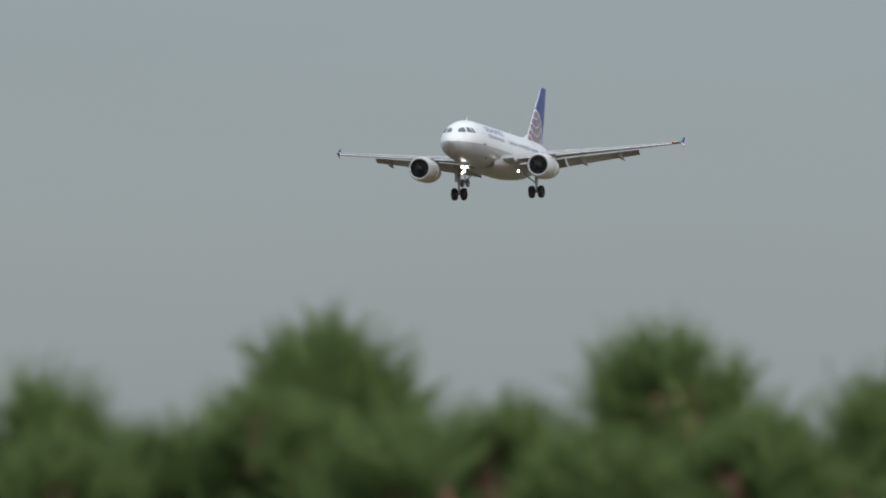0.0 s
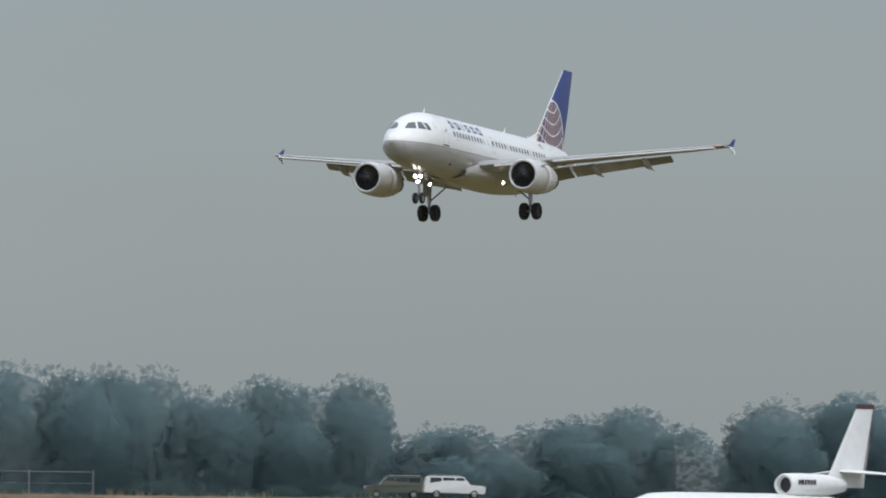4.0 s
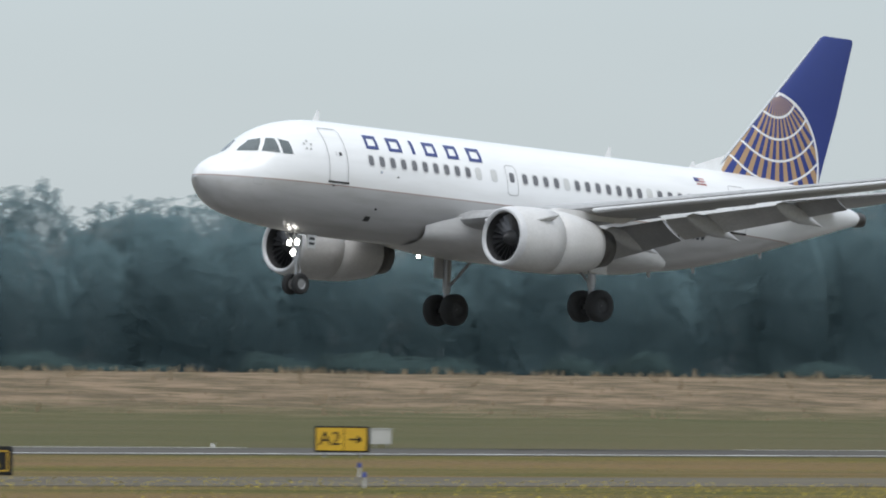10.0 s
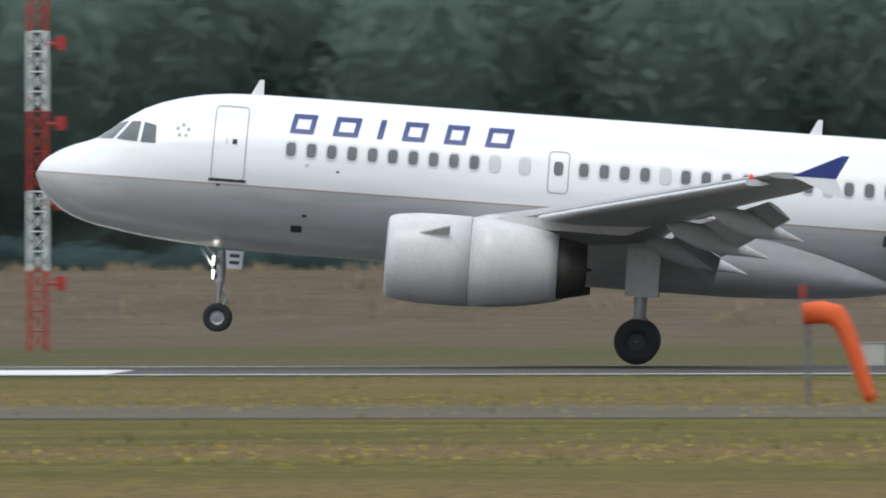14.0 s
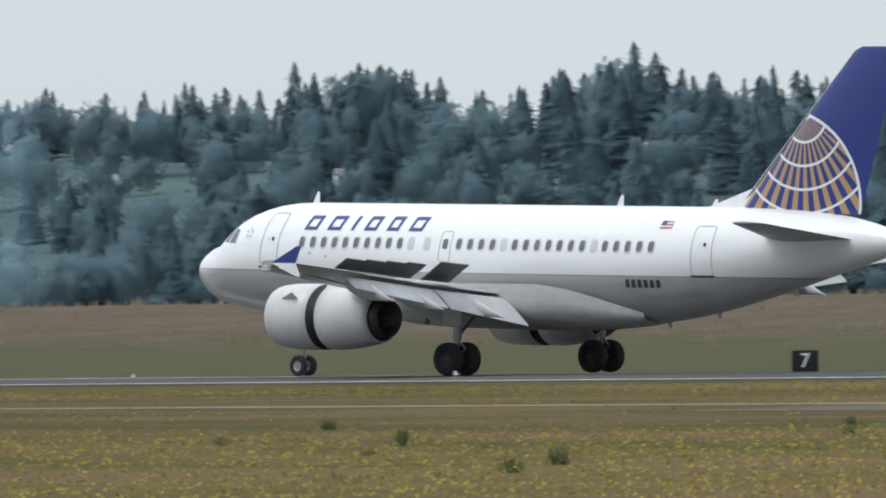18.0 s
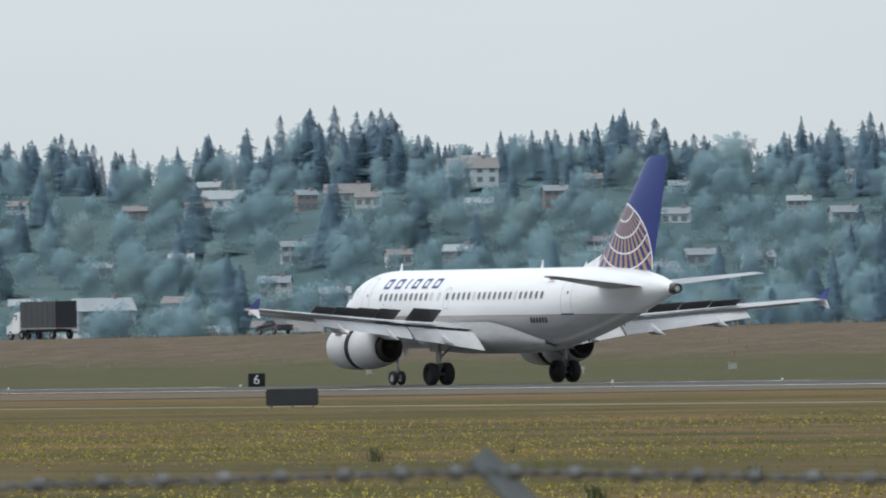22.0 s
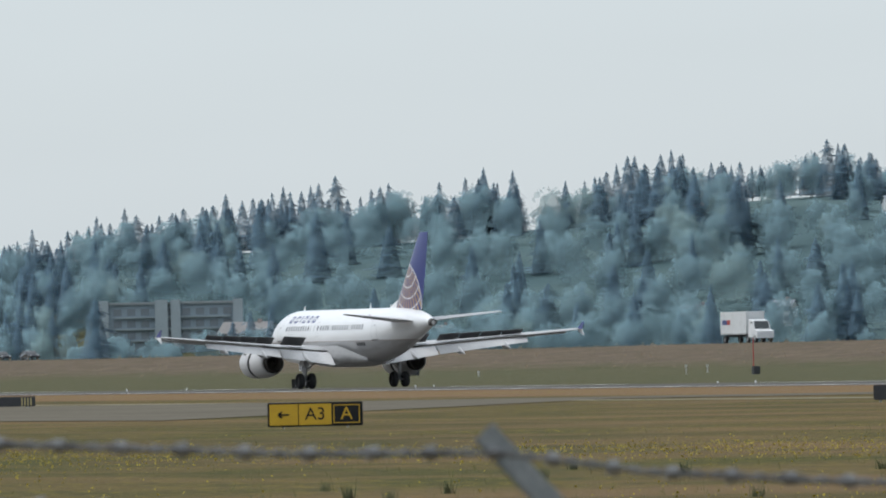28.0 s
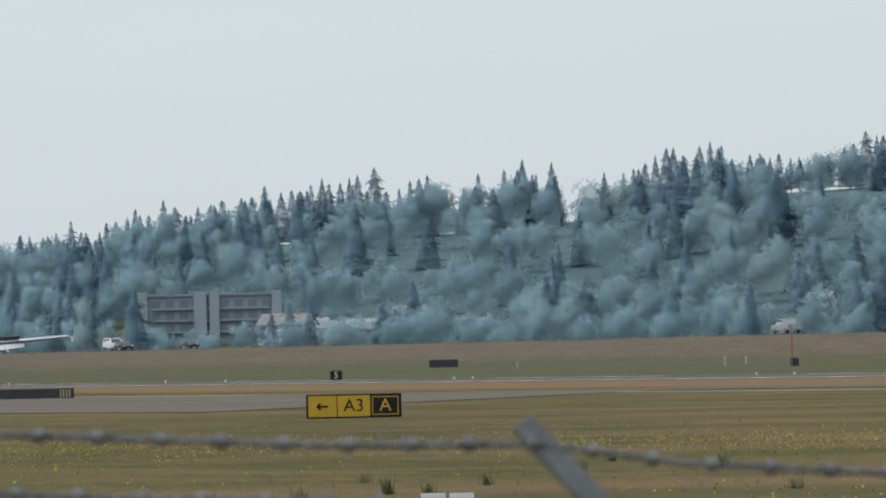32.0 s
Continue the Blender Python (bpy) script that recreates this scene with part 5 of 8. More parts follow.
def build_gear():
    # nose leg
    bm = bmesh.new()
    rod(bm, (0, 0, 2.15), (0, 0, 1.15), 0.085, sides=14)
    rod(bm, (0, 0, 1.2), (0, 0, 0.38), 0.055, sides=14)
    rod(bm, (0, -0.3, 0.38), (0, 0.3, 0.38), 0.05, sides=10)
    rod(bm, (0, 0, 1.35), (-0.55, 0, 2.15), 0.04)
    rod(bm, (0.02, 0, 1.2), (0.22, 0, 0.9), 0.03)
    rod(bm, (0.22, 0, 0.9), (0.02, 0, 0.5), 0.03)
    rod(bm, (-0.02, -0.12, 1.6), (0.0, 0.12, 1.6), 0.05)
    rod(bm, (0, 0, 1.42), (0, 0, 2.12), 0.12, sides=14)
    rod(bm, (0, 0, 1.30), (0, 0, 1.42), 0.14, 0.12, 14)
    rod(bm, (-0.05, -0.26, 1.86), (-0.05, 0.26, 1.86), 0.035)
    for w_ in (-0.13, 0.13):
        rod(bm, (-0.05, w_, 1.9), (-0.42, w_ * 1.6, 2.2), 0.03)
    leg = part("nose_gear", bm, STEEL, AIRLINER, "pale steel nose leg with twin wheels")
    GEARS.append((leg, Vector((5.05 - MAIN, 0, 0.0)), 0.30))
    for y in (-0.25, 0.25):
        wheel(leg, (0, y, 0.38), 0.38, 0.22, 0.19)
    for y, z in ((-0.2, 1.86), (0.2, 1.86), (0, 1.5)):
        lathe_part("taxi_light", [(-0.10, 0.02, 0), (-0.10, 0.11, 0), (-0.06, 0.12, 1), (0.06, 0.07, 1), (0.08, 0.0, 1)], [LAMP, STEEL], leg, (-0.12, y, z), 14, label="bright taxi lamp")
    for s in (1, -1):
        bm = bmesh.new()
        vs = [(0.0, 1.98), (0.46, 1.98), (0.44, 1.5), (0.06, 1.5)]
        lo = [bm.verts.new((x, -s * 0.34, z)) for x, z in vs]
        hi = [bm.verts.new((x, -s * 0.38, z)) for x, z in vs]
        bm.faces.new(lo), bm.faces.new(hi[::-1])
        for k in range(4):
            bm.faces.new((lo[k], hi[k], hi[(k + 1) % 4], lo[(k + 1) % 4]))
        bmesh.ops.recalc_face_normals(bm, faces=bm.faces)
        d = part("gear_door", bm, WHITE, AIRLINER)
        d.location = (5.15 - MAIN, 0, -0.12)
        for z_ in (1.62, 1.80):
            bm = bmesh.new()
            box(bm, 0.12, 0.38, -s * 0.385 - 0.004, -s * 0.385 + 0.004, z_, z_ + 0.09)
            part("marking_bar", bm, CHARCOAL_INK, d)
        # main legs
        bm = bmesh.new()
        rod(bm, (0, 0, 2.6), (0, 0, 1.25), 0.15, sides=16)
        rod(bm, (0, 0, 1.3), (0, 0, 0.55), 0.10, sides=16)
        rod(bm, (0, -0.55, 0.58), (0, 0.55, 0.58), 0.08, sides=12)
        rod(bm, (0, s * 0.05, 1.4), (0, s * 1.3, 2.4), 0.06)
        rod(bm, (0.05, 0, 1.25), (0.38, 0, 0.95), 0.04)
        rod(bm, (0.38, 0, 0.95), (0.05, 0, 0.65), 0.04)
        main = part("main_gear", bm, STEEL, AIRLINER, "thick main landing leg with twin wheels")
        GEARS.append((main, Vector((0, -s * 3.8, 0)), 0.50))
        for y in (-0.46, 0.46):
            wheel(main, (0, y, 0.59), 0.59, 0.44, 0.26, DARK)
        bm = bmesh.new()
        box(bm, -0.40, 0.46, -s * 0.30 - 0.03, -s * 0.30 + 0.03, 1.75, 3.0, 0.02)
        part("leg_fairing_door", bm, NACELLE, main, "pale grey door panel on the leg")
        lathe_part("landing_light", [(-0.06, 0.0, 0), (-0.06, 0.10, 1), (-0.09, 0.12, 1), (0, 0.12, 1), (0.1, 0.05, 1), (0.11, 0.0, 1)], [LAMP, STEEL], AIRLINER, (13.7 - MAIN, -s * 2.75, 1.86), 14, label="bright landing lamp")


build_fuselage()
build_tail()
for side in (1, -1):
    build_wing(side)
    build_engine(side)
build_gear()

# ---- airfield signs, lights and small things ----


def face_camera(x, y):
    """Turn about z that points a thing's front (its -y side) at the viewing place."""
    return math.degrees(math.atan2(-x, y))


def bar_arrow(bm, cx, cz, s, left, y):
    """A thin arrow lying in the sign's face."""
    k = -1 if left else 1
    for a, b in (((cx - k * s, cz), (cx + k * s, cz)), ((cx + k * s, cz), (cx + k * s * 0.35, cz + s * 0.55)), ((cx + k * s, cz), (cx + k * s * 0.35, cz - s * 0.55))):
        rod(bm, (a[0], y, a[1]), (b[0], y, b[1]), 0.028, sides=6)


def air_sign(x, y, panels, label, h=0.72, turn=0.0, z=0.22):
    """A boxed airfield guidance sign on short legs; panels from its left: (words or 'left'/'right', face, ink, width)."""
    s = empty("airfield_sign", x, y, ground_at(x, y), face_camera(x, y) + turn)
    w = sum(p[3] for p in panels)
    bm = bmesh.new()
    box(bm, -w / 2 - 0.05, w / 2 + 0.05, -0.10, 0.10, z - 0.05, z + h + 0.05, 0.02)
    part("housing", bm, BLACK, s)
    for k in (-0.35, 0.35):
        bm = bmesh.new()
        rod(bm, (w * k, 0, 0), (w * k, 0, z), 0.035)
        part("leg", bm, STEEL, s)
    u = -w / 2
    for words, face, ink, pw in panels:
        bm = bmesh.new()
        box(bm, u + 0.015, u + pw - 0.015, -0.116, -0.102, z, z + h)
        p = part("face_panel", bm, face, s)
        if words in ("left", "right"):
            bm = bmesh.new()
            bar_arrow(bm, u + pw / 2, z + h / 2, min(pw, h) * 0.26, words == "left", -0.125)
            part("arrow", bm, ink, p)
        elif words:
            text_mesh("lettering", words, min(h * (1.1 if words in "567" else 0.85), 1.5 * pw / len(words)), ink, p, pose(u + pw / 2, -0.118, z + h * 0.5, 90, 0, 0))
            if face is BLACK and words not in "567":
                bm = bmesh.new()
                for a0, a1, b0, b1 in ((u + 0.05, u + pw - 0.05, z + 0.04, z + 0.07), (u + 0.05, u + pw - 0.05, z + h - 0.07, z + h - 0.04), (u + 0.05, u + 0.08, z + 0.04, z + h - 0.04), (u + pw - 0.08, u + pw - 0.05, z + 0.04, z + h - 0.04)):
                    box(bm, a0, a1, -0.121, -0.117, b0, b1)
                part("border", bm, ink, p)
        u += pw
    return tagged(s, label, "airfield sign", "airfield signs")


air_sign(-319.2, 115.7, [("left", YELLOW, BLACK, 0.98), ("A3", YELLOW, BLACK, 1.12), ("A", BLACK, YELLOW, 0.98)], "yellow and black direction sign standing in the grass", 0.70, z=0.11)
air_sign(-309, 232.8, [("left", YELLOW, BLACK, 0.85), ("A3", YELLOW, BLACK, 0.9)], "yellow taxiway exit sign with a black arrow", 0.68, 12)
air_sign(220.1, 236.1, [("A2", YELLOW, BLACK, 0.92), ("right", YELLOW, BLACK, 0.75)], "yellow taxiway exit sign with a black arrow", 0.72, -14)
air_sign(151.4, 175.0, [("left", YELLOW, BLACK, 0.52), ("A2", YELLOW, BLACK, 0.80), ("A", BLACK, YELLOW, 0.78)], "yellow and black direction sign beside the taxiway", 0.56)
air_sign(239.5, 183.7, [("A2", BLACK, YELLOW, 0.82), ("10L-28R", RED, WHITE, 1.95)], "red and black runway holding sign in the grass", 0.66)
air_sign(367.4, 222.4, [("A1", YELLOW, BLACK, 1.0), ("right", YELLOW, BLACK, 0.85)], "yellow taxiway exit sign with a black arrow", 0.8)
air_sign(-364.3, 168.4, [("A3", BLACK, YELLOW, 0.62), ("10L-28R", MAROON, WHITE, 1.05), ("", WHITE, WHITE, 0.2)], "faded red runway holding sign with a white end", 0.55)
for sx, sy, digit in ((-251.1, 292.3, "7"), (-530.8, 292.6, "6"), (-812.6, 293, "5")):
    air_sign(sx, sy, [(digit, BLACK, WHITE, 0.90)], "black square distance sign with a white number", 0.70, z=0.26)


def sign_back(x, y, w, h, striped=False):
    """Dark rear side of a sign, seen from behind, on low footings."""
    s = empty("sign_back", x, y, ground_at(x, y), face_camera(x, y))
    bm = bmesh.new()
    box(bm, -w / 2, w / 2, -0.12, 0.12, 0.1, h, 0.03)
    part("housing", bm, CHARCOAL, s)
    for k in (-0.4, 0.0, 0.4):
        bm = bmesh.new()
        box(bm, w * k - 0.05, w * k + 0.05, -0.06, 0.06, 0, 0.12)
        part("foot", bm, STEEL, s)
    if striped:
        for k in range(4):
            bm = bmesh.new()
            a = w / 2 - 0.75 + 0.16 * k
            box(bm, a, a + 0.07, -0.135, -0.12, 0.14, h - 0.06)
            part("stripe", bm, STRIPE, s)
    return tagged(s, "dark rear of an airfield sign on low footings", "sign", "sign backs")


CHARCOAL = surface("charcoal_paint", (0.045, 0.047, 0.052), (0.03, 0.031, 0.034), 2, 0.6)
STRIPE = surface("stripe_yellow", (0.5, 0.42, 0.2), (0.42, 0.36, 0.18), 3, 0.6)
sign_back(-449.6, 224.3, 2.1, 0.85)
sign_back(-321.9, 178.9, 1.9, 0.7)
sign_back(-388.3, 167.0, 2.95, 0.72)
sign_back(-518.3, 169.8, 4.0, 0.62, True)
sign_back(-1057.7, 394.1, 3.2, 0.95)


def marker_box(x, y, s=0.82):
    """Pale square marker cabinet beside the runway."""
    b = empty("marker_cabinet", x, y, ground_at(x, y), face_camera(x, y) + 4)
    bm = bmesh.new()
    box(bm, -s / 2, s / 2, -0.22, 0.22, 0.12, 0.12 + s * 0.74, 0.015)
    part("body", bm, CONCRETE, b)
    bm = bmesh.new()
    box(bm, -s / 2 - 0.02, s / 2 + 0.02, -0.25, 0.25, 0.125 + s * 0.74, 0.155 + s * 0.74, 0.01)
    part("lid", bm, CONCRETE, b)
    for k in (-0.3, 0.3):
        bm = bmesh.new()
        rod(bm, (k * s, 0, 0), (k * s, 0, 0.13), 0.03)
        part("foot", bm, STEEL, b)
    return tagged(b, "pale square marker cabinet in the grass beyond the runway", "cabinet", "marker cabinets")


for az, y, s in ((-58.8, 350, 0.95), (-53.17, 341, 0.95), (-55.81, 344, 0.95), (-50.17, 327, 0.9), (-43.21, 305, 0.85), (-39.6, 298, 0.85), (-34.57, 293, 0.83), (-30.0, 293, 0.83), (-24.18, 296, 0.85), (-17.6, 296, 0.9), (-12.67, 296, 1.0),
                 (-6.8, 297, 0.95), (-0.9, 297, 0.9), (30.13, 331, 0.8), (37.18, 345, 0.75), (49.84, 352, 0.6), (48.31, 350, 0.6), (54.17, 352, 0.6), (58.45, 350, 0.55), (60.5, 350, 0.4), (56.3, 350, 0.4)):
    marker_box(-y * math.tan(radians(az)) * 1.0, y, s)


def edge_light(x, y, blue=False):
    b = empty("taxiway_light" if blue else "runway_light", x, y, ground_at(x, y))
    bm = bmesh.new()
    rod(bm, (0, 0, 0), (0, 0, 0.24), 0.035)
    part("stem", bm, CONCRETE if blue else STEEL, b)
    bm = bmesh.new()
    rod(bm, (0, 0, 0.24), (0, 0, 0.36), 0.06, 0.04, 10)
    part("lens", bm, BLUE if blue else WHITE, b)
    return tagged(b, "small blue taxiway edge light on a stem" if blue else "small white runway edge light on a stem", "runway light", "taxiway lights" if blue else "runway lights")


for k in range(-16, 10):
    edge_light(61.0 * k + 20, RUN_Y - 23.6)
    edge_light(61.0 * k + 20, RUN_Y + 23.6)
for k in range(-2, 6):
    edge_light(48.0 * k + 12, 166.6, True)
    edge_light(48.0 * k + 30, 186.0, True)


def beacon_box(x, y):
    """Low box with a pair of orange lamps near the exit."""
    b = empty("guard_light", x, y, 0, face_camera(x, y))
    bm = bmesh.new()
    box(bm, -0.28, 0.28, -0.15, 0.15, 0.1, 0.38, 0.03)
    part("housing", bm, BLACK, b)
    for k in (-0.14, 0.14):
        lathe_part("lamp", [(-0.17, 0.0, 0), (-0.17, 0.08, 0), (-0.14, 0.09, 0)], ORANGE, b, (k, 0, 0.24), 12, "y")
    bm = bmesh.new()
    rod(bm, (0, 0, 0), (0, 0, 0.12), 0.04)
    part("stem", bm, STEEL, b)
    return tagged(b, "low black guard light with two orange lamps", "guard light", "guard lights")


beacon_box(-356.6, 169.1)
for gx, gy in ((-421, 205), (-436, 214)):
    beacon_box(gx, gy).scale = (0.55, 0.55, 0.55)
beacon_box(300, 205)


def wind_cone():
    """Orange wind sock hanging slack from a short pole."""
    b = empty("windsock", 1.8, 188.0, 0)
    bm = bmesh.new()
    rod(bm, (0, 0, 0), (0, 0, 1.95), 0.045)
    part("pole", bm, RUSTY, b, "thin dark pole")
    bm = bmesh.new()
    rod(bm, (-0.09, 0, 1.95), (-0.09, 0, 2.2), 0.05)
    part("lamp", bm, RED, b)
    pts = [(-0.10, 1.68, 0.20), (0.25, 1.70, 0.21), (0.52, 1.64, 0.20), (0.66, 1.42, 0.17), (0.80, 1.1, 0.155), (0.95, 0.7, 0.14), (1.12, 0.2, 0.125), (1.20, 0.04, 0.12)]
    vs, fs, n = [], [], 14
    for k, (x, z, r) in enumerate(pts):
        a, c = pts[max(k - 1, 0)], pts[min(k + 1, len(pts) - 1)]
        d = Vector((c[0] - a[0], 0, c[1] - a[1])).normalized()
        up = Vector((0, 1, 0))
        side = d.cross(up)
        for i in range(n):
            t = 2 * math.pi * i / n
            w = r * (1 + 0.08 * math.sin(3 * t + k))
            vs.append(Vector((x, 0, z)) + up * w * math.cos(t) + side * w * math.sin(t))
    fs = [(k * n + i, k * n + (i + 1) % n, (k + 1) * n + (i + 1) % n, (k + 1) * n + i) for k in range(len(pts) - 1) for i in range(n)]
    fs += [tuple(range(n)), tuple(range((len(pts) - 1) * n, len(pts) * n))]
    mesh_object("sock", vs, fs, SOCK, b, True, "bright orange fabric sock hanging slack")
    tagged(b, "bright orange windsock hanging slack from a thin pole", "windsock")


SOCK = surface("sock_fabric", (0.80, 0.13, 0.03), (0.68, 0.10, 0.025), 2, 0.7)
wind_cone()


def lattice_mast(az, y, height, width):
    """Red and white lattice mast with side arms."""
    x = -y * math.tan(radians(az))
    b = empty("lattice_mast", x, y, ground_at(x, y), face_camera(x, y))
    h = width / 2
    n = int(height / 2.6)
    for k in range(n):
        z0, z1 = height * k / n, height * (k + 1) / n
        bm = bmesh.new()
        cs = [(-h, -h), (h, -h), (h, h), (-h, h)]
        for a, c in cs:
            rod(bm, (a, c, z0), (a, c, z1), 0.06, sides=6)
        for (a, c), (a2, c2) in zip(cs, cs[1:] + cs[:1]):
            for j in range(4):
                q0, q1 = z0 + (z1 - z0) * j / 4, z0 + (z1 - z0) * (j + 1) / 4
                rod(bm, (a, c, q0), (a2, c2, q1), 0.03, sides=5)
                rod(bm, (a, c, q1), (a2, c2, q1), 0.025, sides=5)
        part("mast_section", bm, RED if k % 2 == 0 else WHITE, b)
        bm = bmesh.new()
        rod(bm, (h, -h, z1 - 0.4), (h + 0.55, -h, z1 - 0.4), 0.05)
        box(bm, h + 0.3, h + 0.62, -h - 0.2, -h + 0.2, z1 - 0.62, z1 - 0.15, 0.03)
        part("side_lamp", bm, RED, b)
    return tagged(b, "tall lattice mast painted in red and white bands", "mast")


lattice_mast(3.79, 330, 15.6, 0.58)


def checker_hut(az, y, w, h):
    """Equipment hut painted in red and white squares."""
    x = -y * math.tan(radians(az))
    b = empty("equipment_hut", x, y, ground_at(x, y), face_camera(x, y))
    bm = bmesh.new()
    box(bm, -w / 2, w / 2, -1.1, 1.1, 0, h, 0.02)
    part("wall", bm, WHITE, b)
    bm = bmesh.new()
    box(bm, -w / 2 - 0.1, w / 2 + 0.1, -1.25, 1.25, h, h + 0.12, 0.02)
    part("roof", bm, SEAM, b)
    cols, rows = 5, 3
    for i in range(cols):
        for k in range(rows):
            bm = bmesh.new()
            box(bm, -w / 2 + w * i / cols, -w / 2 + w * (i + 1) / cols, -1.125, -1.09, h * k / rows, h * (k + 1) / rows)
            part("painted_square", bm, RED if (i + k) % 2 == 0 else WHITE, b)
    tagged(b, "equipment hut painted in red and white squares", "hut")


checker_hut(4.52, 312, 4.4, 2.35)


def thin_mast(az, y, h):
    x = -y * math.tan(radians(az))
    b = empty("instrument_mast", x, y, ground_at(x, y))
    bm = bmesh.new()
    rod(bm, (0, 0, 0), (0, 0, h), 0.05)
    part("pole", bm, RED, b)
    bm = bmesh.new()
    rod(bm, (-0.5, 0, h * 0.97), (0.5, 0, h * 0.97), 0.03)
    rod(bm, (0, 0, h), (0, 0, h + 0.35), 0.03)
    part("cross_arm", bm, STEEL, b)
    bm = bmesh.new()
    box(bm, 0.2, 0.9, -0.3, 0.3, 0.0, 0.75, 0.03)
    part("equipment_box", bm, CHARCOAL, b)
    tagged(b, "slim red instrument mast with a dark box at its foot", "mast")


thin_mast(67.6, 360, 3.4)


def white_post(az, y, h):
    x = -y * math.tan(radians(az))
    b = empty("marker_post", x, y, ground_at(x, y))
    bm = bmesh.new()
    rod(bm, (0, 0, 0), (0, 0, h), 0.07)
    part("post", bm, CONCRETE, b)
    bm = bmesh.new()
    box(bm, -0.13, 0.13, -0.09, 0.09, h, h + 0.2, 0.02)
    part("head", bm, CONCRETE, b)
    tagged(b, "small pale instrument post in the far grass", "post", "instrument posts")


for az, y, h in ((67.98, 372, 0.75), (67.86, 385, 0.6), (69.15, 380, 0.4), (54.52, on_bank(-54.52, 462).y, 0.35), (55.27, on_bank(-55.27, 462).y, 0.35), (47.0, 345, 0.5), (46.1, 345, 0.4), (64.8, 372, 0.6), (59.29, 345, 0.25), (-61.9, 330, 1.0), (-62.6, 330, 1.0), (-63.3, 330, 1.0)):
    white_post(az, y, h)


# ---- barbed wire fence close to the viewing place ----
def polar(az_w, r, z):
    return Vector((-r * math.sin(radians(az_w)), r * math.cos(radians(az_w)), z))


def drop(px_below, r):
    """Height of a point seen a given depth below eye level at a range."""
    return 2.31 - px_below * r / 17984.0


FENCE_R = 19.0
POSTS = ((48.4, 19.4, 345, 0.0), (59.90, 19.0, 201, 0.0), (69.13, 19.0, 135, 0.0), (77.5, 19.6, 90, 0.0))


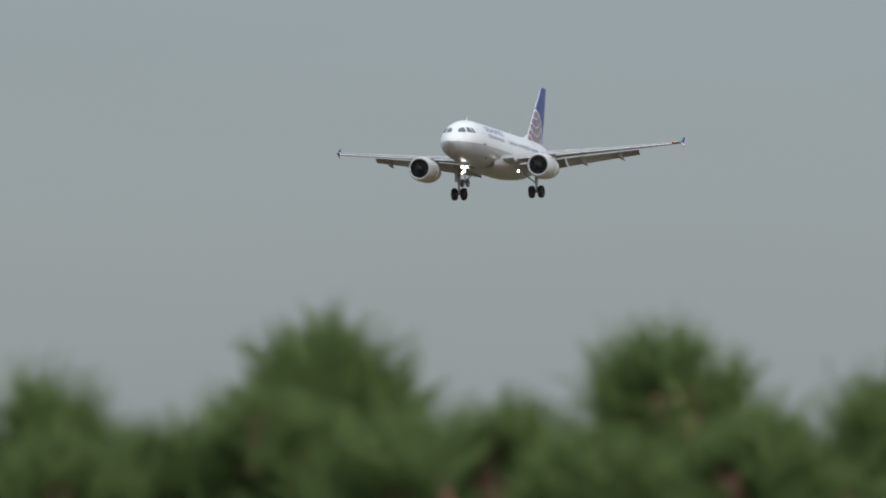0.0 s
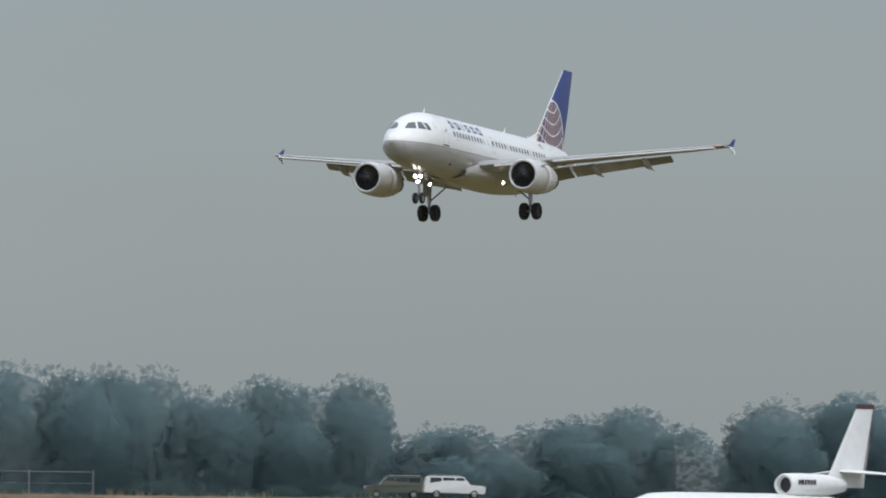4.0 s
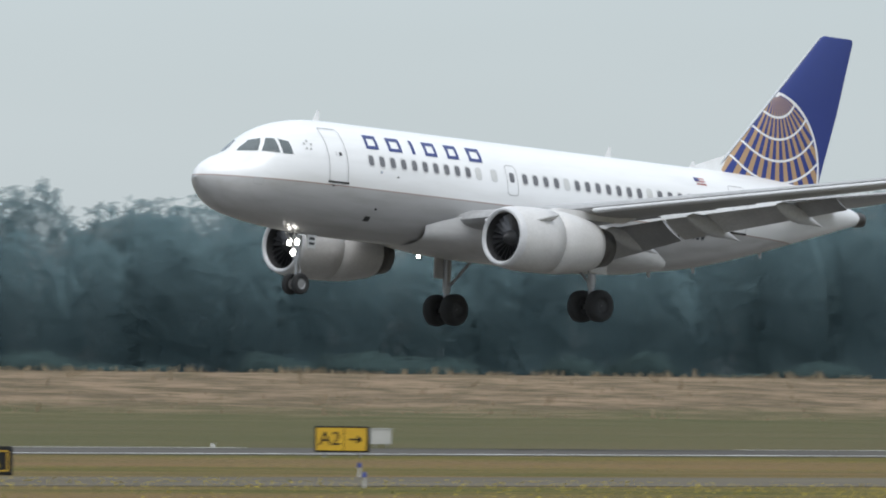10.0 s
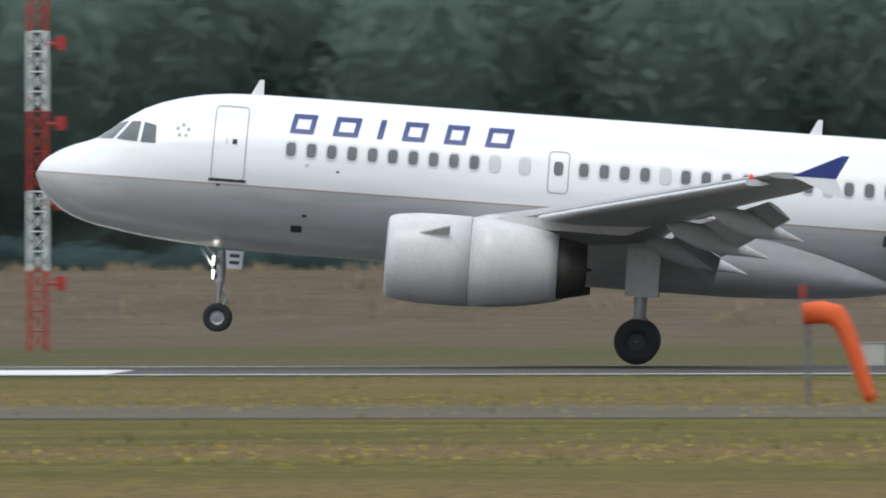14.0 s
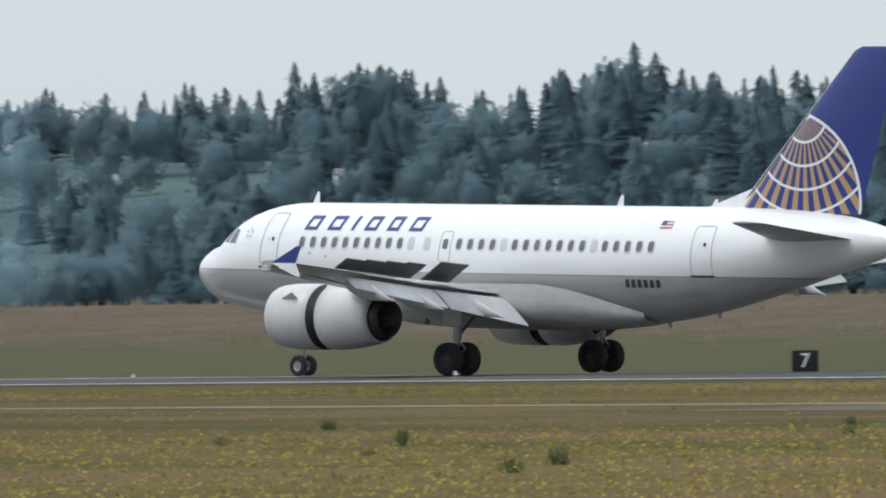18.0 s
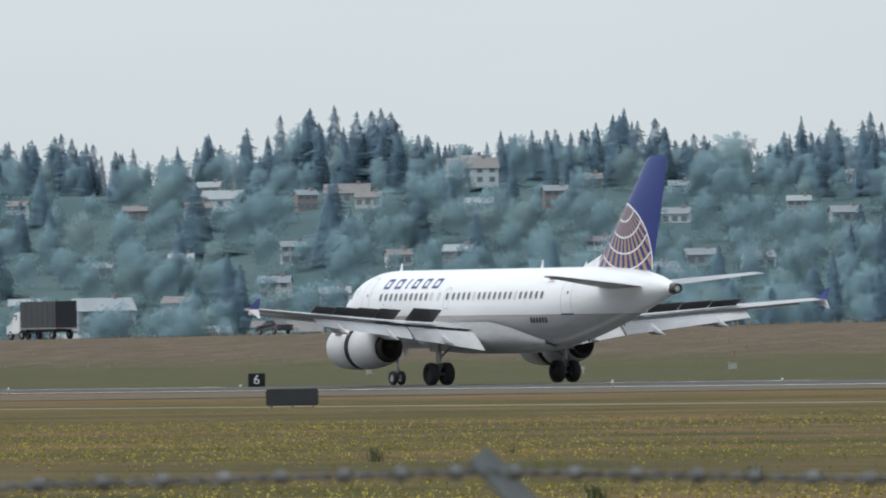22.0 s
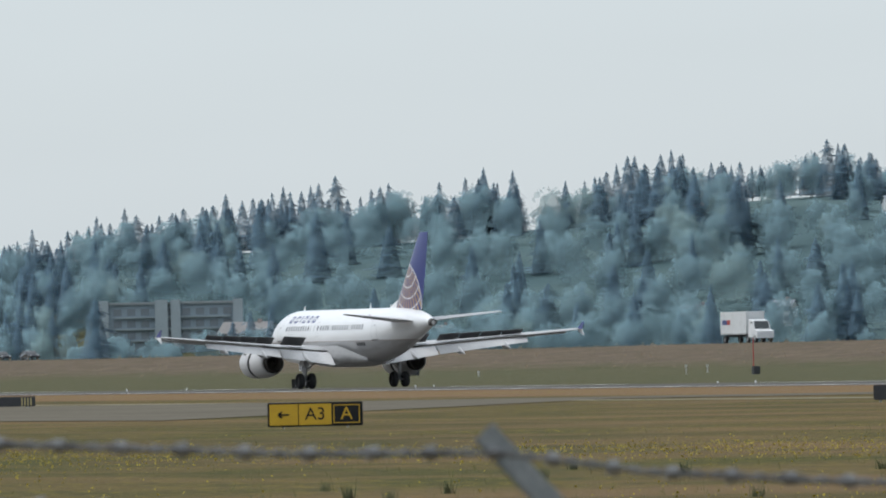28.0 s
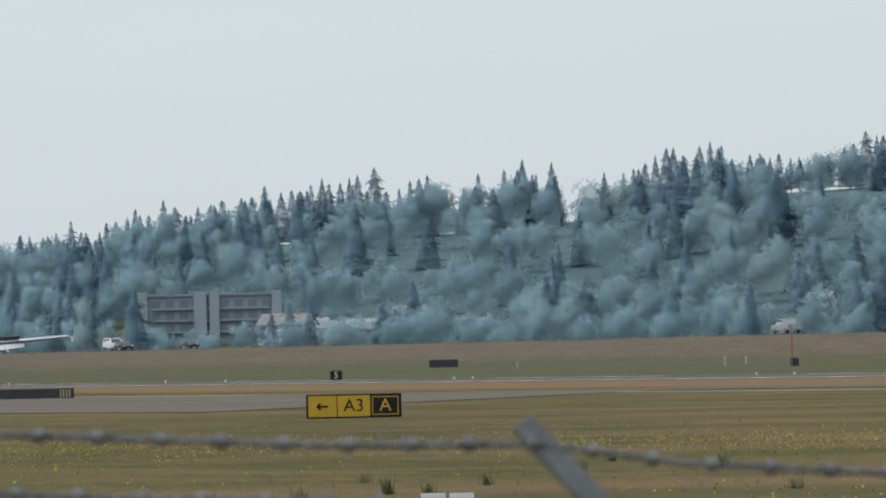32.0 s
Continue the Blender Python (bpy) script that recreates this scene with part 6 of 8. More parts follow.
def build_fence():
    tips = []
    for az, r, dep, _ in POSTS:
        b = empty("fence_post", *polar(az, r, 0.0))
        right = Vector((math.cos(radians(az)), math.sin(radians(az)), 0))
        tip = Vector((0, 0, drop(dep, r)))
        foot = tip + right * 0.30 + Vector((0, 0, -0.33))
        bm = bmesh.new()
        # angle-iron arm: two thin flanges
        d = (foot - tip).normalized()
        nrm = Vector((0, 0, 1)).cross(right).normalized()
        up = d.cross(nrm).normalized()
        for off_a, off_b, t in ((-0.024, 0.024, 0.005), (-0.024, -0.018, 0.035)):
            vs = []
            for base in (tip, foot):
                for a, c in ((off_a, 0), (off_b, 0), (off_b, t), (off_a, t)):
                    vs.append(bm.verts.new(base + up * a + nrm * c))
            for q in ((0, 1, 2, 3), (7, 6, 5, 4), (0, 4, 5, 1), (1, 5, 6, 2), (2, 6, 7, 3), (3, 7, 4, 0)):
                bm.faces.new([vs[i] for i in q])
        bmesh.ops.recalc_face_normals(bm, faces=bm.faces)
        part("arm", bm, GALV, b, "slanted galvanised arm with a clipped tip")
        bm = bmesh.new()
        rod(bm, (foot.x, foot.y, 0), foot, 0.03, sides=12)
        part("post", bm, GALV, b)
        bm = bmesh.new()
        rod(bm, foot - Vector((0, 0, 0.05)), foot + Vector((0, 0, 0.03)), 0.037, 0.02, 12)
        part("cap", bm, GALV, b)
        tagged(b, "galvanised fence post with a slanted wire arm", "fence post", "fence posts")
    for name, rows in (("barbed_wire", ((46, 365), (52, 340), (54.5, 308), (56, 282), (57.6, 259), (59.9, 232), (62.5, 240), (65, 249), (67, 238), (68.2, 212), (69.05, 172), (70.2, 167), (72, 136), (75, 128), (77.5, 110))),
                       ("barbed_wire", ((59.4, 360), (63, 385), (66, 380), (68.4, 330), (69.9, 268), (71.2, 255), (72.2, 238), (75, 215), (77.5, 200)))):
        azs, deps = zip(*rows)
        ws = []
        n = int((azs[-1] - azs[0]) / 0.028)
        for k in range(n + 1):
            a = azs[0] + (azs[-1] - azs[0]) * k / n
            ws.append(polar(a, FENCE_R, drop(float(np.interp(a, azs, deps)), FENCE_R)))
        w = empty(name)
        # two twisted strands
        for ph in (0, math.pi):
            vs, fs = [], []
            for k, p in enumerate(ws):
                t = k * 0.75 + ph
                c = p + Vector((0, 0, 0.0042 * math.cos(t))) + Vector((0.0042 * math.sin(t) * 0.4, 0.0042 * math.sin(t), 0))
                for i in range(5):
                    u = 2 * math.pi * i / 5
                    vs.append(c + Vector((0.002 * math.cos(u), 0.0034 * math.cos(u), 0.0042 * math.sin(u))))
            for k in range(len(ws) - 1):
                for i in range(5):
                    fs.append((k * 5 + i, k * 5 + (i + 1) % 5, (k + 1) * 5 + (i + 1) % 5, (k + 1) * 5 + i))
            mesh_object("strand", vs, fs, RUSTY, w, True)
        # barbs: short wires wound round the strands
        step = 0.112 / FENCE_R * 57.3
        a = azs[0] + 0.1
        while a < azs[-1]:
            c = polar(a, FENCE_R, drop(float(np.interp(a, azs, deps)), FENCE_R))
            side = Vector((math.cos(radians(a)), math.sin(radians(a)), 0))
            bm = bmesh.new()
            for j in range(2):
                t = random.uniform(0.3, 1.2) + j * 1.7
                d = side * math.cos(t) * 0.016 + Vector((0, 0, math.sin(t) * 0.019))
                rod(bm, c - d, c + d, 0.0046, 0.0026, 5)
            rod(bm, c - side * 0.009, c + side * 0.011, 0.0125, sides=8)
            part("barb", bm, RUSTY, w)
            a += step * random.uniform(0.92, 1.08)
        tagged(w, "weathered barbed wire strung between the slanted arms", "barbed wire", "barbed wires")


build_fence()


def small_plate():
    b = empty("notice_plate", *polar(69.56, 130, 0), face_camera(-122, 45))
    bm = bmesh.new()
    box(bm, -0.34, 0.34, -0.02, 0.02, 0.02, 0.46, 0.01)
    part("board", bm, WHITE, b)
    bm = bmesh.new()
    rod(bm, (0, 0, 0), (0, 0, 0.5), 0.03)
    part("post", bm, STEEL, b)
    tagged(b, "small white notice plate low in the grass", "sign")


small_plate()


# ---- young pines close to the viewing place ----
def pine_shoot(rng, base, tip, needles, length):
    """Needles in a brush round a shoot, pointing up and out."""
    base, tip = np.array(base), np.array(tip)
    axis = (tip - base) / np.linalg.norm(tip - base)
    f = rng.uniform(0.1, 1.0, needles)[:, None]
    p = base + (tip - base) * f
    d = rng.normal(size=(needles, 3))
    d -= axis * (d @ axis)[:, None]
    d /= np.linalg.norm(d, axis=1)[:, None]
    w = axis * rng.uniform(0.8, 1.4, (needles, 1)) + d * rng.uniform(0.25, 0.85, (needles, 1))
    w *= (length * rng.uniform(0.7, 1.15, (needles, 1))) / np.linalg.norm(w, axis=1)[:, None]
    s = np.cross(w, rng.normal(size=(needles, 3)))
    s = s / np.linalg.norm(s, axis=1)[:, None] * 0.0017
    return np.stack([p - s, p + s, p + w + s * 0.4, p + w - s * 0.4], 1)


def pine(az, r, top_px, width_px, seed, crowns):
    """A young pine: stem and fans of needled shoots round russet buds; sizes as seen from the eye."""
    rng = np.random.default_rng(seed)
    k = r / 17984.0
    c = polar(-az, r, 0)
    ztop, half = 2.31 + top_px * k, width_px * k / 2
    t = empty("young_pine", c.x, c.y, 0.0)
    bm, quads = bmesh.new(), []
    rod(bm, (0, 0, 0), (0, 0, ztop - 0.10), 0.03, 0.008, 8)
    spots = [(0.0, 0.0, ztop - 0.105, 0.85)]
    for i in range(crowns * 2):
        u = (i + rng.random()) / (crowns * 2)
        a, q = i * 2.4 + rng.uniform(-0.5, 0.5), half * (0.22 + 0.80 * u) * rng.uniform(0.6, 1.1)
        spots.append((q * math.cos(a), q * math.sin(a), ztop - 0.10 - 0.20 * u * u - 0.02 * u - rng.uniform(0, 0.045), rng.uniform(0.75, 1.1)))
    for x, y, z, s in spots:
        rod(bm, (0, 0, max(z - 0.2, 0.2)), (x, y, z), 0.008, 0.004, 6)
        for j in range(7):
            a, lean = rng.uniform(0, 6.28), rng.uniform(0.05, 0.7)
            ln = 0.085 * s
            tip = (x + ln * math.sin(lean) * math.cos(a), y + ln * math.sin(lean) * math.sin(a), z + ln * math.cos(lean))
            quads.append(pine_shoot(rng, (x, y, z), tip, 48, 0.058 * s))
        if rng.random() < 0.9:
            buds = bmesh.new()
            b = Vector((x, y, z + 0.045 * s)) + Vector(rng.normal(size=3) * 0.008)
            rod(buds, b - Vector((0, 0, 0.02)), b + Vector((0, 0, 0.034)), 0.024, 0.012, 7)
            part("bud", buds, BUD, t, "russet bud at a shoot tip")
    part("stem", bm, BARK, t)
    quads_object("needles", quads, [NEEDLE], None, t)
    return tagged(t, "young green pine with russet buds, out of focus", "pine", "young pines")


for az, r, top, wide, seed, crowns in ((72.78, 9.5, 442, 380, 3, 15), (74.82, 9.6, 432, 280, 4, 11), (71.35, 9.5, 300, 380, 5, 12), (76.0, 9.7, 350, 380, 6, 11), (73.95, 9.4, 330, 200, 7, 8), (72.0, 9.3, 250, 330, 8, 12),
                                       (72.65, 9.2, 330, 300, 9, 12), (75.3, 9.3, 290, 330, 10, 14), (74.4, 9.2, 270, 330, 11, 14), (71.4, 9.2, 245, 300, 12, 12), (73.3, 9.1, 280, 330, 13, 14), (76.7, 9.4, 310, 330, 14, 12)):
    pine(az, r, top, wide, seed, crowns)


# ---- parked business jet ----
def business_jet():
    j = empty("business_jet", 403.75, 153.4, 0, -14)
    R, zc = 1.25, 2.15
    prof = [(-9.0, 0.02, -0.35), (-8.7, 0.35, -0.32), (-8.0, 0.72, -0.2), (-7.0, 1.0, -0.08), (-5.8, 1.2, 0), (-4, R, 0), (3.0, R, 0), (5.5, 1.08, 0.12), (7.6, 0.72, 0.35), (9.2, 0.30, 0.6), (9.6, 0.12, 0.66)]
    vs, fs, n = [], [], 28
    for x, r, dz in prof:
        vs += [(x, r * math.cos(2 * math.pi * k / n), zc + dz + r * math.sin(2 * math.pi * k / n)) for k in range(n)]
    fs = [(i * n + k, (i + 1) * n + k, (i + 1) * n + (k + 1) % n, i * n + (k + 1) % n) for i in range(len(prof) - 1) for k in range(n)]
    fs.append(tuple(range((len(prof) - 1) * n, len(prof) * n)))
    mesh_object("fuselage", vs, fs, WHITE, j, True)
    # centre engine intake over the tail
    vs, fs, _ = lathe([(0.35, 0.36), (0.0, 0.38), (-0.05, 0.45), (0.1, 0.52), (1.2, 0.54), (3.0, 0.5), (4.4, 0.30)], 24)
    duct = mesh_object("intake_duct", [(x, y, z * 0.95) for x, y, z in vs], fs, WHITE, j, True, "white intake duct over the tail")
    duct.location = (3.9, 0, 3.78)
    mesh_object("intake_mouth", [(0.3, 0.37 * math.cos(2 * math.pi * k / 20), 0.35 * math.sin(2 * math.pi * k / 20)) for k in range(20)], [tuple(range(20))], DARK, duct)
    for k in range(6):
        bm = bmesh.new()
        box(bm, 0.35 + 0.23 * k, 0.49 + 0.23 * k, -0.56, -0.545, 0.02, 0.24)
        part("registration_bar", bm, BLACK, duct)
    fin = lofted("tail_fin", [(6.6, 0, 3.7, 3.4, 0.09), (7.4, 0, 4.35, 2.7, 0.09), (9.35, 0, 7.12, 1.35, 0.08)], WHITE, j, "white swept tail fin", True)
    lofted("fin_cap", [(9.3, 0, 7.12, 1.5, 0.1), (9.45, 0, 7.32, 1.3, 0.06)], MAROON, fin, "dark maroon fin cap", True)
    bm = bmesh.new()
    rod(bm, (9.95, 0, 4.3), (10.68, 0, 7.12), 0.035, sides=6)
    part("rudder_edge", bm, MAROON, fin)
    for s in (1, -1):
        lofted("tailplane", [(8.0, -s * 0.1, 4.4, 1.9, 0.09), (9.9, -s * 3.8, 4.15, 0.85, 0.08)], WHITE, j)
        lofted("wing", [(-1.8, -s * 0.9, 1.35, 4.4, 0.11), (1.2, -s * 4.0, 1.5, 2.6, 0.10), (4.0, -s * 9.4, 1.75, 1.1, 0.09)], WHITE, j)
        vs, fs, _ = lathe([(0.2, 0.38), (0.0, 0.42), (0.3, 0.52), (1.5, 0.53), (2.6, 0.40), (2.6, 0.3)], 24)
        e = mesh_object("engine", vs, fs, WHITE, j, True)
        e.location = (3.3, -s * 1.75, 2.75)
        lofted("engine_pylon", [(3.9, -s * 1.1, 2.7, 1.6, 0.1), (3.9, -s * 1.4, 2.72, 1.5, 0.1)], WHITE, j)
        bm = bmesh.new()
        rod(bm, (1.0, -s * 2.0, 0.35), (1.0, -s * 2.0, 1.4), 0.08)
        leg = part("main_gear", bm, STEEL, j)
        for y in (-0.16, 0.16):
            wheel(leg, (1.0, -s * 2.0 + y, 0.34), 0.34, 0.2, 0.15)
        for k in range(6):
            a = -4.6 + 1.05 * k
            ring = [(a + 0.2 * math.cos(t), -s * (R + 0.012) * math.cos(0.28 + 0.16 * math.sin(t)), zc + (R + 0.012) * math.sin(0.28 + 0.16 * math.sin(t))) for t in [2 * math.pi * i / 14 for i in range(14)]]
            mesh_object("cabin_window", ring, [tuple(range(14))], GLASS, j)
        vs = [(-7.6 + 0.0, -s * 0.30, zc + 0.62), (-7.3, -s * 0.82, zc + 0.40), (-6.6, -s * 0.98, zc + 0.52), (-6.7, -s * 0.4, zc + 0.98)]
        mesh_object("flight_deck_window", vs, [(0, 1, 2, 3)], GLASS, j)
    bm = bmesh.new()
    rod(bm, (-6.6, 0, 0.28), (-6.6, 0, 1.2), 0.06)
    leg = part("nose_gear", bm, STEEL, j)
    for y in (-0.13, 0.13):
        wheel(leg, (-6.6, y, 0.27), 0.27, 0.15, 0.12)
    tagged(j, "white three-engine business jet parked on the apron", "airplane")
    slab("apron", 330, 520, 95, 160.4, 0.012, TAXI, "grey apron under the parked jet", "apron", 4)


business_jet()


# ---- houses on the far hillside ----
# distance haze is put into the pane and roof colours
HAZY_PANE = surface("hazy_house_pane", (0.22, 0.25, 0.27), (0.18, 0.20, 0.22), 2, 0.2)
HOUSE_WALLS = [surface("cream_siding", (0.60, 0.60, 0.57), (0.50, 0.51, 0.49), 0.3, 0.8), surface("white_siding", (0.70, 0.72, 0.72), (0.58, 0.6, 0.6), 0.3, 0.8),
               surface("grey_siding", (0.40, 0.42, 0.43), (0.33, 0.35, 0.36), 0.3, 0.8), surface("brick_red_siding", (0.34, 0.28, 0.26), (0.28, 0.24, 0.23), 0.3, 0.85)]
ROOFS = [surface("hazy_grey_shingles", (0.26, 0.29, 0.31), (0.20, 0.23, 0.25), 0.4, 0.9), surface("hazy_brown_shingles", (0.24, 0.23, 0.22), (0.19, 0.18, 0.18), 0.4, 0.9), surface("hazy_pale_roof", (0.34, 0.37, 0.38), (0.28, 0.31, 0.32), 0.4, 0.8)]


def house(az, f, w, style, k):
    w *= 0.62
    x, y, z, r = hill_place(az, f)
    h = empty("house", x, y, z - 0.5, az + (k * 37 % 50) - 25)
    hh, dp = (2.8 if k % 3 else 4.6), w * 0.55
    bm = bmesh.new()
    box(bm, -w / 2, w / 2, -dp / 2, dp / 2, 0, hh + 0.5)
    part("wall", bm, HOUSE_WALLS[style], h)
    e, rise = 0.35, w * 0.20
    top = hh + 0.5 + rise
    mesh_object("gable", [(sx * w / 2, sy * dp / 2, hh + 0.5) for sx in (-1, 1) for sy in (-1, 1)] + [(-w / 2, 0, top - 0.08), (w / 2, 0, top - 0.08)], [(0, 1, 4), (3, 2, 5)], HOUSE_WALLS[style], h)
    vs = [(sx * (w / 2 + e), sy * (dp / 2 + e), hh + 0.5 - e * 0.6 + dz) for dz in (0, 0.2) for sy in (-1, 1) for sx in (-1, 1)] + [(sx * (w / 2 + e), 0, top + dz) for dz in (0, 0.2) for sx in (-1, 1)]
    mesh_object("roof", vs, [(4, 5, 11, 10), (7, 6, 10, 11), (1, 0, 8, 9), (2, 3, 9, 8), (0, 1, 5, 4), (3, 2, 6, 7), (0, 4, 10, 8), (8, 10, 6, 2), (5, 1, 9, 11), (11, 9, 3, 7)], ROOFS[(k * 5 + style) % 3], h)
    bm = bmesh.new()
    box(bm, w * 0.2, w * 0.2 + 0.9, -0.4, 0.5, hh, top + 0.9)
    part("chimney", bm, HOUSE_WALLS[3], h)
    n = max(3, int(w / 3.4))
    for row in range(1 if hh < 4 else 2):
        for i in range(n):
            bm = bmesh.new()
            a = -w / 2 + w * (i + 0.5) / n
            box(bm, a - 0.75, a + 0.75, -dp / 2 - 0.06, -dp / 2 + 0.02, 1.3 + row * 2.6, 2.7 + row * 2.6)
            part("window", bm, HAZY_PANE, h)
    names = ("cream house with a low roof among the trees", "white house with a low roof among the trees", "grey house with a low roof among the trees", "red-brown house with a low roof among the trees")
    tagged(h, names[style], "house", "hillside houses")


for k, (ha, hf, hw, hs) in enumerate(HOUSES):
    house(ha, hf, hw, hs, k)


# walls of the flats carry the hill's haze tint in their colour
HAZY_FLAT_GREY = surface("hazy_grey_render", (0.27, 0.33, 0.37), (0.235, 0.29, 0.325), 0.2, 0.8)
HAZY_FLAT_PALE = surface("hazy_pale_concrete", (0.36, 0.41, 0.43), (0.31, 0.36, 0.38), 0.2, 0.8)


def apartment_block():
    """Long grey block of flats near the river, haze put into its colours, with pale stair towers."""
    x, y, z, r = hill_place(70.85, 0.72)
    b = empty("apartment_block", x, y, z + 1.5, 70.85)
    b.scale = (0.82, 1, 1)
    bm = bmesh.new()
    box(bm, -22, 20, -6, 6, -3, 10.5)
    part("wall", bm, HAZY_FLAT_GREY, b)
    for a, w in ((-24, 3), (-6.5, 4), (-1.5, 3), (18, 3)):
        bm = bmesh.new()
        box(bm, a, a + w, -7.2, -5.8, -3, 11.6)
        part("stair_tower", bm, HAZY_FLAT_PALE, b)
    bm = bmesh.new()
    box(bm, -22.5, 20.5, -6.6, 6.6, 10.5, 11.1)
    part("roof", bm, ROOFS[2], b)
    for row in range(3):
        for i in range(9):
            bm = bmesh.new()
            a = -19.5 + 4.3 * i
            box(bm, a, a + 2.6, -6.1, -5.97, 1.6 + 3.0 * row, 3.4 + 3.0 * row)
            part("window", bm, HAZY_PANE, b)
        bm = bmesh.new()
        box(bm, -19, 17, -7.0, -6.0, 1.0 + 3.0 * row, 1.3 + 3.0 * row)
        part("balcony", bm, HAZY_FLAT_PALE, b)
    tagged(b, "long apartment block with pale stair towers, haze put into its greys", "apartment block")


apartment_block()


# ---- construction drums, mesh fence and ramp by the road ----
def traffic_drum(az, d):
    p = on_bank(az, d)
    b = empty("traffic_drum", p.x, p.y, p.z)
    prof = [(0.0, 0.30, 0), (0.10, 0.30, 0), (0.10, 0.27, 0), (0.32, 0.265, 0), (0.34, 0.262, 1), (0.48, 0.258, 0), (0.62, 0.254, 1), (0.76, 0.25, 0), (0.95, 0.24, 0), (1.0, 0.2, 0), (1.0, 0.0, 0)]
    lathe_part("barrel", prof, [ORANGE, WHITE], b, (0, 0, 0), 18, "z")
    bm = bmesh.new()
    box(bm, -0.1, 0.1, -0.02, 0.02, 1.0, 1.12, 0.01)
    part("handle", bm, ORANGE, b)
    tagged(b, "orange and white striped traffic drum beside the road", "traffic drum", "traffic drums")


for a in (60.47, 60.62, 60.81, 60.99, 61.13, 61.3, 61.45, 61.55):
    traffic_drum(a, 476)


def mesh_fence(az0, az1, d0, d1, posts, h):
    """Thin chain-link fence: posts, rails and sparse wire."""
    f = empty("wire_fence")
    ps = [on_bank(az0 + (az1 - az0) * k / (posts - 1), d0 + (d1 - d0) * k / (posts - 1)) for k in range(posts)]
    for p in ps:
        bm = bmesh.new()
        rod(bm, p, p + Vector((0, 0, h + 0.15)), 0.05, sides=6)
        part("post", bm, GALV, f)
    for a, b in zip(ps, ps[1:]):
        for z in (0.1, h * 0.5, h):
            bm = bmesh.new()
            rod(bm, a + Vector((0, 0, z)), b + Vector((0, 0, z)), 0.025 if z == h else 0.012, sides=5)
            part("rail", bm, GALV, f)
    tagged(f, "thin galvanised wire fence along the bank", "wire fence", "wire fences")


mesh_fence(60.9, 65.6, 474, 474, 14, 1.9)
mesh_fence(-10.7, -7.2, 474, 470, 8, 1.9)


def ramp():
    """Service ramp from the field up to the road, with thin white edge lines."""
    vs = []
    for d in np.linspace(345, 479, 16):
        far = float(np.interp(d, (345, 360, 390, 425, 440, 452, 479), (11.3, 10.75, 10.3, 10.14, 10.25, 10.49, 10.7)))
        near = float(np.interp(d, (345, 352, 452, 479), (8.95, 9.25, 10.02, 10.2)))
        for q in (far, near):
            p = on_bank(-q, d)
            vs.append((p.x, p.y, p.z + 0.26))
    fs = [(2 * i, 2 * i + 1, 2 * i + 3, 2 * i + 2) for i in range(15)]
    tagged(mesh_object("ramp", vs, fs, ASPHALT), "dark asphalt service ramp climbing the bank", "ramp", kind="structure")
    for side in (0, 1):
        lv = []
        for k in range(16):
            x, y, z = vs[2 * k + side]
            s = 1 if side == 0 else -1
            lv += [(x - s * 0.45, y, z + 0.02), (x - s * 0.62, y, z + 0.02)]
        tagged(mesh_object("ramp_line", lv, fs, MARK), "thin white edge line on the ramp", "marking", kind="structure")


ramp()


def verge_track(name, az0, az1, d, wide):
    """A narrow bleached path along the foot of the bank."""
    vs = []
    for az in np.linspace(az0, az1, 14):
        for q in (d, d + wide):
            p = on_bank(-az, q)
            vs.append((p.x, p.y, p.z + 0.08))
    fs = [(2 * i, 2 * i + 1, 2 * i + 3, 2 * i + 2) for i in range(13)]
    tagged(mesh_object(name, vs, fs, TRACK), "narrow bleached path along the foot of the bank", "track", kind="structure")


def access_road():
    """Pale side road that climbs from the runway's end to the works on the bank."""
    vs = []
    for az in np.linspace(58.0, 63.2, 16):
        for q in ((58, 59.2, 60, 61, 62, 63.2), (286, 330, 372, 412, 444, 472)), ((58, 59.2, 60, 61, 62, 63.2), (330, 372, 400, 430, 458, 482)):
            p = on_bank(az, float(np.interp(az, *q)))
            vs.append((p.x, p.y, p.z + 0.20))
    fs = [(2 * i, 2 * i + 1, 2 * i + 3, 2 * i + 2) for i in range(15)]
    tagged(mesh_object("road_2", vs, fs, PALE_ROAD), "pale side road climbing the bank to the works", "road", kind="structure")


PALE_ROAD = surface("pale_road_asphalt", (0.17, 0.165, 0.155), (0.13, 0.125, 0.115), 0.2, 0.95, bump=0.3, fine=2.0, spec=0.1)
access_road()
verge_track("track_1", 5.0, 9.0, 344, 1.6)
verge_track("track_2", -14.3, -8.0, 386, 2.0)


# ---- rough grass: dry tufts along the bank, flowers and weeds on the field ----
def tufts(name, n, place, size, blades, material, label):
    rng = np.random.default_rng(len(name) * 31 + n)
    q = []
    for k in range(n):
        x, y, z, s = place(rng)
        for b in range(blades):
            a = rng.uniform(0, 6.28)
            h = size * s * rng.uniform(0.5, 1.2)
            lx, ly = math.cos(a) * h * 0.35, math.sin(a) * h * 0.35
            w = h * 0.10
            ox, oy = rng.normal(0, size * 0.3, 2)
            q.append(((x + ox - w, y + oy, z - 0.03), (x + ox + w, y + oy, z - 0.03), (x + ox + lx + w * 0.3, y + oy + ly, z + h), (x + ox + lx - w * 0.3, y + oy + ly, z + h)))
    ob = quads_object(name, np.array(q), [material])
    tagged(ob, label, "grass", "grass tufts", "stuff")


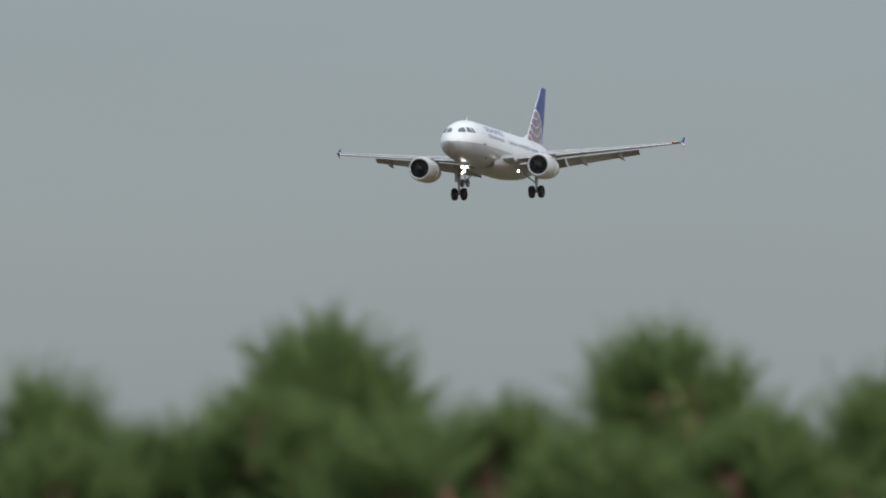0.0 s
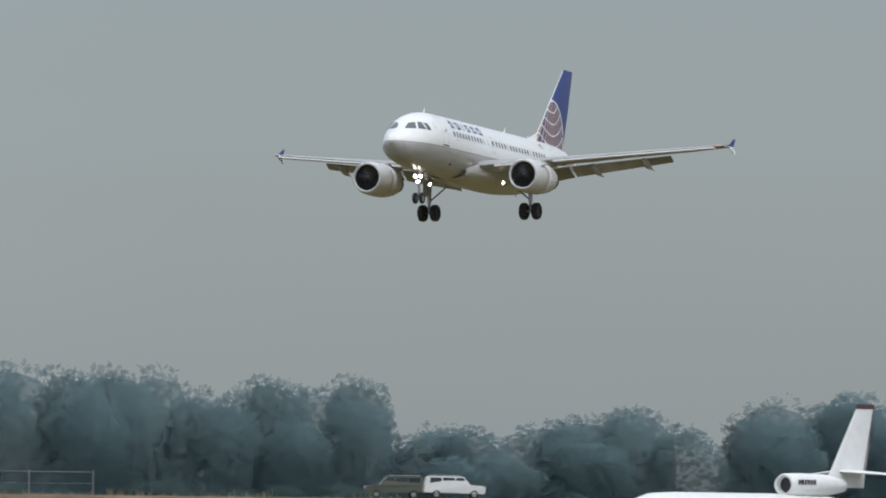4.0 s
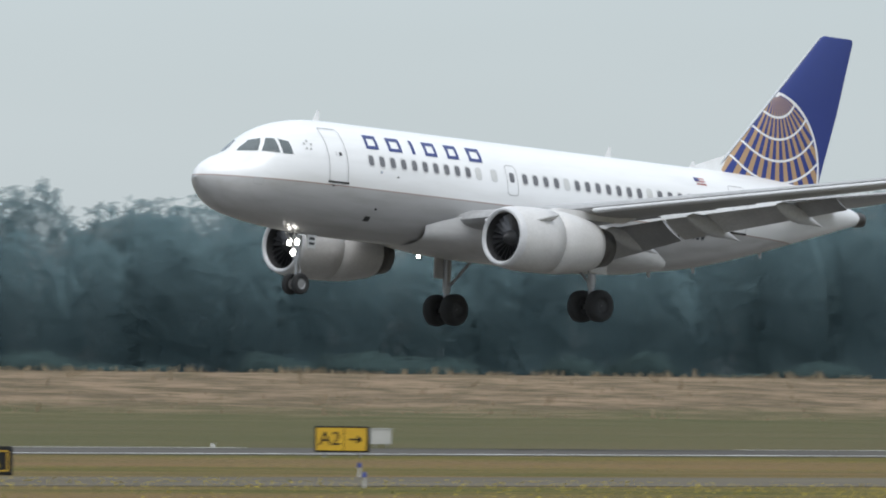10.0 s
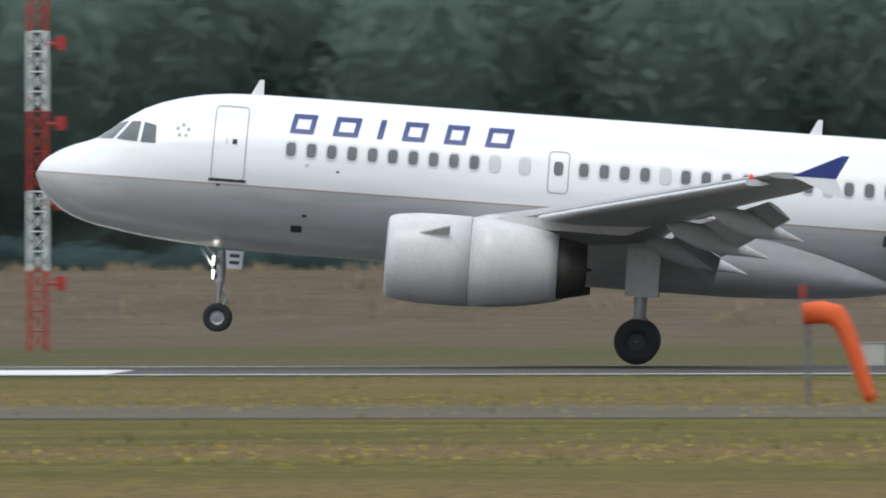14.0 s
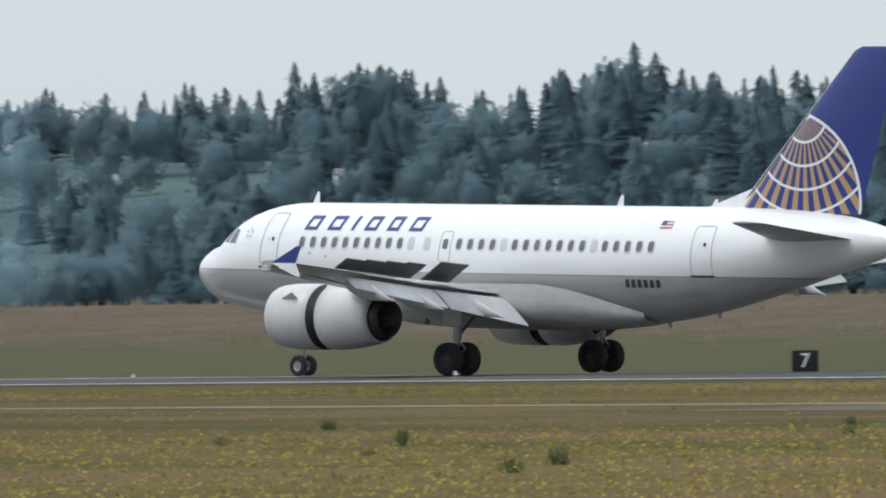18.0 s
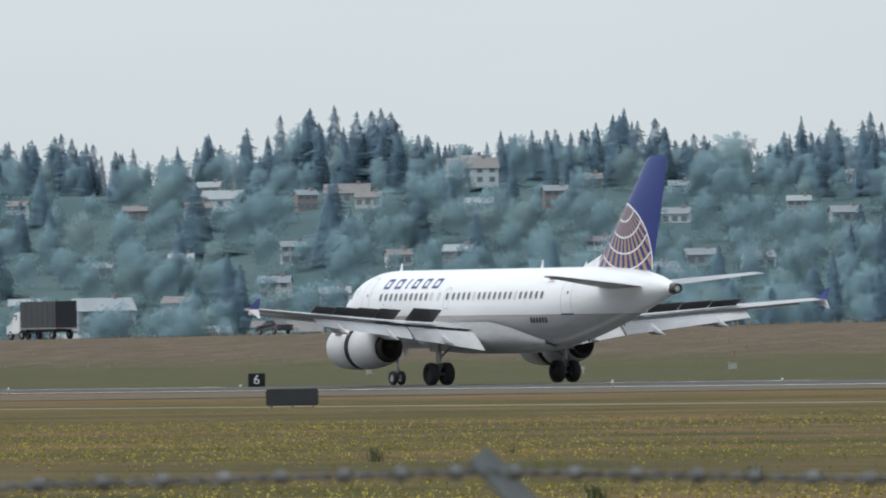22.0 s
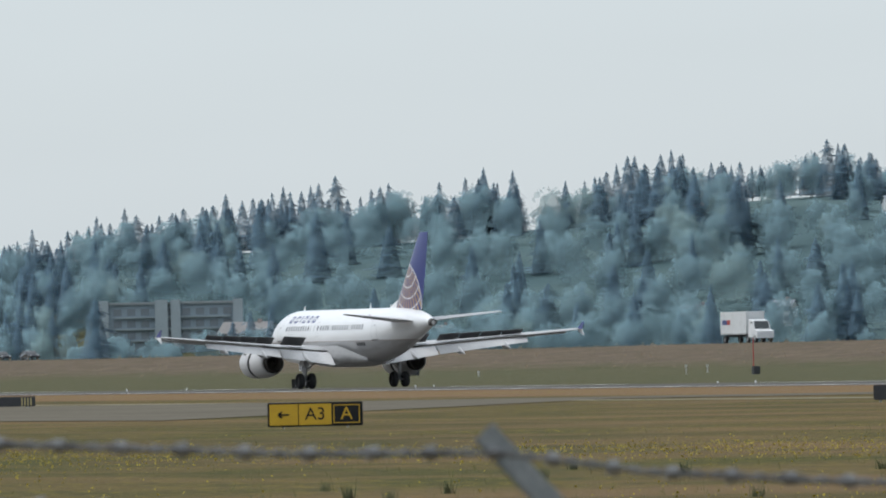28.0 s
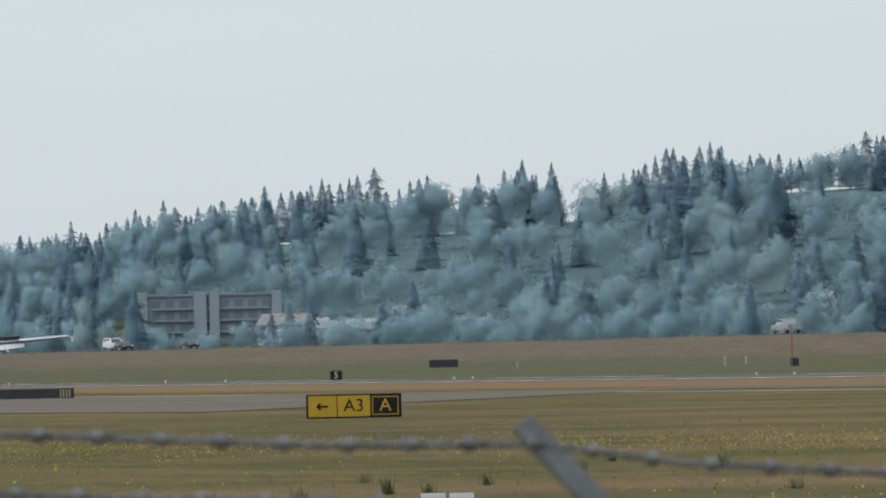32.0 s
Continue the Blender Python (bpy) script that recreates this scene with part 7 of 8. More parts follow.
def crest_spot(rng):
    az = rng.uniform(-73, 70)
    d = 479 - abs(rng.normal(0, 3)) if rng.random() < 0.4 else rng.uniform(432, 480)
    p = on_bank(az, d)
    return p.x, p.y, p.z, rng.uniform(0.4, 1.3) * (1.25 if math.sin(az * 9) > 0.3 else 0.8)


def field_spot(rng):
    a = rng.uniform(-50, 72.5) if rng.random() < 0.6 else rng.uniform(30, 72.5)
    r = rng.uniform(118, 300) if a > 30 else rng.uniform(125, 240)
    return -r * math.sin(radians(a)), r * math.cos(radians(a)), 0.0, rng.uniform(0.4, 1.1)


def flower_spot(rng):
    # flowers grow in drifts
    while True:
        x, y, z, s = field_spot(rng)
        if math.sin(x * 0.05 + 1.3 * math.sin(y * 0.11)) + rng.normal(0, 0.5) > 0.1 and (y < 235):
            return x, y, z, s


def weed_spot(rng):
    a, r = rng.uniform(30, 72.5), rng.uniform(125, 215)
    return -r * math.sin(radians(a)), r * math.cos(radians(a)), 0.0, rng.uniform(0.5, 1.3)


tufts("dry_tufts", 15000, crest_spot, 0.32, 5, STRAW, "dry straw-coloured grass tufts on the bank")
tufts("green_tufts", 7000, field_spot, 0.12, 4, WEED, "short olive grass tufts on the airfield")
def flower_heads(n):
    """Loose yellow blooms on short stalks, in drifts."""
    rng = np.random.default_rng(77)
    q = []
    for k in range(n):
        x, y, z, s = flower_spot(rng)
        x, y, z = x + rng.normal(0, 0.4), y + rng.normal(0, 0.4), rng.uniform(0.03, 0.13)
        w, a = rng.uniform(0.010, 0.027), rng.uniform(0, 6.28)
        c, d = math.cos(a) * w, math.sin(a) * w
        q.append(((x - c, y - d, z), (x + d * 0.5, y - c * 0.5, z - w * 0.9), (x + c, y + d, z + w * 0.2), (x - d * 0.5, y + c * 0.5, z + w)))
    tagged(quads_object("flower_heads", np.array(q), [FLOWER_HEAD]), "small yellow flowers in the airfield grass", "flowers", "grass tufts", "stuff")


flower_heads(115000)
tufts("tall_weeds", 60, weed_spot, 0.2, 40, DARK_WEED, "dark green weeds standing in the airfield grass")

# ---- road traffic ----
CAR_PAINTS = {"white": surface("white_car_paint", (0.74, 0.74, 0.74), (0.68, 0.68, 0.68), 2, 0.25), "silver": surface("silver_car_paint", (0.42, 0.43, 0.44), (0.38, 0.39, 0.4), 2, 0.28, 0.4),
              "dark": surface("dark_car_paint", (0.03, 0.032, 0.04), (0.025, 0.026, 0.03), 2, 0.2), "red": surface("red_truck_paint", (0.5, 0.03, 0.03), (0.42, 0.025, 0.025), 2, 0.3),
              "green": surface("olive_car_paint", (0.09, 0.10, 0.07), (0.07, 0.08, 0.06), 2, 0.3)}
VAN_BOX = surface("truck_box_white", (0.70, 0.71, 0.71), (0.6, 0.61, 0.6), 1, 0.5)
TRIM_ORANGE = surface("faded_orange_skirt", (0.48, 0.12, 0.05), (0.38, 0.1, 0.05), 1, 0.6)
MOVERS = []


def side_body(name, prof, half, material, parent, taper=0.0, top=1.0):
    """A car body from its side outline (x, z), narrower above the waist by taper."""
    n = len(prof)
    vs = []
    for s in (-1, 1):
        for x, z in prof:
            vs.append((x, s * (half - (taper if z > top else 0.0)), z))
    bm = bmesh.new()
    bv = [bm.verts.new(v) for v in vs]
    bm.faces.new(bv[:n]), bm.faces.new(bv[n:][::-1])
    for k in range(n):
        bm.faces.new((bv[k], bv[n + k], bv[n + (k + 1) % n], bv[(k + 1) % n]))
    bmesh.ops.recalc_face_normals(bm, faces=bm.faces)
    bmesh.ops.bevel(bm, geom=list(bm.edges), offset=0.05, segments=2, affect="EDGES", clamp_overlap=True)
    return part(name, bm, material, parent, smooth=False)


def pane(parent, prof, half):
    """Dark side glass on both flanks."""
    for s in (-1, 1):
        vs = [(x, s * half, z) for x, z in prof]
        mesh_object("side_window", vs, [tuple(range(len(vs)))], GLASS, parent)


def road_wheels(parent, xs, half, r):
    for x in xs:
        for s in (-1, 1):
            wheel(parent, (x, s * (half - 0.10), r), r, 0.22, r * 0.55)


def lamps(parent, xf, xb, half, z):
    for s in (-1, 1):
        bm = bmesh.new()
        box(bm, xf - 0.02, xf + 0.03, s * (half - 0.28) - 0.14, s * (half - 0.28) + 0.14, z - 0.08, z + 0.08, 0.015)
        part("headlight", bm, WHITE, parent)
        bm = bmesh.new()
        box(bm, xb - 0.03, xb + 0.02, s * (half - 0.2) - 0.08, s * (half - 0.2) + 0.08, z - 0.1, z + 0.14, 0.015)
        part("tail_light", bm, RED, parent)


def pickup(paint, label):
    c = empty("pickup_truck")
    side_body("body", [(2.9, 0.45), (2.95, 0.85), (2.75, 1.12), (1.35, 1.2), (0.75, 1.85), (-0.75, 1.88), (-0.95, 1.22), (-2.9, 1.22), (-2.95, 0.5)], 0.98, CAR_PAINTS[paint], c, 0.12, 1.3)
    bm = bmesh.new()
    box(bm, -2.8, -1.05, -0.82, 0.82, 1.20, 1.235)
    part("cargo_bed", bm, DARK, c)
    pane(c, [(1.15, 1.25), (0.72, 1.74), (0.12, 1.76), (0.12, 1.25)], 0.93)
    pane(c, [(0.02, 1.25), (0.02, 1.76), (-0.66, 1.76), (-0.78, 1.25)], 0.93)
    mesh_object("windscreen", [(1.36, -0.8, 1.22), (1.36, 0.8, 1.22), (0.82, 0.72, 1.80), (0.82, -0.72, 1.80)], [(0, 1, 2, 3)], GLASS, c)
    road_wheels(c, (1.85, -1.75), 0.98, 0.39)
    lamps(c, 2.95, -2.95, 0.98, 0.95)
    return tagged(c, label, "pickup truck")


def sedan(paint, label):
    c = empty("car")
    side_body("body", [(2.35, 0.35), (2.38, 0.65), (2.1, 0.85), (1.05, 0.95), (0.35, 1.40), (-0.95, 1.43), (-1.75, 1.02), (-2.35, 0.98), (-2.4, 0.4)], 0.9, CAR_PAINTS[paint], c, 0.14, 1.0)
    pane(c, [(0.85, 1.0), (0.33, 1.33), (-0.3, 1.36), (-0.3, 1.0)], 0.82)
    pane(c, [(-0.38, 1.0), (-0.38, 1.36), (-0.92, 1.36), (-1.4, 1.02)], 0.82)
    mesh_object("windscreen", [(1.08, -0.75, 0.98), (1.08, 0.75, 0.98), (0.42, 0.66, 1.39), (0.42, -0.66, 1.39)], [(0, 1, 2, 3)], GLASS, c)
    road_wheels(c, (1.45, -1.4), 0.9, 0.33)
    lamps(c, 2.36, -2.39, 0.9, 0.68)
    return tagged(c, label, "car")


def wagon(paint, label):
    """Boxy sport utility or van body."""
    c = empty("utility_vehicle")
    side_body("body", [(2.55, 0.4), (2.6, 0.85), (2.45, 1.08), (1.3, 1.16), (0.72, 1.86), (-2.35, 1.88), (-2.55, 1.15), (-2.6, 0.5)], 0.97, CAR_PAINTS[paint], c, 0.10, 1.25)
    for a, b in ((1.05, 0.1), (0.0, -1.0), (-1.1, -2.1)):
        top = 0.70 if a > 1 else a
        pane(c, [(a, 1.2), (top, 1.76), (b, 1.78), (b, 1.2)], 0.92)
    mesh_object("windscreen", [(1.32, -0.8, 1.2), (1.32, 0.8, 1.2), (0.80, 0.74, 1.82), (0.80, -0.74, 1.82)], [(0, 1, 2, 3)], GLASS, c)
    for s in (-1, 1):
        bm = bmesh.new()
        rod(bm, (0.5, s * 0.72, 1.95), (-2.1, s * 0.72, 1.95), 0.025)
        for x in (0.4, -0.8, -2.0):
            rod(bm, (x, s * 0.72, 1.86), (x, s * 0.72, 1.95), 0.02)
        part("roof_rail", bm, STEEL, c)
    road_wheels(c, (1.65, -1.55), 0.97, 0.37)
    lamps(c, 2.6, -2.6, 0.97, 0.95)
    return tagged(c, label, "utility vehicle")


def lorry(paint, length, label, skirt=False, box_mat=None, marks=()):
    """Tractor and box trailer; the front is at +x."""
    c = empty("lorry")
    half = 1.25
    bm = bmesh.new()
    box(bm, -length, 0.0, -half, half, 1.15, 3.95, 0.03)
    trailer = part("trailer", bm, box_mat or VAN_BOX, c, "ribbed box trailer")
    for k in range(int(length / 1.2)):
        for s in (-1, 1):
            bm = bmesh.new()
            box(bm, -length + 0.6 + 1.2 * k, -length + 0.64 + 1.2 * k, s * (half + 0.01) - 0.01, s * (half + 0.01) + 0.01, 1.3, 3.85)
            part("rib", bm, box_mat or VAN_BOX, trailer)
    bm = bmesh.new()
    box(bm, -length, 0, -half - 0.015, half + 0.015, 0.72 if skirt else 1.05, 1.62 if skirt else 1.2, 0.01)
    part("lower_rail", bm, TRIM_ORANGE if skirt else STEEL, trailer)
    for x0, w, z0, h, mt in marks:
        for s in (-1, 1):
            bm = bmesh.new()
            box(bm, x0, x0 + w, s * (half + 0.03) - 0.012, s * (half + 0.03) + 0.012, z0, z0 + h)
            part("marking_bar", bm, mt, trailer)
    bm = bmesh.new()
    box(bm, -length * 0.93, 3.0, -0.45, 0.45, 0.75, 1.05)
    part("chassis", bm, DARK, c)
    side_body("cab", [(3.3, 0.55), (3.35, 1.45), (2.25, 1.7), (1.75, 2.75), (0.35, 2.95), (0.3, 0.7)], 1.15, CAR_PAINTS[paint], c, 0.08, 1.7)
    pane(c, [(2.05, 1.75), (1.66, 2.6), (1.0, 2.62), (1.0, 1.75)], 1.10)
    mesh_object("windscreen", [(2.28, -1.0, 1.72), (2.28, 1.0, 1.72), (1.82, 0.95, 2.7), (1.82, -0.95, 2.7)], [(0, 1, 2, 3)], GLASS, c)
    lamps(c, 3.35, -length, 1.15, 1.2)
    for x in (2.5, 0.1, -1.1) if length > 11 else (2.5, 0.1):
        for s in (-1, 1):
            wheel(c, (x, s * 1.0, 0.5), 0.5, 0.3, 0.25)
    for x in ((-length + 1.2, -length + 2.4) if length > 11 else (-length + 1.2,)):
        for s in (-1, 1):
            wheel(c, (x, s * 1.0, 0.5), 0.5, 0.4, 0.25)
    return tagged(c, label, "lorry")


def on_road(vehicle, az_w, t0, speed, lane, group="road traffic"):
    """Drive a vehicle along the bank road: at bearing az_w (west positive) at t0; speed in m/s, positive to the east."""
    tagged(vehicle, group=group)
    MOVERS.append((vehicle, az_w, t0, speed, 485.0 if lane == 0 else 493.0))


def park(vehicle, az_w, d, turn):
    p = on_bank(-az_w, d)
    vehicle.matrix_world = pose(p.x, p.y, p.z + 0.05, 0, 0, turn)
    tagged(vehicle, group="parked vehicles")


BLOCKS = ((-9.3, 0.7, 3.0, 0.6, NAVY), (-8.4, 1.6, 3.1, 0.35, CHARCOAL), (-9.2, 1.1, 2.5, 0.3, RED))
on_road(lorry("white", 12.4, "white box lorry with a faded orange skirt on the bank road", True, None, BLOCKS), -59.35, 7.0, 17.0, 0)
on_road(pickup("white", "white pickup truck on the bank road"), -55.61, 8.0, 16.0, 0)
on_road(sedan("dark", "dark blue saloon car on the bank road"), -32.83, 11.0, -17.0, 1)
on_road(pickup("dark", "black pickup truck on the bank road"), -35.2, 11.0, -17.0, 1)
on_road(sedan("silver", "grey saloon car on the bank road"), -31.8, 11.5, -17.0, 1)
on_road(wagon("silver", "silver sport utility vehicle on the bank road"), -10.36, 13.0, 16.0, 0)
on_road(pickup("silver", "pale silver pickup truck on the bank road"), -10.60, 13.0, -15.0, 1)
on_road(sedan("dark", "dark grey saloon car on the bank road"), 58.62, 21.0, -19.0, 1)
on_road(sedan("dark", "black saloon car on the bank road"), 61.03, 22.0, -19.0, 1)
on_road(pickup("silver", "silver pickup truck on the bank road"), 64.43, 23.0, -18.6, 1)
on_road(lorry("white", 8.0, "white lorry with a dark trailer on the bank road", False, CAR_PAINTS["dark"]), 62.40, 22.0, -19.5, 1)
on_road(lorry("white", 12.5, "long white box lorry on the bank road"), 65.77, 24.0, 21.0, 0)
on_road(lorry("red", 8.5, "red lorry with a white box trailer on the bank road", False, None, ((-7.8, 2.6, 2.6, 0.5, NAVY),)), 67.19, 24.5, 17.5, 0)
on_road(lorry("white", 8.5, "white lorry with a lettered box on the bank road", False, None, ((-7.8, 1.5, 2.3, 0.6, NAVY), (-6.2, 1.0, 2.3, 0.6, RED))), 68.42, 25.0, 16.8, 0)
on_road(wagon("white", "white van on the bank road"), 71.42, 32.0, 14.0, 0)
on_road(sedan("dark", "dark saloon car on the bank road"), 71.0, 32.0, 14.0, 0)
on_road(sedan("dark", "dark red saloon car on the bank road"), 71.78, 28.5, 10.0, 0)
on_road(wagon("white", "white utility vehicle on the bank road"), -67.66, 4.2, 3.0, 0)
on_road(wagon("green", "olive utility vehicle on the bank road"), -67.30, 4.0, -8.0, 1)
park(sedan("dark", "dark car parked behind traffic drums"), -61.22, 482, 30)


def boat_trailer():
    """Motor boat with a wakeboard arch on a road trailer."""
    c = empty("boat_trailer")
    side_body("hull", [(3.6, 1.35), (2.2, 0.75), (-2.8, 0.7), (-3.0, 1.45), (0.6, 1.5), (2.4, 1.6)], 1.1, WHITE, c, 0.1, 1.4)
    side_body("stripe", [(3.3, 1.28), (2.2, 0.98), (-2.92, 0.95), (-2.96, 1.2), (1.0, 1.24)], 1.115, NAVY, c)
    bm = bmesh.new()
    for s in (-1, 1):
        rod(bm, (-0.3, s * 0.95, 1.5), (-1.0, s * 0.75, 2.6), 0.04)
        rod(bm, (0.7, s * 0.95, 1.55), (-0.8, s * 0.75, 2.6), 0.04)
    rod(bm, (-1.0, -0.75, 2.6), (-1.0, 0.75, 2.6), 0.05)
    part("arch", bm, STEEL, c)
    mesh_object("windscreen", [(1.5, -0.8, 1.58), (1.5, 0.8, 1.58), (0.8, 0.75, 1.95), (0.8, -0.75, 1.95)], [(0, 1, 2, 3)], GLASS, c)
    bm = bmesh.new()
    box(bm, -2.8, 4.4, -0.08, 0.08, 0.42, 0.55, 0.01)
    box(bm, -1.9, 0.4, -0.95, 0.95, 0.5, 0.7, 0.02)
    part("trailer_frame", bm, STEEL, c)
    road_wheels(c, (-1.2, -0.4), 1.05, 0.33)
    return tagged(c, "white motor boat with a blue stripe on a road trailer", "boat")


on_road(boat_trailer(), -18.05, 12.4, 14.0, 0)
on_road(pickup("green", "dark green pickup truck towing a boat on the bank road"), -18.66, 12.4, 14.0, 0)
on_road(sedan("silver", "silver saloon car on the bank road"), -6.9, 13.2, -15.0, 1)
on_road(wagon("white", "small white open utility vehicle on the bank road"), 0.55, 13.8, 15.0, 0)


def smoke_material():
    m, n, l, bs = nodes_of("tyre_smoke")
    out = n["Material Output"]
    tr, df, mx = n.new("ShaderNodeBsdfTransparent"), n.new("ShaderNodeBsdfDiffuse"), n.new("ShaderNodeMixShader")
    df.inputs["Color"].default_value = (0.75, 0.82, 0.86, 1)
    co, no, mr = n.new("ShaderNodeTexCoord"), n.new("ShaderNodeTexNoise"), n.new("ShaderNodeMapRange")
    no.inputs["Scale"].default_value, no.inputs["Detail"].default_value = 1.6, 5
    mr.inputs[1].default_value, mr.inputs[2].default_value, mr.inputs[3].default_value, mr.inputs[4].default_value = 0.36, 0.68, 0.05, 0.42
    l.new(co.outputs["Object"], no.inputs["Vector"]), l.new(no.outputs[0], mr.inputs[0])
    l.new(mr.outputs[0], mx.inputs[0]), l.new(tr.outputs[0], mx.inputs[1]), l.new(df.outputs[0], mx.inputs[2])
    l.new(mx.outputs[0], out.inputs["Surface"])
    return m


SMOKE, PUFFS = smoke_material(), []
rng_s = np.random.default_rng(5)
SMOKE_ROOT = empty("tyre_smoke", 0, RUN_Y + 3.8, 0.0)
tagged(SMOKE_ROOT, "thin bluish tyre smoke drifting over the runway", "smoke")
for k in range(34):
    f = k / 33
    x, s = 62 + 13 * f, 0.5 + 0.55 * f
    q = blob(rng_s, np.zeros(3), 1.0, np.zeros(3), 8, 5) * np.array([1, 1, 0.62, 1, 1, 1.5])
    puff = quads_object("smoke_puff", q * s, [SMOKE], None, SMOKE_ROOT)
    puff.data.polygons.foreach_set("use_smooth", [True] * len(puff.data.polygons))
    puff.visible_shadow = False
    PUFFS.append((puff, x + rng_s.uniform(-0.3, 0.3), rng_s.uniform(-0.5, 0.5), 0.35 + 0.8 * f * rng_s.uniform(0.5, 1.1)))


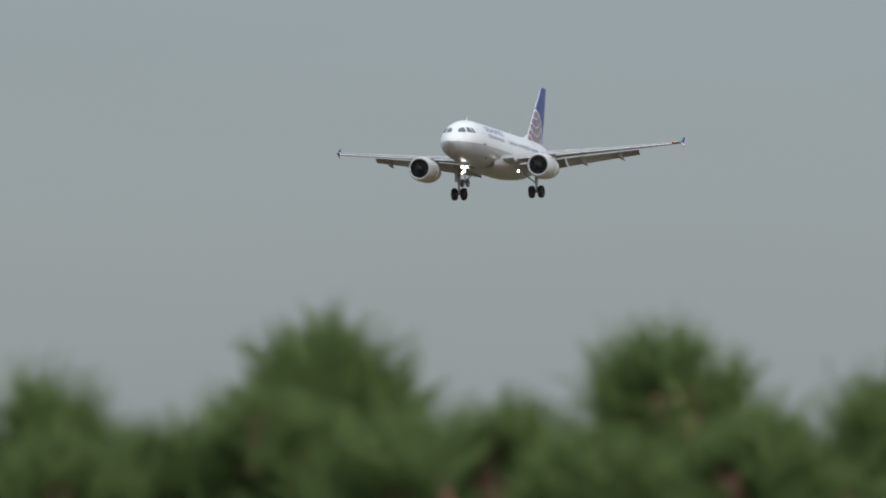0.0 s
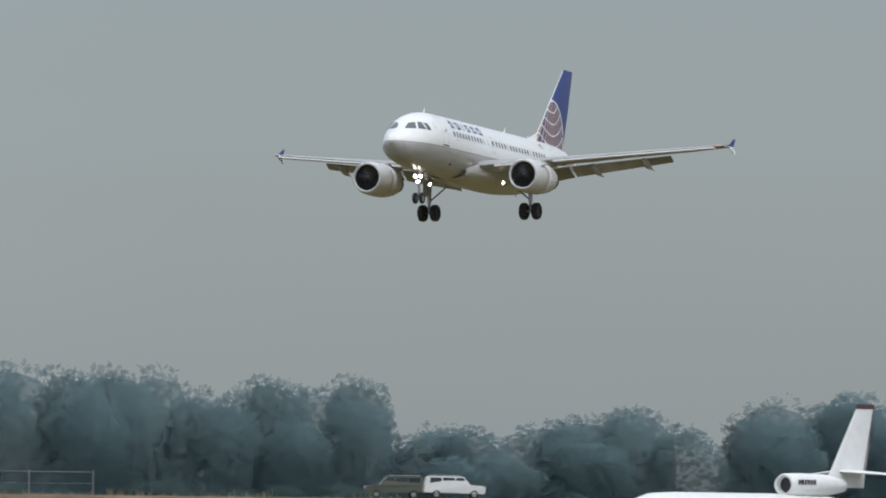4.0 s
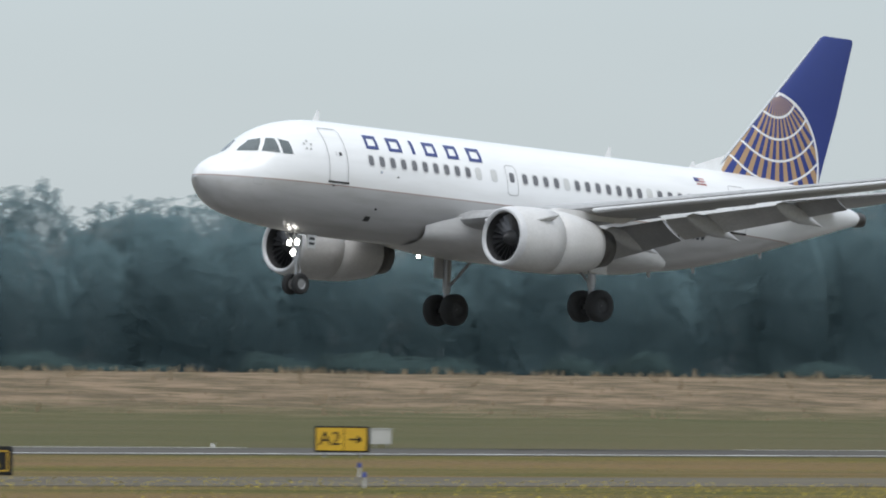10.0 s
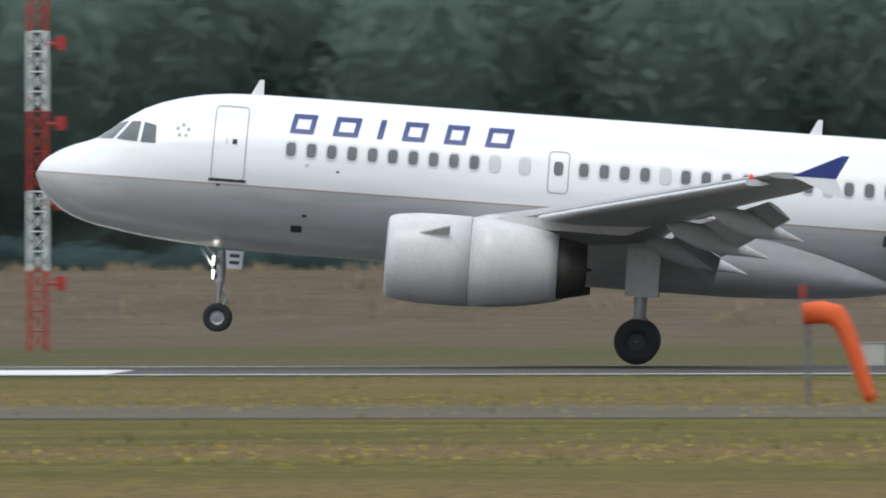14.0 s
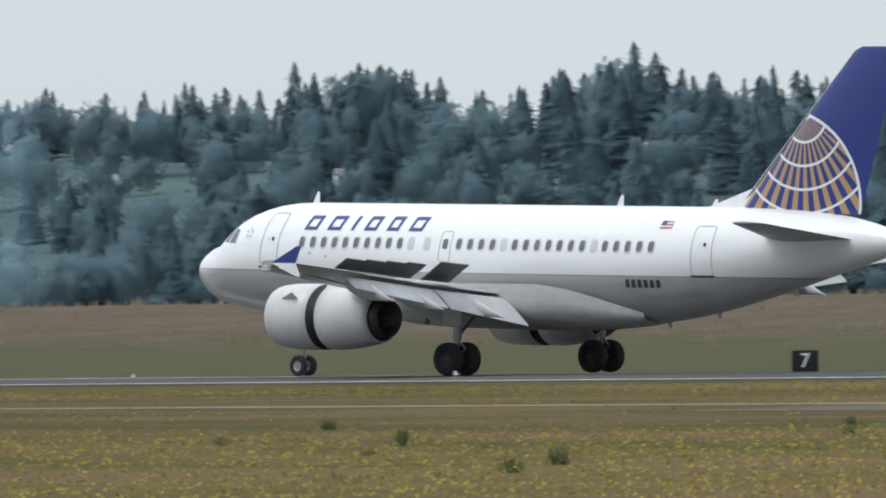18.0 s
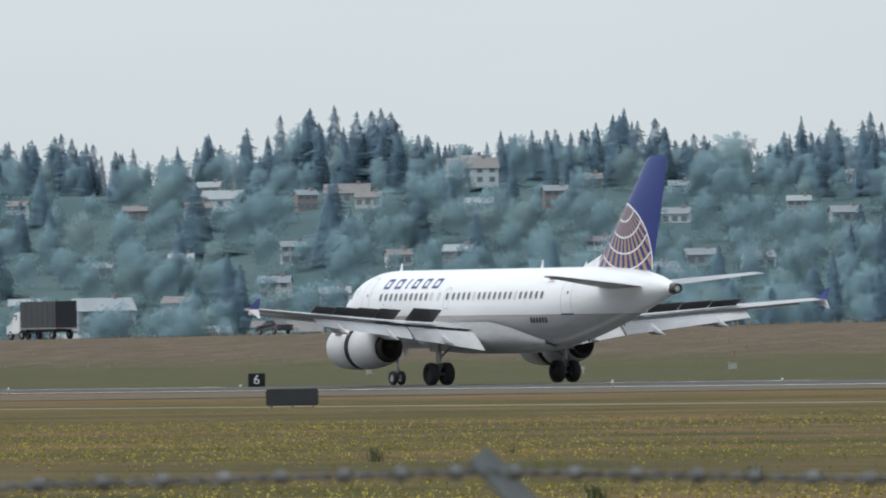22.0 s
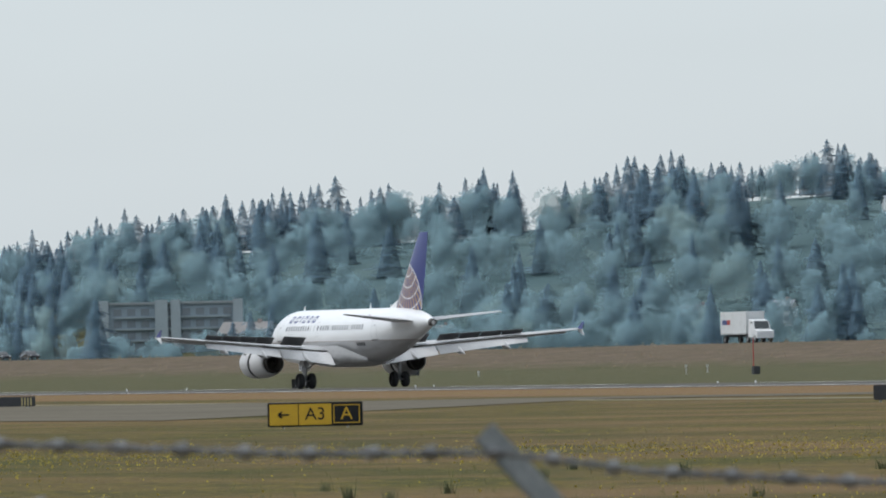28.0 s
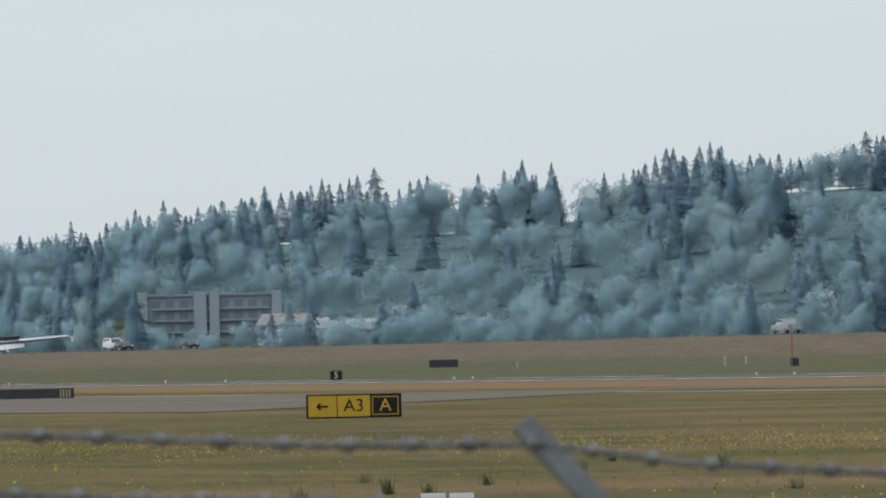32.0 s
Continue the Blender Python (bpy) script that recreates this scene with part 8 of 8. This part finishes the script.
def motions():
    """Everything that moves: the landing airliner and its parts."""
    walk(AIRLINER, [(t, pose(x, RUN_Y, z + 0.04, bank, pitch, 0)) for t, x, z, pitch, bank in (
    (0.0, 921.77, 38.52, 2.60, -1.9),
    (0.5, 888.07, 36.66, 2.40, -2.7),
    (1.0, 854.38, 34.80, 2.23, -3.3),
    (1.5, 820.68, 32.95, 2.17, -2.6),
    (2.0, 786.97, 31.06, 2.30, -1.7),
    (2.5, 753.28, 29.13, 2.44, -1.5),
    (3.0, 719.62, 27.15, 2.64, -1.3),
    (3.5, 686.04, 25.15, 3.00, -1.2),
    (4.0, 652.59, 23.19, 3.20, -1.1),
    (4.5, 619.29, 21.32, 3.12, -1.1),
    (5.0, 586.19, 19.53, 3.00, -1.2),
    (5.5, 553.27, 17.81, 2.91, -1.2),
    (6.0, 520.47, 16.18, 2.82, -1.3),
    (6.5, 487.70, 14.65, 2.73, -1.3),
    (7.0, 454.90, 13.22, 2.81, -1.4),
    (7.5, 422.16, 11.81, 2.80, -1.4),
    (8.0, 389.38, 10.44, 2.64, -1.4),
    (8.5, 356.53, 9.09, 2.47, -1.4),
    (9.0, 323.57, 7.76, 2.71, -1.4),
    (9.5, 290.52, 6.36, 3.16, -1.3),
    (10.0, 257.48, 5.04, 3.82, -1.2),
    (10.5, 224.50, 3.92, 4.36, -1.1),
    (11.0, 191.62, 2.98, 4.70, -0.9),
    (11.5, 158.89, 2.15, 4.62, -0.8),
    (12.0, 126.28, 1.39, 5.07, -0.6),
    (12.5, 93.89, 0.73, 5.50, -1.6),
    (13.0, 61.69, 0.46, 5.62, -1.7),
    (13.5, 29.73, 0.37, 5.14, 0.0),
    (14.0, -1.93, 0.39, 4.25, 0.0),
    (14.5, -33.30, 0.30, 3.88, 0.0),
    (15.0, -64.46, 0.21, 3.66, 0.0),
    (15.5, -95.11, 0.08, 3.50, 0.0),
    (16.0, -125.36, 0.00, 3.33, 0.0),
    (16.5, -155.26, 0.00, 3.20, 0.0),
    (17.0, -184.61, 0.00, 2.75, 0.0),
    (17.5, -213.57, 0.00, 1.65, 0.0),
    (18.0, -242.15, 0.00, 1.51, 0.0),
    (18.5, -270.18, 0.00, 1.47, 0.0),
    (19.0, -298.00, 0.00, 1.48, 0.0),
    (19.5, -325.39, 0.00, 1.37, 0.0),
    (20.0, -352.47, 0.00, 1.29, 0.0),
    (20.5, -379.27, 0.00, 1.15, 0.0),
    (21.0, -405.80, 0.00, 0.91, 0.0),
    (21.5, -431.90, 0.00, 0.55, 0.0),
    (22.0, -457.66, 0.00, 0.32, 0.0),
    (22.5, -483.06, 0.00, 0.28, 0.0),
    (23.0, -507.98, 0.00, 0.25, 0.0),
    (23.5, -532.15, 0.00, 0.23, 0.0),
    (24.0, -555.83, 0.00, 0.20, 0.0),
    (24.5, -578.91, 0.00, 0.14, 0.0),
    (25.0, -601.41, 0.00, 0.00, 0.0),
    (25.5, -623.69, 0.00, 0.00, 0.0),
    (26.0, -645.44, 0.00, 0.00, 0.0),
    (26.5, -666.64, 0.00, 0.00, 0.0),
    (27.0, -687.60, 0.00, 0.00, 0.0),
    (27.5, -707.99, 0.00, 0.00, 0.0),
    (28.0, -727.76, 0.00, 0.00, 0.0),
    (28.5, -746.76, 0.00, 0.00, 0.0),
    (29.0, -764.74, 0.00, 0.00, 0.0),
    (29.5, -782.12, 0.00, 0.00, 0.0),
    (30.0, -798.94, 0.00, 0.00, 0.0),
    (30.5, -815.21, 0.00, 0.00, 0.0),
    (31.0, -830.98, 0.00, 0.00, 0.0),
    (31.5, -846.28, 0.00, 0.00, 0.0),
    (32.0, -861.13, 0.00, 0.00, 0.0))])
    for wing, root, s in WINGS:
        # wings bend up in flight and settle on the ground
        walk(wing, [(t, pose(*root, a * s, 0, 0)) for t, a in ((0, -1.9), (13.2, -1.9), (14.5, -1.7), (16.5, -0.2), (17.5, 0.3), (32, 0.3))])
    for sp, hinge, axis in SPOILERS:
        walk(sp, [(t, Matrix.Translation(hinge) @ Matrix.Rotation(radians(a), 4, axis)) for t, a in ((0, 0), (13.9, 0), (14.9, -43), (32, -43))])
    for sl, at in SLEEVES:
        walk(sl, [(t, pose(at.x + d, at.y, at.z)) for t, d in ((0, 0), (14.7, 0), (15.8, 0.42), (32, 0.42))])
    for leg, at, drop in GEARS:
        walk(leg, [(t, pose(at.x, at.y, at.z - drop * k)) for t, k in (((0, 1.0), (12.6, 1.0), (13.0, 0.82), (13.5, 0.66), (14.0, 0.66), (14.5, 0.50), (16.0, 0), (32, 0)) if drop > 0.4 else ((0, 1.0), (17.2, 1.0), (17.7, 0.97), (19.0, 0.92), (20.5, 0.72), (22, 0.2), (24.5, 0.06), (26, 0), (32, 0)))])
    for vehicle, az, t0, speed, lane in MOVERS:
        here = on_bank(-az, lane)
        ahead = on_bank(-az + 0.2, lane)
        east = (ahead - here).normalized()
        turn = math.degrees(math.atan2(east.y, east.x)) + (180 if speed < 0 else 0)
        walk(vehicle, [(t, pose(here.x + east.x * speed * (t - t0), here.y + east.y * speed * (t - t0), here.z + 0.05, 0, 0, turn)) for t in (0, 8, 16, 24, 32)])
    for puff, x, y, z in PUFFS:
        # smoke bursts up from the tyre marks, rises, spreads and thins
        walk(puff, [(t, pose(x + dx, y, zz, 0, 0, a)) for t, dx, zz, a in ((0, 0, -1.4, 0), (12.7, 0, -1.4, 0), (12.9, 0.2, z * 0.6, 20), (13.4, 1.5, z, 45), (14.4, 5.0, z + 1.6, 80), (17, 12, z + 5, 100), (32, 40, z + 14, 120))])


motions()
